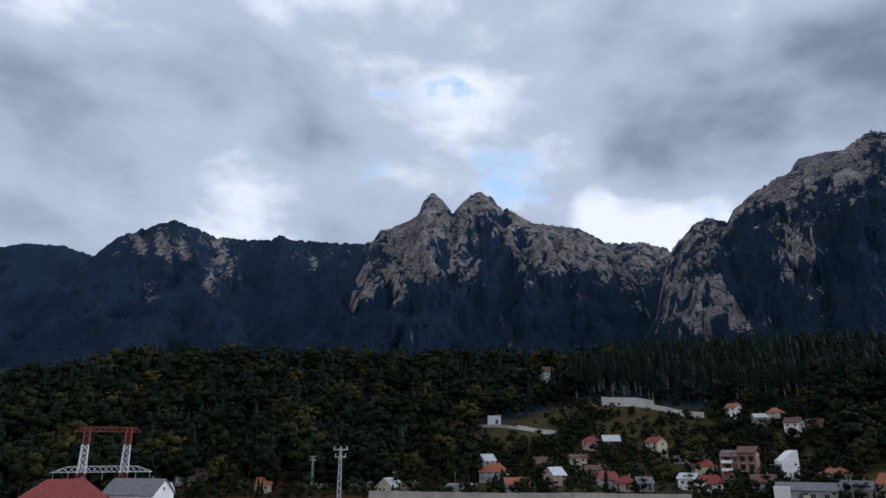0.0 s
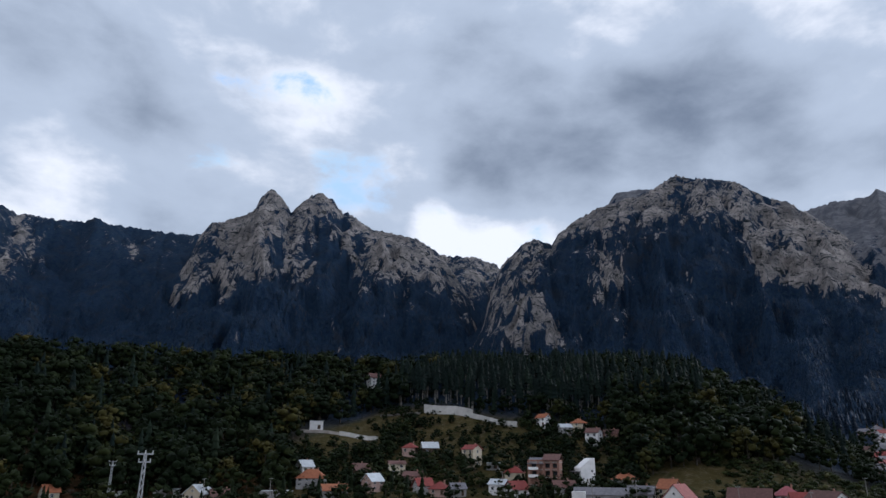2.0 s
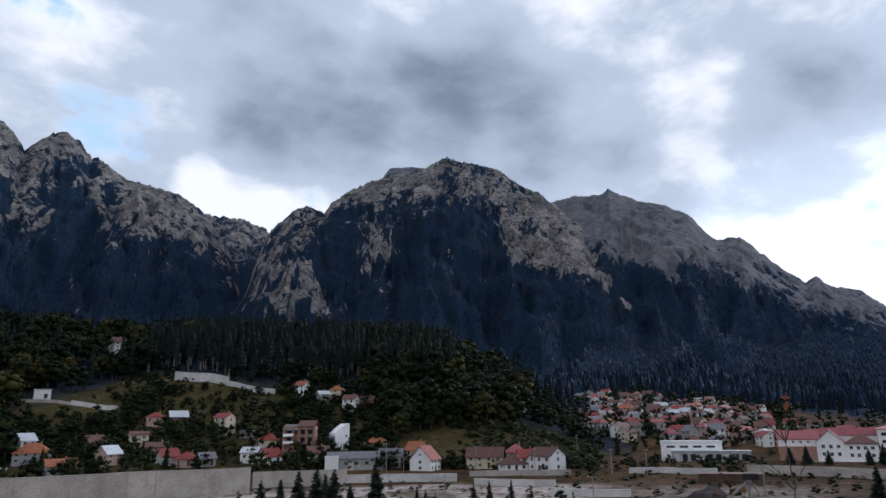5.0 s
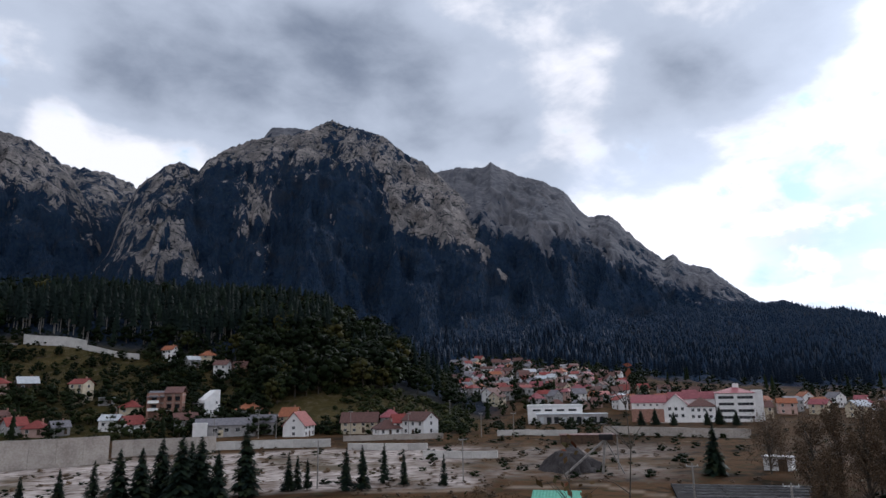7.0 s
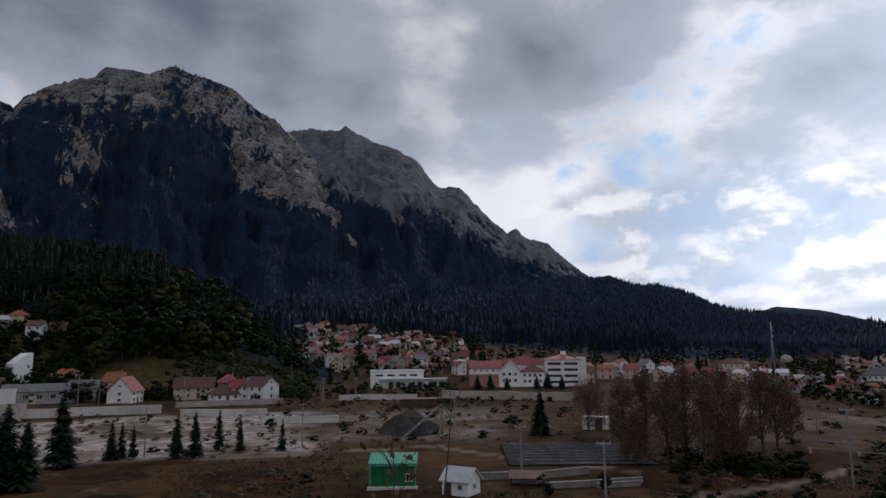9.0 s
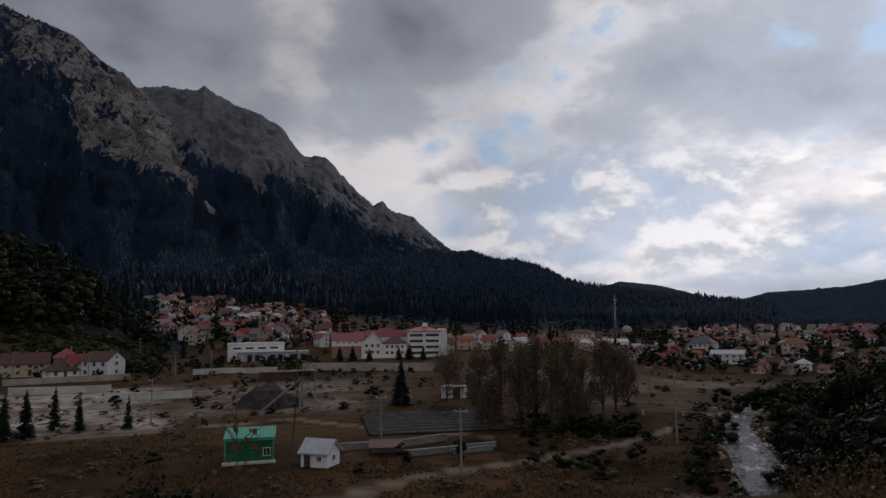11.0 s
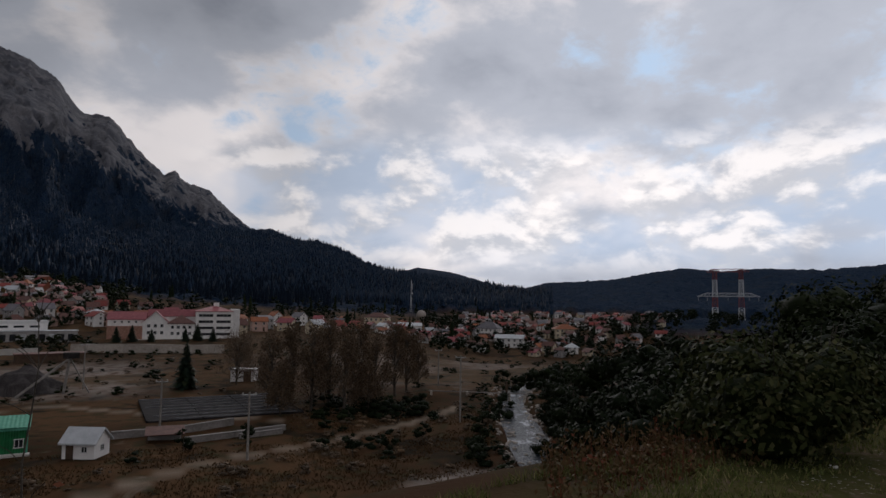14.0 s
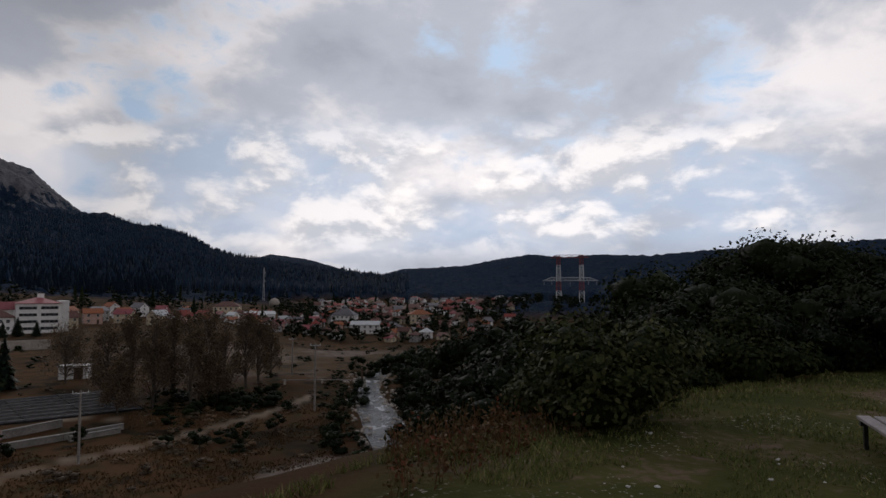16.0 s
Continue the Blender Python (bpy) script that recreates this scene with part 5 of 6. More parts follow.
# ---- yard, sheds and basins on the valley floor ----
GREEN_WALL = surface("green_sheet", (0.008, 0.10, 0.035), (0.016, 0.17, 0.06), 1.5, 0.5)
GREEN_ROOF = surface("mint_sheet", (0.06, 0.27, 0.18), (0.10, 0.37, 0.26), 1.5, 0.75)
RIB = surface("basin_rib", (0.10, 0.10, 0.11), (0.20, 0.20, 0.21), 1.0, 0.8)
DARK_PIT = surface("basin_sludge", (0.014, 0.013, 0.014), (0.034, 0.031, 0.032), 0.6, 0.9, spec=0.05)


def green_shed(b, r):
    ob = thing("shed", place(b, r), -b - 3, "green corrugated metal shed with a mint-green roof", "shed")
    w, d, h = 5.6, 4.0, 2.8
    bm = bmesh.new()
    n, path = 88, []
    for i in range(n + 1):  # one corrugated front sheet, folded round the sides
        path.append((-w / 2 + w * i / n, -d / 2 - (0.05 if (i // 2) % 2 else 0.0)))
    path = [(-w / 2, d / 2)] + path + [(w / 2, d / 2)]
    lo, hi = [bm.verts.new((x, y, -0.3)) for x, y in path], [bm.verts.new((x, y, h + 0.35 * (y / d + 0.5))) for x, y in path]
    for i in range(len(path)):
        j = (i + 1) % len(path)
        bm.faces.new((lo[i], lo[j], hi[j], hi[i]))
    part("wall", bm, GREEN_WALL, ob)
    bm = bmesh.new()
    prof = [(-w / 2 - 0.25 + (w + 0.5) * i / 60, 0.025 if (i // 2) % 2 else 0.0) for i in range(61)]
    a0, a1 = [bm.verts.new((x, -d / 2 - 0.35, z)) for x, z in prof], [bm.verts.new((x, d / 2 + 0.35, z)) for x, z in prof]
    c0, c1 = [bm.verts.new((x, -d / 2 - 0.35, z - 0.05)) for x, z in prof], [bm.verts.new((x, d / 2 + 0.35, z - 0.05)) for x, z in prof]
    for i in range(60):
        bm.faces.new((a0[i], a0[i + 1], a1[i + 1], a1[i])), bm.faces.new((c0[i + 1], c0[i], c1[i], c1[i + 1])), bm.faces.new((a0[i + 1], a0[i], c0[i], c0[i + 1]))
    part("roof", bm, GREEN_ROOF, ob, at=pose(0, 0, h + 0.5, 8))
    part("corner_trim", boxes((-w / 2, -d / 2 - 0.05, h / 2, 0.16, 0.16, h)), GREEN_ROOF, ob)
    part("corner_trim", boxes((w / 2, -d / 2 - 0.05, h / 2, 0.16, 0.16, h)), GREEN_ROOF, ob)
    part("fascia", boxes((0, -d / 2 - 0.2, h - 0.05, w + 0.4, 0.10, 0.22)), GREEN_ROOF, ob)
    add_window(ob, 2.05, -d / 2 - 0.09, 1.25, 0.8, 0.9, 0)
    part("threshold", boxes((0, -d / 2 - 0.4, 0.06, w + 0.6, 0.8, 0.3)), CONCRETE_PALE, ob)


green_shed(54.4, 88)


def white_cabin(b, r):
    ob = thing("cabin", place(b, r), -b - 30, "small white cabin with a patched pale roof", "cabin")
    part("wall", gable_walls(3.5, 3.0, 1.7, 1.2), PLASTER["white"], ob)
    part("roof", roof_shell(3.5, 3.0, 1.7, 1.2, 0.3), ROOFS["light"], ob)
    add_window(ob, 1.77, 0, 1.0, 0.6, 0.6, 1)
    add_window(ob, 0.7, -1.52, 1.0, 0.6, 0.6, 0)
    part("door", boxes((-0.9, -1.53, 0.8, 0.8, 0.08, 1.6)), PLASTER["timber"], ob)


white_cabin(60.0, 82.5)


def red_lean_to(b, r):
    ob = thing("shed", place(b, r), -b, "low open shed under a rusty brown roof", "shed")
    part("roof", boxes((0, 0, 0, 4.4, 2.6, 0.12)), ROOFS["brown"], ob, at=pose(0, 0, 1.3, 14))
    part("wall", boxes((0, 1.0, 0.5, 4.0, 0.2, 1.6)), PLASTER["grey"], ob)
    for x in (-1.9, 1.9):
        part("post", boxes((x, -1.0, 0.3, 0.14, 0.14, 1.5)), PLASTER["timber"], ob)


red_lean_to(65.4, 88)


def basins(b, r):
    """Settling basins: parallel concrete ribs over dark water."""
    ob = thing("settling_basins", place(b, r), -b + 9, "rows of disused concrete settling basins with dark sludge", "basins")
    part("floor", boxes((0, 0, -0.1, 22, 22, 0.7)), DARK_PIT, ob)
    for i in range(8):
        part("rib", boxes((rnd.uniform(-1.2, 1.2), -10.4 + 2.9 * i, 0.24, rnd.uniform(18, 22), 0.14, 0.36)), RIB, ob, at=pose(0, 0, 0, 0, 0, rnd.uniform(-0.6, 0.6)))
    for x in (-11, -3.6, 3.6, 11):
        part("cross_wall", boxes((x, 0, 0.16, 0.2, 22, 0.4)), DARK_PIT, ob)


basins(69.2, 114)
wall_run("basin_wall", "pale concrete wall before the basins", [(61.6, 91), (66.5, 93), (70.5, 97)], 0.8, 0.4, CONCRETE_DARK)
wall_run("basin_wall", "low weathered concrete wall beside the basins", [(66.8, 86.5), (70.6, 89), (74.6, 93)], 0.6, 0.4, CONCRETE_DARK)
wall_run("basin_wall", "low broken wall near the track", [(71.0, 88), (74.4, 91)], 0.5, 0.4, CONCRETE_DARK)


HEAP_GRAVEL = surface("heap_gravel", (0.030, 0.027, 0.028), (0.085, 0.076, 0.074), 0.7, 0.95, grain=0.9, bump=0.8, bump_size=0.12, spec=0.05)


def gravel_plant(b, r):
    ob = thing("conveyor", place(b, r), -b, "old inclined conveyor over a dark heap of gravel", "conveyor")
    bm = bmesh.new()
    bmesh.ops.create_cone(bm, cap_ends=True, segments=28, radius1=7.6, radius2=1.0, depth=5.4, matrix=pose(-2.2, 2, 2.1))
    bmesh.ops.subdivide_edges(bm, edges=bm.edges[:], cuts=2, use_grid_fill=True)
    for v in bm.verts:
        v.co += Vector((noise.noise(v.co * 0.5), noise.noise(v.co * 0.5 + Vector((9, 0, 0))), noise.noise(v.co * 0.35))) * 1.3
    part("gravel_mound", bm, HEAP_GRAVEL, ob)
    bm = bmesh.new()
    for y in (-0.5, 0.5):
        beam(bm, (-3.5, -6 + y, 0), (4.5, -4 + y, 6.4), 0.28)
    for i in range(9):
        f = i / 8
        a = Vector((-3.5, -6.5, 0)).lerp(Vector((4.5, -4.5, 6.4)), f)
        beam(bm, a, a + Vector((0, 1, 0)), 0.14)
    part("belt_frame", bm, POLE_WOOD, ob)
    bm = bmesh.new()
    beam(bm, (4.4, -4.4, 6.4), (3.6, -4.2, -0.5), 0.4), beam(bm, (4.4, -3.8, 6.4), (8.0, -5.0, -0.5), 0.25)
    part("trestle", bm, POLE_WOOD, ob)
    part("hopper", boxes((4.6, -4.0, 6.8, 2.6, 1.8, 1.0)), DARK_PIT, ob)


gravel_plant(56.7, 142)
flat_shed(57.2, 206, 16, 6, 2.2, "timber", "brown", 4, "long dark rust-roofed shed behind the yard")
flat_shed(71.2, 150, 5.0, 3.5, 2.4, "white", "slate", -14, "small white hut below a spreading tree")


# ---- poles, pylons and masts ----
def utility_pole(b, r, h, label="weathered concrete utility pole with a crossarm", arms=1):
    ob = thing("utility_pole", place(b, r), -b + rnd.uniform(-15, 15), label, "pole", "utility poles")
    bm = bmesh.new()
    rod(bm, (0, 0, -0.8), (0, 0, h), 0.15, 0.09, 8)
    part("pole", bm, POLE_WOOD, ob)
    for k in range(arms):
        z = h - 0.3 - 1.1 * k
        part("crossarm", boxes((0, 0, z, 1.5 - 0.3 * k, 0.09, 0.10)), STEEL, ob)
        for x in (-0.68, 0, 0.68):
            bm = bmesh.new()
            rod(bm, (x, 0, z + 0.05), (x, 0, z + 0.25), 0.045, 0.035, 6)
            part("insulator", bm, FRAME_W, ob)
    return ob


for pb, pr, ph in ((71.7, 76, 7.2), (89.2, 97, 9.5), (35.0, 122, 8.0), (46.9, 128, 7.5), (30.2, 250, 10), (19.7, 288, 9), (45.9, 300, 9), (37.6, 245, 9), (65.0, 97, 6.5), (42.4, 242, 8),
                   (87.3, 138, 7.5), (1.0, 280, 9), (-4.0, 282, 9), (26.8, 262, 8), (31.6, 250, 8), (48.5, 232, 8), (51.2, 228, 8), (59.5, 142, 8.5)):
    utility_pole(pb, pr, ph)


def lattice_pole(b, r, h):
    ob = thing("lattice_pole", place(b, r), -b + 8, "slim grey lattice pole with two short crossarms", "pole")
    bm = bmesh.new()
    for sx in (-1, 1):
        for sy in (-1, 1):
            beam(bm, (sx * 0.42, sy * 0.42, -0.5), (sx * 0.18, sy * 0.18, h), 0.12)
    n = 14
    for i in range(n):
        z0, z1 = h * i / n, h * (i + 1) / n
        w0, w1 = 0.42 - 0.24 * i / n, 0.42 - 0.24 * (i + 1) / n
        s = 1 if i % 2 else -1
        for sy in (-1, 1):
            beam(bm, (-s * w0, sy * w0, z0), (s * w1, sy * w1, z1), 0.09)
            beam(bm, (sy * w0, -s * w0, z0), (sy * w1, s * w1, z1), 0.09)
    part("shaft", bm, STEEL, ob)
    for z, w in ((h - 0.2, 2.6), (h - 1.5, 2.0)):
        part("crossarm", boxes((0, 0, z, w, 0.22, 0.22)), STEEL, ob)
        for x in (-0.45, 0, 0.45):
            part("insulator", boxes((x * w, 0, z + 0.35, 0.14, 0.14, 0.5)), FRAME_W, ob)


lattice_pole(-8.4, 130, 17.6)
lattice_pole(-10.6, 275, 15.0)


def lattice_leg(x, z0, z1, w0, w1, bays, thick=0.26):
    bm = bmesh.new()
    for sx in (-1, 1):
        for sy in (-1, 1):
            beam(bm, (x + sx * w0, sy * w0, z0), (x + sx * w1, sy * w1, z1), thick)
    for i in range(bays):
        f0, f1 = i / bays, (i + 1) / bays
        a, c = w0 + (w1 - w0) * f0, w0 + (w1 - w0) * f1
        za, zc = z0 + (z1 - z0) * f0, z0 + (z1 - z0) * f1
        for s in (-1, 1):
            beam(bm, (x - a, s * a, za), (x + c, s * c, zc), thick * 0.58), beam(bm, (x + a, s * a, za), (x - c, s * c, zc), thick * 0.58)
            beam(bm, (x + s * a, -a, za), (x + s * c, c, zc), thick * 0.58), beam(bm, (x + s * a, a, za), (x + s * c, -c, zc), thick * 0.58)
            beam(bm, (x - c, s * c, zc), (x + c, s * c, zc), thick * 0.5)
    return bm


def truss(x0, x1, z, h, bays, tip=0.0):
    bm = bmesh.new()
    step = (x1 - x0) / bays
    for sy in (-0.6, 0.6):
        beam(bm, (x0, sy, z), (x1, sy, z), 0.20)
        beam(bm, (x0 + tip, sy, z + h), (x1 - tip, sy, z + h), 0.20)
        for i in range(bays):
            xa, xb = x0 + i * step, x0 + (i + 1) * step
            up0 = z + h * min(1, (xa - x0) / max(tip, 0.01), (x1 - xa) / max(tip, 0.01)) if tip else z + h
            up1 = z + h * min(1, (xb - x0) / max(tip, 0.01), (x1 - xb) / max(tip, 0.01)) if tip else z + h
            beam(bm, (xa, sy, z), (xb, sy, up1), 0.13), beam(bm, (xa, sy, up0), (xb, sy, z), 0.13)
        if tip:
            beam(bm, (x0, sy, z), (x0 + tip, sy, z + h), 0.18), beam(bm, (x1, sy, z), (x1 - tip, sy, z + h), 0.18)
    return bm


def pylon(b, r, turn, size=1.0, sunk=0.0):
    """Portal pylon in red and white bands with a long white crossarm."""
    ob = thing("pylon", place(b, r) - Vector((0, 0, sunk)), turn, "red and white lattice portal pylon of a power line", "pylon", "power line pylons")
    ob.matrix_basis = ob.matrix_basis @ Matrix.Diagonal((size, size, size, 1))
    for x in (-6.6, 6.6):
        part("leg", lattice_leg(x, -0.5, 6, 1.5, 1.35, 3), WHITE_STEEL, ob, "white lattice leg section")
        part("leg", lattice_leg(x, 6, 11.6, 1.35, 1.2, 3), RED_STEEL, ob, "red lattice leg section")
        part("leg", lattice_leg(x, 11.6, 21, 1.2, 1.0, 5), WHITE_STEEL, ob, "white lattice leg section")
        part("leg", lattice_leg(x, 21, 27, 1.0, 0.9, 3), RED_STEEL, ob, "red lattice leg section")
    part("crossarm", truss(-15.8, 15.8, 12.0, 1.9, 18, 5.0), WHITE_STEEL, ob)
    part("top_beam", truss(-10.8, 10.8, 25.4, 1.6, 12, 2.6), RED_STEEL, ob)
    for x in (-15, -10.5, 0, 10.5, 15):
        part("insulator", boxes((x, 0, 10.8, 0.2, 0.2, 2.2)), STEEL, ob)


pylon(-26.0, 268, 22, 1.0, 1.9)
pylon(110.9, 490, -112, 1.25)


def radio_mast(b, r, h):
    ob = thing("radio_mast", place(b, r), 0, "slender lattice radio mast above the town", "mast")
    for k in range(4):
        part("mast_section", lattice_leg(0, h * k / 4, h * (k + 1) / 4, 0.95 - 0.2 * k, 0.75 - 0.2 * k, 5, 0.13), WHITE_STEEL if k % 2 else STEEL, ob)
    for z in (0.6, 0.75, 0.85):
        bm = bmesh.new()
        rod(bm, (0.9, -0.8, h * z), (0.9, -1.3, h * z), 0.9, 0.9, 12)
        part("dish", bm, FRAME_W, ob)


radio_mast(84.85, 700, 34)

# ---- river ----
def water_material():
    m, n, b = material("river_water")
    at = n.add("ShaderNodeNewGeometry").outputs["Position"]
    along = n.add("ShaderNodeVectorMath", operation="MULTIPLY")  # streaks run with the current
    n.put(along.inputs[0], at), n.put(along.inputs[1], (0.4, 1.0, 1.0))
    ripple, foam = n.noise(at, 1.6, 4, 0.6, 0.5), n.noise(along.outputs[0], 0.62, 7, 0.70, 0.8)
    f = n.step(n.math("ADD", foam, n.math("MULTIPLY", ripple, 0.35)), 0.72, 0.82)
    n.put(b.inputs["Base Color"], n.mix(f, (0.014, 0.020, 0.028), (0.50, 0.52, 0.56)))
    n.put(b.inputs["Roughness"], n.math("MULTIPLY_ADD", f, 0.4, 0.30)), n.put(b.inputs["Specular IOR Level"], 0.10)
    bp = n.add("ShaderNodeBump")
    n.put(bp.inputs["Height"], ripple), n.put(bp.inputs["Distance"], 0.30), n.put(bp.inputs["Strength"], 1.0)
    n.put(b.inputs["Normal"], bp.outputs[0])
    return m


def river():
    xs = np.linspace(44, 200, 150)
    cy = -river_offset(xs, np.zeros_like(xs))
    # the middle of the bed, where river_offset is nought
    side = np.linspace(-3.4, 3.4, 12)
    X, S = np.meshgrid(xs, side, indexing="ij")
    S = S * (0.85 + 0.2 * np.sin(X / 11.0)) * np.clip(0.62 + (X - 60) / 130, 0.6, 1.0)
    Y = cy[:, None] + S
    Z = np.full_like(X, FLOOR - 1.05) + 0.06 * fbm(X / 2, Y / 2, 3, 21)
    idx = np.arange(X.size).reshape(X.shape)
    q = np.stack([idx[:-1, :-1], idx[1:, :-1], idx[1:, 1:], idx[:-1, 1:]], -1).reshape(-1, 4)
    me = mesh_of("water", np.stack([X.ravel(), Y.ravel(), Z.ravel()], 1), [q], [water_material()], None, True)
    tagged(new("water", me), "shallow mountain river with white ripples", "river", kind="structure")


river()


def river_stones():
    """Pale boulders and cobbles along both edges of the stream."""
    g = np.random.default_rng(31)
    iv, it = ico()
    hp = Heap()
    for k in range(420):
        x = g.uniform(62, 150)
        side = g.choice((-1, 1)) * g.uniform(1.2, 4.2)
        y = float(-river_offset(np.array([x]), np.array([0.0]))[0]) + side
        z = max(height(x, y), FLOOR - 1.1)
        q = g.uniform(0.12, 0.5)
        hp.add(iv * q * g.uniform(0.65, 1.2, (len(iv), 1)) * [1.2, 1, 0.6] + [x, y, z + 0.1 * q], tris=it)
    tagged(new("river_stones", hp.mesh("river_stones", [CONCRETE])), "grey boulders and cobbles in the shallow river", "stones", kind="stuff")


river_stones()


def pipe_bridge():
    """The pipe that crosses the river on two piers."""
    a, c = place(86.5, 126), place(97.6, 124)
    a.z, c.z = FLOOR + 0.7, FLOOR + 0.7
    ob = thing("pipe_bridge", a, 0, "thin pale pipe crossing the river on posts", "pipe")
    bm = bmesh.new()
    rod(bm, (0, 0, 0), c - a, 0.10, 0.10, 8)
    part("pipe", bm, CONCRETE_DARK, ob)
    for f in (0.02, 0.3, 0.62, 0.98):
        q = (c - a) * f
        part("pier", boxes((q.x, q.y, -0.9, 0.4, 0.4, 2.0)), CONCRETE, ob)
    q = (c - a) * 0.62
    part("marker_post", boxes((q.x, q.y + 0.5, 0.4, 0.35, 0.35, 3.6)), PLASTER["timber"], ob)


pipe_bridge()


def dome(b, r, s):
    """The pale round dome beside the mast."""
    ob = thing("pale_dome", place(b, r), 0, "pale round dome beside the radio mast", "tank")
    bm = bmesh.new()
    bmesh.ops.create_uvsphere(bm, u_segments=24, v_segments=14, radius=s, matrix=pose(0, 0, s * 1.15))
    part("shell", bm, CONCRETE, ob)
    bm = bmesh.new()
    rod(bm, (0, 0, -1), (0, 0, s * 0.6), s * 0.5, s * 0.45, 14)
    part("base", bm, CONCRETE, ob)


dome(85.75, 560, 4.2)


# ---- single trees and shrubs ----
def spruce(b, r, h, wide=1.0, label="young dark spruce standing in the dry grass", fine=1):
    ob = thing("spruce_tree", place(b, r), rnd.uniform(0, 360), label, "spruce tree", "valley spruces")
    g = np.random.default_rng(int(b * 100 + r))
    hp = Heap()
    h, wide = h * 1.15, wide * 1.1
    n = int(170 + 34 * h) * fine
    z = g.uniform(0.06, 0.985, n)
    a = g.uniform(0, 6.28, n)
    reach = (0.20 * wide * (1 - z) ** 0.8 + 0.012) * g.uniform(0.5, 1.2, n)
    for i in range(n):  # drooping sprays of needles
        c, s = math.cos(a[i]), math.sin(a[i])
        q = reach[i] * h
        zz = z[i] * h
        wv = (q * 0.20 + 0.05) / fine ** 0.7
        root, mid, tip = np.array([0, 0, zz + q * 0.12]), np.array([c * q * 0.6, s * q * 0.6, zz - q * 0.02]), np.array([c * q, s * q, zz - q * 0.22])
        sd = np.array([-s, c, 0]) * wv
        v = np.array([root, mid - sd, tip, mid + sd, mid - sd * 0.6 - [0, 0, q * 0.22], mid + sd * 0.6 - [0, 0, q * 0.22]])
        hp.add(v, tris=np.array([(0, 1, 3), (1, 2, 3), (0, 4, 5)]), tint=g.uniform(0, 0.9))
    part("crown", hp.mesh("crown", [NEEDLES]), None, ob)
    tv, tq = tube([(0, 0, -0.4), (0, 0, h * 0.5), (0, 0, h * 0.97)], [0.022 * h, 0.014 * h, 0.003 * h], 6)
    part("trunk", mesh_of("trunk", tv, [tq], [BARK]), None, ob)


for sb, sr, sh, sw in ((26.0, 106, 9.6, 1.5), (24.6, 104, 10.0, 1.5), (23.2, 108, 9.4, 1.45), (27.3, 104, 8.0, 1.4), (21.8, 104, 8.6, 1.4), (25.3, 109, 8.8, 1.4), (29.4, 119, 10.2, 1.15), (32.7, 121, 5.6, 1.1), (33.4, 122, 5.0, 1.0),
                       (34.2, 121, 4.6, 1.0), (37.3, 119, 6.2, 1.1), (38.6, 119, 6.6, 1.1), (40.4, 127, 6.2, 0.9), (42.0, 123, 5.6, 0.9), (45.3, 123, 4.8, 1.0), (66.7, 138, 8.0, 1.5),
                       (14.0, 122, 4.5, 1.2), (16.4, 124, 5.0, 1.2), (18.6, 122, 6.0, 1.1), (20.3, 106, 8.5, 1.4), (61.5, 290, 5.5, 2.0), (62.6, 292, 6, 1.9), (64.0, 288, 4.6, 2.1), (66.5, 290, 5, 2.0), (67.4, 292, 6.5, 1.9), (68.6, 290, 5, 2.0)):
    spruce(sb, sr, sh, sw)


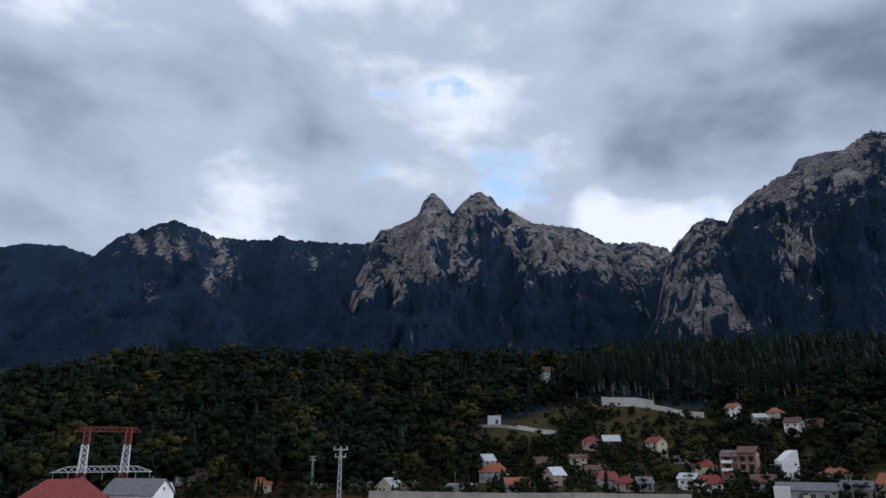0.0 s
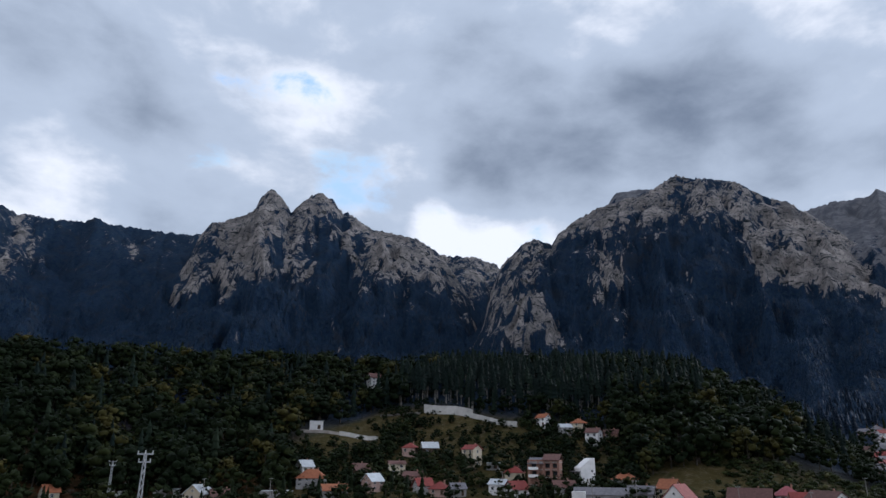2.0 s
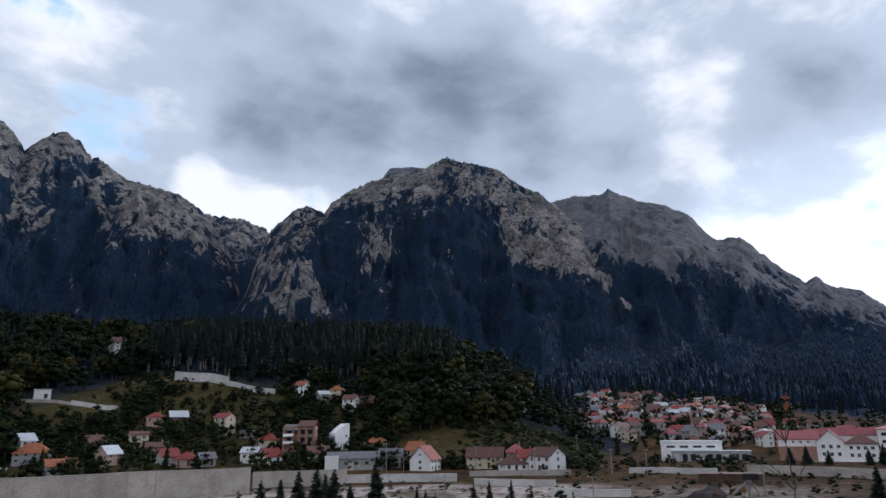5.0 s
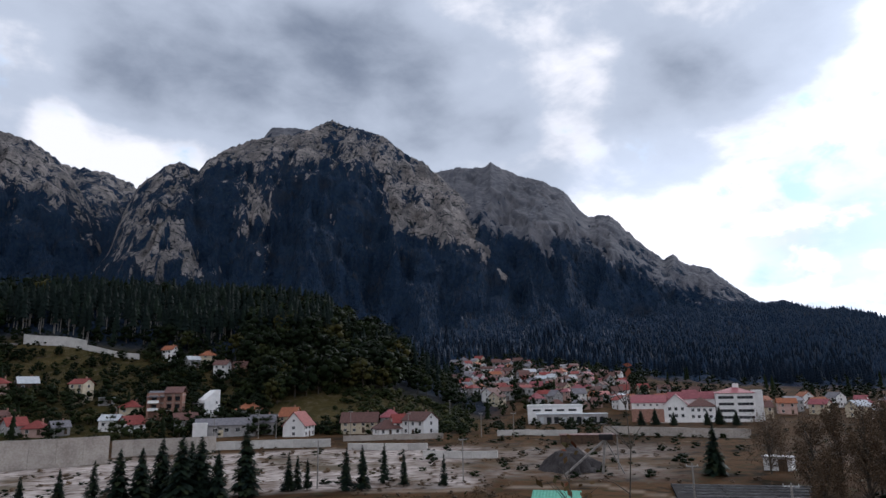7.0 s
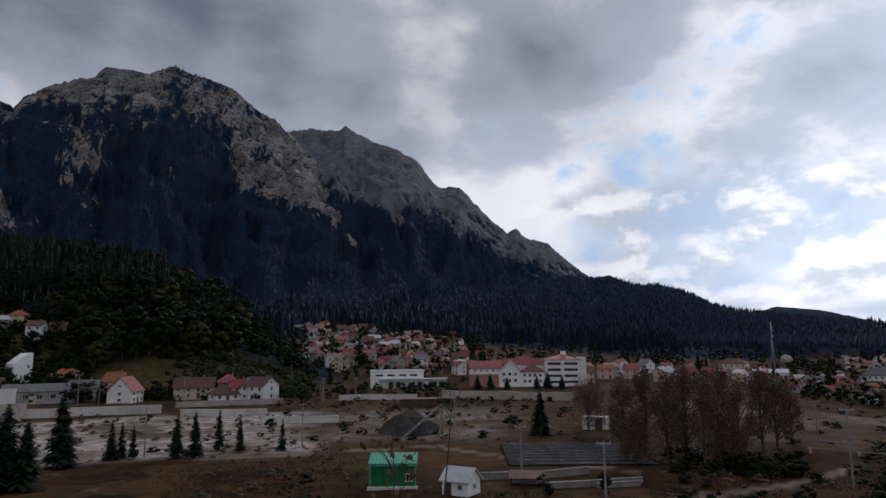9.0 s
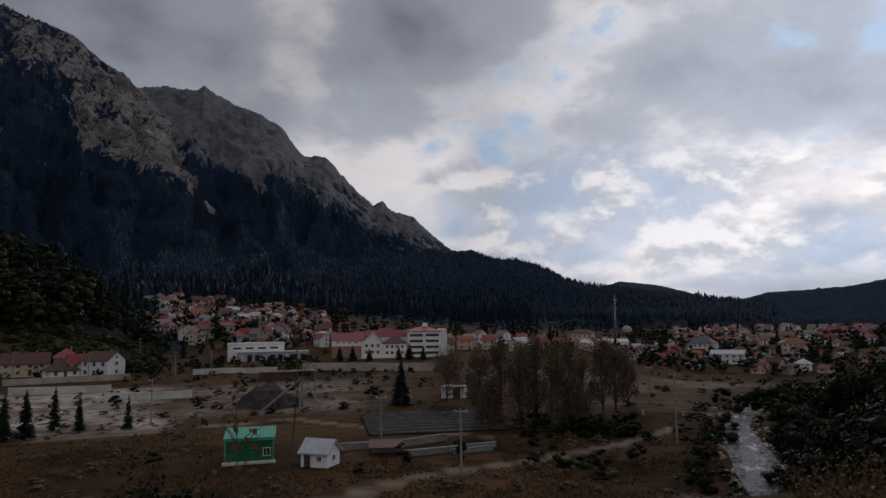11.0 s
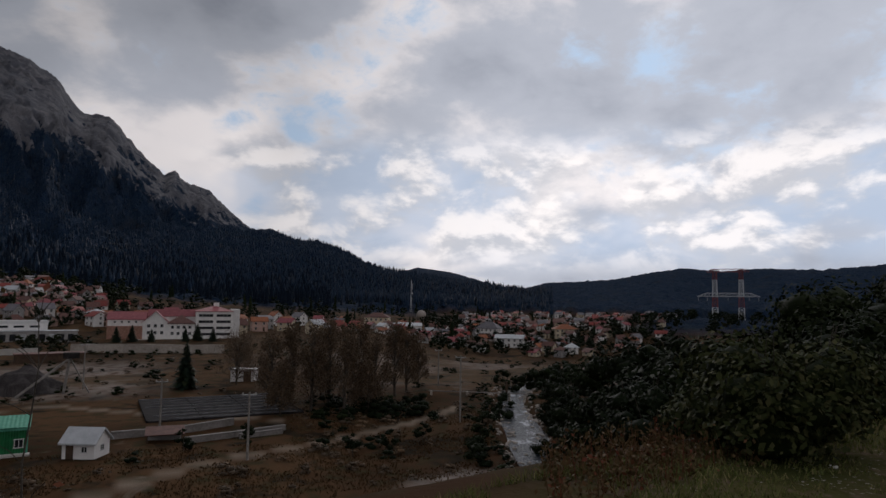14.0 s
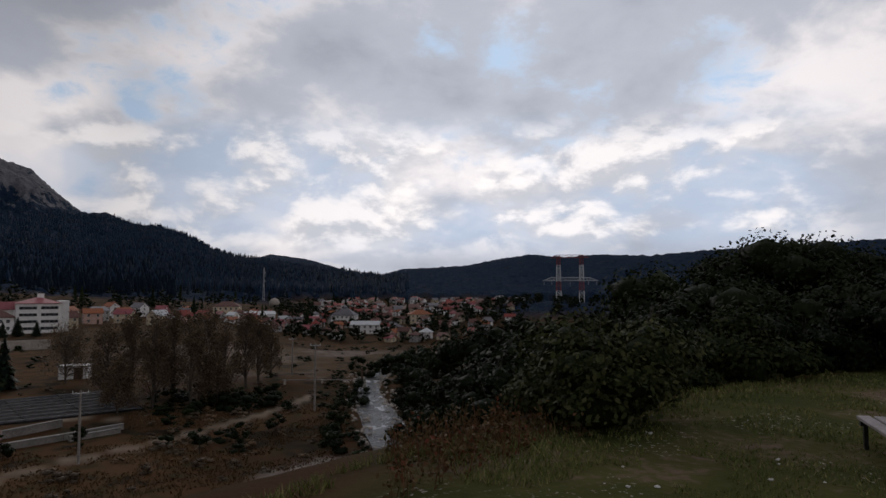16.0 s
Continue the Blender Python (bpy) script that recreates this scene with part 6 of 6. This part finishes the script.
def broad_tree(b, r, h, wide, leaf, name, label, category, group="", count=1500, size=0.22, lobes=14, stem_show=0.15, tint=(0.0, 0.7), airy=False, slim=False, lift=0.0, inner=0.78):
    """A tree with trunk, limbs and a crown of leaves."""
    at = place(b, r)
    at.z += lift
    ob = thing(name, at, rnd.uniform(0, 360), label, category, group)
    g = np.random.default_rng(int(b * 131 + r * 17))
    ls, limbs = [], Heap()
    tv, tq = tube([(0, 0, -0.5), (g.normal(0, 0.02) * h, g.normal(0, 0.02) * h, h * 0.35), (g.normal(0, 0.03) * h, g.normal(0, 0.03) * h, h * 0.85)], [0.018 * h, 0.013 * h, 0.004 * h], 7)
    limbs.add(tv, quads=tq)
    for i in range(lobes):
        z = h * g.uniform(stem_show + 0.12, 0.88)
        f = (z / h - stem_show) / (1 - stem_show)
        reach = wide * (0.5 * (1 - f) ** 0.6 + 0.1 if slim else 0.5 * math.sin(math.pi * min(1, f * 0.85 + 0.12)) ** 0.6) * g.uniform(0.45, 0.8)
        a = g.uniform(0, 6.28)
        c = np.array([math.cos(a) * reach, math.sin(a) * reach, z])
        ls.append((*c, wide * g.uniform(0.14, 0.24) * (0.75 if slim else 1)))
        lv, lq = tube([(0, 0, max(h * 0.12, z - reach * 0.9 - h * 0.08)), c * [0.55, 0.55, 1] - [0, 0, reach * 0.3], c], [0.006 * h, 0.004 * h, 0.0015 * h], 4)
        limbs.add(lv, quads=lq)
    ls.append((0, 0, h * 0.9, wide * 0.13))
    part("trunk", limbs.mesh("trunk", [BARK]), None, ob)
    if airy:  # thin see-through crown: leaves all through the lobes, fine twigs
        hp = Heap()
        L = np.array(ls)
        pick = g.integers(0, len(L), count)
        pos = L[pick, :3] + g.normal(0, 0.5, (count, 3)) * L[pick, 3:4] * [1, 1, 1.5]
        v, q = leaf_quads(pos, g.normal(0, 1, (count, 3)), size, g)
        hp.add(v, quads=q, tint=np.repeat(g.uniform(*tint, count), 4))
        for k in range(90):
            c = L[g.integers(0, len(L))]
            p0 = c[:3] + g.normal(0, 0.3, 3) * c[3]
            p1 = p0 + np.array([g.normal(0, 0.5), g.normal(0, 0.5), g.uniform(0.4, 1.2)]) * c[3]
            tv, tq = tube([p0, p1], [0.018, 0.006], 3)
            hp.add(tv, quads=tq, slot=1)
        part("crown", hp.mesh("crown", [leaf, BARK]), None, ob)
    else:
        hp = crown(ls, count, size, g, inner)
        hp.tint = [np.full(len(t), g.uniform(*tint)) for t in hp.tint]
        part("crown", hp.mesh("crown", [leaf]), None, ob)
    return ob


# brown thinning poplars and the spreading tree on the flats
for tb, tr_, th, tw_ in ((70.6, 142, 11, 11), (73.4, 112, 13, 6.5), (75.0, 116, 14, 6), (76.6, 106, 14.5, 6.5), (78.0, 112, 15.5, 6), (79.4, 104, 14, 6), (80.6, 114, 15, 6),
                         (82.0, 112, 13.5, 6), (83.6, 124, 14.5, 5.5), (84.6, 128, 13, 5), (77.4, 122, 13, 6), (85.6, 136, 11, 5), (74.2, 103, 8, 5), (81.4, 106, 8, 6)):
    broad_tree(tb, tr_, th, tw_, BROWN_LEAF, "poplar_tree", "thinning brown-leaved poplar on the flats", "poplar tree", "brown poplars", 7000, 0.115, 40, 0.10, (0.0, 0.9), True, True)

wood("flat_shrubs", "low dark shrubs and scrub over the valley floor",
     [(SHRUB, 120, 70, 100, 95, 300, 0.6, 1.7, 1.8, 0.0, 0.8), (SHRUB, 150, 8, 62, 120, 236, 0.4, 1.4, 1.9, 0.0, 0.95), (SHRUB, 26, 73, 86, 97, 116, 1.2, 3.2, 1.3, 0.0, 0.5), (SHRUB, 60, 44, 70, 126, 232, 0.8, 2.2, 1.6, 0.0, 0.8), (SHRUB, 40, 75, 87, 98, 118, 0.8, 1.7, 1.7, 0.0, 0.7),
      (SHRUB, 26, 45, 84, 70, 95, 0.7, 1.6, 1.8, 0, 0.5)],
     keep=lambda b, r: (np.abs(river_offset(r * np.sin(np.radians(b)), r * np.cos(np.radians(b)))) > 5) & ~((b > 50) & (b < 76) & (r > 78) & (r < 126)))
for sb, sr in ((66.8, 82), (80.2, 77), (71.6, 84), (86.0, 84), (83.4, 80)):
    broad_tree(sb, sr, 2.6, 2.4, FOLIAGE, "shrub", "dense dark rounded shrub in the dry grass", "shrub", "meadow shrubs", 500, 0.12, 8, 0.0, (0, 0.2))

wood("dry_scrub", "withered brown scrub over the rough valley floor",
     [(SHRUB, 330, 38, 92, 62, 132, 0.35, 1.3, 1.7, 0.0, 1.0), (SHRUB, 220, 12, 66, 126, 232, 0.4, 1.4, 1.8, 0.0, 1.0)], (BROWN_LEAF, BARK),
     keep=lambda b, r: (np.abs(river_offset(r * np.sin(np.radians(b)), r * np.cos(np.radians(b)))) > 5) & ~((b > 51) & (b < 76) & (r > 76) & (r < 127))
     & (track_mask(r * np.sin(np.radians(b)), r * np.cos(np.radians(b))) < 0.1))
wood("river_scrub", "dense low willow scrub along both river banks",
     [(SHRUB, 360, 90, 101, 55, 150, 0.5, 1.4, 1.6, 0.0, 0.8)],
     keep=lambda b, r: (np.abs(np.abs(river_offset(r * np.sin(np.radians(b)), r * np.cos(np.radians(b)))) - 5.6) < 2.0))


# ---- the wooded bank and the terrace ----
def to_crown(b, r, el):
    """Height of a tree at that place whose top stands at an elevation from the eye."""
    return EYE + r * math.tan(radians(el)) - place(b, r).z


for tb, tr_, te, tw_ in ((97.3, 92, -5.4, 5), (98.6, 84, -4.7, 6), (97.8, 70, -6.2, 5), (99.8, 70, -3.9, 6), (98.8, 57, -6.0, 5), (99.8, 50, -4.8, 5), (100.8, 45, -3.7, 5.5), (101.6, 39, -3.1, 5),
                         (102.6, 34, -2.4, 5), (104.6, 30, -1.7, 5.5), (106.9, 27, -1.2, 5), (110.0, 26, -2.6, 5), (112.6, 24, -1.4, 5), (105.5, 22, -5.5, 4), (109.0, 19, -5.0, 4), (101.0, 28, -8.0, 4)):
    broad_tree(tb, tr_, to_crown(tb, tr_, te - 0.9), tw_, FOLIAGE, "bank_tree", "dense dark green tree on the river bank", "tree", "river bank trees", 4000, 0.11, 16, 0.02, (0.0, 0.25))
for tb, tr_, te, tw_ in ((114.6, 24, 0.7, 4.5), (117.8, 23, 2.1, 5), (121.6, 24, 2.9, 5), (123.7, 26, 4.2, 4.5), (127.4, 25, 4.9, 5.5), (129.7, 27, 4.4, 4.5), (132.2, 30, 2.6, 6), (135.4, 24, 2.8, 6),
                         (138.5, 26, 4.0, 6), (119.5, 18, 0.2, 4), (124.5, 20, 1.0, 5), (129.5, 21, 1.2, 5), (133.5, 21, 0.6, 5), (137.0, 19, 1.2, 5)):
    broad_tree(tb, tr_, to_crown(tb, tr_, te - 1.2), tw_, FOLIAGE, "hedge_tree", "dark bushy tree at the edge of the terrace", "tree", "terrace edge trees", 6000, 0.075, 18, 0.0, (0.05, 0.5))
spruce(138.0, 20.0, 7.0, 1.1, "ragged spruce at the edge of the grass terrace", 5)


def bush(b, r, w, h, label, count, size, tint, leaf=FOLIAGE, lobes=16):
    ob = thing("bush", place(b, r), rnd.uniform(0, 360), label, "bush", "terrace bushes")
    g = np.random.default_rng(int(b * 77 + r * 13))
    ls = []
    for i in range(lobes):
        a, q = g.uniform(0, 6.28), math.sqrt(g.uniform(0, 1))
        z = h * (0.13 + 0.63 * g.uniform(0, 1) * (1 - q * q * 0.65))
        ls.append((math.cos(a) * q * w * 0.36, math.sin(a) * q * w * 0.36, z, g.uniform(0.16, 0.26) * min(w, h * 1.6)))
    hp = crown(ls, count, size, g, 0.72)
    # hearts take the darkest tint: shade between the leaves put into colour
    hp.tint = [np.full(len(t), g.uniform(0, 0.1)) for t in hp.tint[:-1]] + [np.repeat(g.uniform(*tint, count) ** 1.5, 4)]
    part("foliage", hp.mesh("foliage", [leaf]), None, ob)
    st = Heap()
    for i in range(26):  # stems that show at the foot and shoots that stand out on top
        l = ls[g.integers(0, len(ls))]
        p0 = np.array([l[0] * 0.4, l[1] * 0.4, -0.1])
        p2 = np.array(l[:3]) + np.array([g.normal(0, 0.1), g.normal(0, 0.1), l[3] * 1.15])
        tv, tq = tube([p0, (p0 + p2) / 2 + [g.normal(0, 0.06), g.normal(0, 0.06), 0], p2], [0.016, 0.010, 0.003], 4)
        st.add(tv, quads=tq)
    part("stem", st.mesh("stem", [BARK]), None, ob)


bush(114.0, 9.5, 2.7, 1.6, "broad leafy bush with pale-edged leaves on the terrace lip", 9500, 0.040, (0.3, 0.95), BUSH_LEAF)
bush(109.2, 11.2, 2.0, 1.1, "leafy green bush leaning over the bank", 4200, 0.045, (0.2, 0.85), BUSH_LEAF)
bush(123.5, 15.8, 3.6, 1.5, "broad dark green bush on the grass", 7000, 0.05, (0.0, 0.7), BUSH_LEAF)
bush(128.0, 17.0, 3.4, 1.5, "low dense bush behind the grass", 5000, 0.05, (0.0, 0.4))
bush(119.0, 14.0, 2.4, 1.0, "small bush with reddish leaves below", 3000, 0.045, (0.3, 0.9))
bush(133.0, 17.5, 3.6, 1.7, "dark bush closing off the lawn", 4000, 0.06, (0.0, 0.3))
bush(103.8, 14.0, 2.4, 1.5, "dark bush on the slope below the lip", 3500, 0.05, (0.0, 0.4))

SLOPE_SHRUBS = ((46, 19, 2.6), (49.5, 22, 2.6), (52.5, 17, 2.4), (55.5, 20, 2.2), (43, 24, 2.8), (48, 14, 2.0), (58.5, 22, 1.8), (63, 24, 1.8), (84.5, 30, 2.6), (86.5, 34, 2.2), (88.8, 40, 2.2), (90.2, 44, 1.8),
                (90.6, 52, 1.6), (88.6, 52, 1.8), (79, 30, 1.6), (73, 27, 1.4), (93.5, 26, 1.8), (95.5, 32, 2.2), (97.0, 40, 2.6), (51, 26, 2.4))
for sb, sr, sh in SLOPE_SHRUBS:
    broad_tree(sb, sr, sh, sh * 1.3, BROWN_LEAF if int(sb) % 3 else FOLIAGE, "shrub", "tangled brownish shrub on the slope of the bank", "shrub", "bank shrubs", 1500, 0.06, 12, 0.0, (0.0, 0.5), True)
for sb, sr, sh in ((91.0, 64, 1.6), (91.2, 72, 1.6), (90.6, 80, 2.0), (90.9, 88, 1.8), (91.4, 97, 2.2), (92.6, 108, 3.0), (93.0, 118, 3.0), (90.4, 76, 1.8), (97.4, 100, 3.5), (97.6, 112, 4), (97.0, 124, 4), (96.8, 140, 4.5),
                   (96.4, 84, 2.2), (97.4, 62, 3), (93.6, 142, 3.6), (94.6, 146, 4), (95.6, 144, 4), (96.4, 142, 4), (92.6, 146, 3), (98.0, 150, 5), (99.0, 130, 5), (99.5, 110, 5)):
    broad_tree(sb, sr, sh * (0.7 if sb < 92 else 1.0), sh * 1.5, FOLIAGE, "shrub", "dark willow shrub beside the river", "shrub", "riverside shrubs", 600, 0.14, 9, 0.0, (0.0, 0.25))


def weeds():
    """Tall dry weeds along the lip of the terrace."""
    g = np.random.default_rng(5)
    hp = Heap()
    n = 460
    b, r = g.uniform(96, 113, n), g.uniform(4.8, 10.5, n)
    x, y = r * np.sin(np.radians(b)), r * np.cos(np.radians(b))
    d = edge_distance(x, y)
    ok = (d > -0.3) & (d < 1.9)
    x, y = x[ok], y[ok]
    z, _ = terrain(x, y)
    for i in range(len(x)):
        hh = g.uniform(0.12, 0.42)
        lean = g.normal(0, 0.12, 2)
        p0, p2 = np.array([x[i], y[i], z[i] - 0.05]), np.array([x[i] + lean[0] * hh * 2, y[i] + lean[1] * hh * 2, z[i] + hh])
        tv, tq = tube([p0, (p0 + p2) / 2, p2], [0.006, 0.005, 0.002], 3)
        hp.add(tv, quads=tq, tint=g.uniform(0.3, 0.9))
        m = g.integers(6, 22)
        f = g.uniform(0.2, 1.0, m)[:, None]
        pos = p0 + (p2 - p0) * f + g.normal(0, 0.05, (m, 3))
        v, q = leaf_quads(pos, g.normal(0, 1, (m, 3)), 0.026, g)
        hp.add(v, quads=q, tint=np.repeat(g.uniform(0.1, 1.0, m), 4) * g.uniform(0.5, 1))
    tagged(new("weeds", hp.mesh("weeds", [WEED_LEAF])), "tall withered weeds along the terrace lip", "weeds", kind="stuff")


weeds()
GRASS = leafage("grass_blades", (0.090, 0.115, 0.032), (0.15, 0.155, 0.052), (0.24, 0.20, 0.095))


def grass():
    g = np.random.default_rng(6)
    n = 60000
    b = g.uniform(84, 142, n)
    r = 3.0 + 16 * g.uniform(0, 1, n) ** 1.5
    x, y = r * np.sin(np.radians(b)), r * np.cos(np.radians(b))
    worn = fbm(x / 1.3, y / 1.3, 3, 44) + 0.15 * (r < 7)
    ok = (edge_distance(x, y) < 1.2) & (worn < 0.22)
    x, y, r = x[ok], y[ok], r[ok]
    z, _ = terrain(x, y)
    n = len(x)
    a = g.uniform(0, 6.28, n)
    h = g.uniform(0.018, 0.05, n) * (1 + 0.6 * (fbm(x / 3, y / 3, 2, 61) > 0.15)) + 0.02 * np.clip(edge_distance(x, y) + 1.2, 0, 2)
    w = 0.004 + 0.0006 * r
    dx, dy = np.cos(a) * w, np.sin(a) * w
    lean = g.normal(0, 0.5, (n, 2)) * h[:, None]
    v = np.stack([np.stack([x - dx, y - dy, z - 0.01], 1), np.stack([x + dx, y + dy, z - 0.01], 1), np.stack([x + lean[:, 0], y + lean[:, 1], z + h], 1)], 1).reshape(-1, 3)
    hp = Heap()
    hp.add(v, tris=np.arange(3 * n).reshape(n, 3), tint=np.repeat(g.uniform(0, 1, n) ** 1.5, 3))
    tagged(new("grass", hp.mesh("grass", [GRASS])), "short trodden grass of the terrace", "grass", kind="stuff")


grass()


def sapling(b, r, h, lean, leaves, label):
    """A thin young stem with side twigs and a few leaves."""
    ob = thing("sapling", place(b, r), -b, label, "sapling", "saplings on the lip")
    g = np.random.default_rng(int(b * 10))
    pts = [np.array([lean * (f ** 1.5) * h + g.normal(0, 0.012), g.normal(0, 0.012), f * h - 0.05]) for f in np.linspace(0, 1, 8)]
    hp = Heap()
    tv, tq = tube(pts, list(np.linspace(0.009, 0.002, 8)), 5)
    hp.add(tv, quads=tq)
    tips = []
    for i in range(9):
        k = int(g.integers(2, 7))
        e = pts[k] + np.array([g.choice((-1, 1)) * g.uniform(0.06, 0.22), g.normal(0, 0.08), g.uniform(0.08, 0.26)])
        tv, tq = tube([pts[k], (pts[k] + e) / 2 + [0, 0, 0.02], e], [0.004, 0.003, 0.0015], 4)
        part("twig", mesh_of("twig", tv, [tq], [BARK]), None, ob)
        tips.append(e)
    part("stem", hp.mesh("stem", [BARK]), None, ob)
    tips.append(pts[-1])
    for i in range(leaves):
        p = tips[int(g.integers(0, len(tips)))] if i % 3 else pts[-1]
        pos = p[None, :] + g.normal(0, 0.05, (1, 3))
        v, q = leaf_quads(pos, np.array([[0, -1.0, 0.4]]), 0.036, g)
        part("leaf", mesh_of("leaf", v, [q], [WEED_LEAF], {"tint": np.full(len(v), g.uniform(0, 0.9))}), None, ob)


sapling(58.6, 5.4, 2.05, 0.03, 5, "thin leafless young stem on the terrace lip")
sapling(54.8, 5.6, 1.45, -0.02, 26, "young stem with a few green and red leaves")
sapling(57.0, 6.2, 1.2, -0.25, 6, "leaning bare twig on the terrace lip")
sapling(50.5, 6.0, 1.0, 0.1, 12, "short stem with withered leaves on the lip")

BENCH_WOOD = surface("bench_wood", (0.13, 0.11, 0.11), (0.27, 0.24, 0.24), 4.0, 0.55)
IRON = surface("dark_iron", (0.02, 0.02, 0.02), (0.05, 0.045, 0.04), 4.0, 0.6, metal=0.5)


def bench(b, r):
    ob = thing("bench", place(b, r), 152, "weathered slatted wooden bench on metal legs", "bench")
    for i in range(4):
        bm = boxes((0, -0.24 + 0.16 * i, 0.33, 1.6, 0.13, 0.04))
        bmesh.ops.bevel(bm, geom=bm.edges[:], offset=0.008, segments=1, affect="EDGES")
        part("slat", bm, BENCH_WOOD, ob)
    for x in (-0.65, 0.65):
        part("leg_frame", boxes((x, 0, 0.29, 0.05, 0.62, 0.05), (x, -0.26, 0.12, 0.04, 0.04, 0.36), (x, 0.26, 0.12, 0.04, 0.04, 0.36)), IRON, ob)


bench(133.3, 8.1)


for k in range(26):
    sb, sr, ss = rnd.uniform(104, 133), rnd.uniform(4.8, 9.0), rnd.uniform(0.010, 0.026)
    if edge_distance(sr * math.sin(radians(sb)), sr * math.cos(radians(sb))) > -0.6:
        continue
    p = place(sb, sr)
    bm = bmesh.new()
    bmesh.ops.create_icosphere(bm, subdivisions=2, radius=ss)
    for v in bm.verts:
        v.co *= 1 + 0.5 * noise.noise(v.co / ss + Vector((sb, sr, 0)))
        v.co.z *= 0.55
    me = bpy.data.meshes.new("stone")
    bm.to_mesh(me)
    bm.free()
    me.materials.append(CONCRETE_PALE)
    st = new("stone", me)
    st.matrix_basis = Matrix.Translation(p + Vector((0, 0, ss * 0.2)))
    tagged(st, "small pale stone lying in the short grass", "stone", "stones in the grass")


DRY = leafage("dry_grass", (0.066, 0.040, 0.021), (0.105, 0.064, 0.034), (0.15, 0.10, 0.054))


def dry_grass():
    """Tufts of dry grass over the valley floor and the bank."""
    g = np.random.default_rng(9)
    n = 46000
    b, r = g.uniform(36, 96, n), np.sqrt(g.uniform(18 ** 2, 112 ** 2, n))
    x, y = r * np.sin(np.radians(b)), r * np.cos(np.radians(b))
    ok = (np.abs(river_offset(x, y)) > 4.2) & (edge_distance(x, y) > 3) & (fbm(x / 9, y / 9, 3, 15) > -0.18) & (track_mask(x, y) < 0.3)
    ok &= ~((b > 51.5) & (b < 75.0) & (r > 84) & (r < 126)) & (r < 84 + 34 * g.uniform(0, 1, n))
    x, y, r = x[ok], y[ok], r[ok]
    z, _ = terrain(x, y)
    n = len(x)
    hp = Heap()
    for k in range(2):
        a, h = g.uniform(0, 6.28, n), g.uniform(0.08, 0.27, n)
        w = 0.035 + 0.0009 * r
        dx, dy = np.cos(a) * w, np.sin(a) * w
        lean = g.normal(0, 0.35, (n, 2)) * h[:, None]
        v = np.stack([np.stack([x - dx, y - dy, z - 0.05], 1), np.stack([x + dx, y + dy, z - 0.05], 1), np.stack([x + lean[:, 0], y + lean[:, 1], z + h], 1)], 1).reshape(-1, 3)
        hp.add(v, tris=np.arange(3 * n).reshape(n, 3), tint=np.repeat(np.clip(0.45 + 0.7 * fbm(x / 14, y / 14, 2, 18) + g.normal(0, 0.2, n), 0, 1), 3))
    tagged(new("dry_grass", hp.mesh("dry_grass", [DRY])), "brown dry grass tufts of the valley floor", "grass", kind="stuff")


dry_grass()
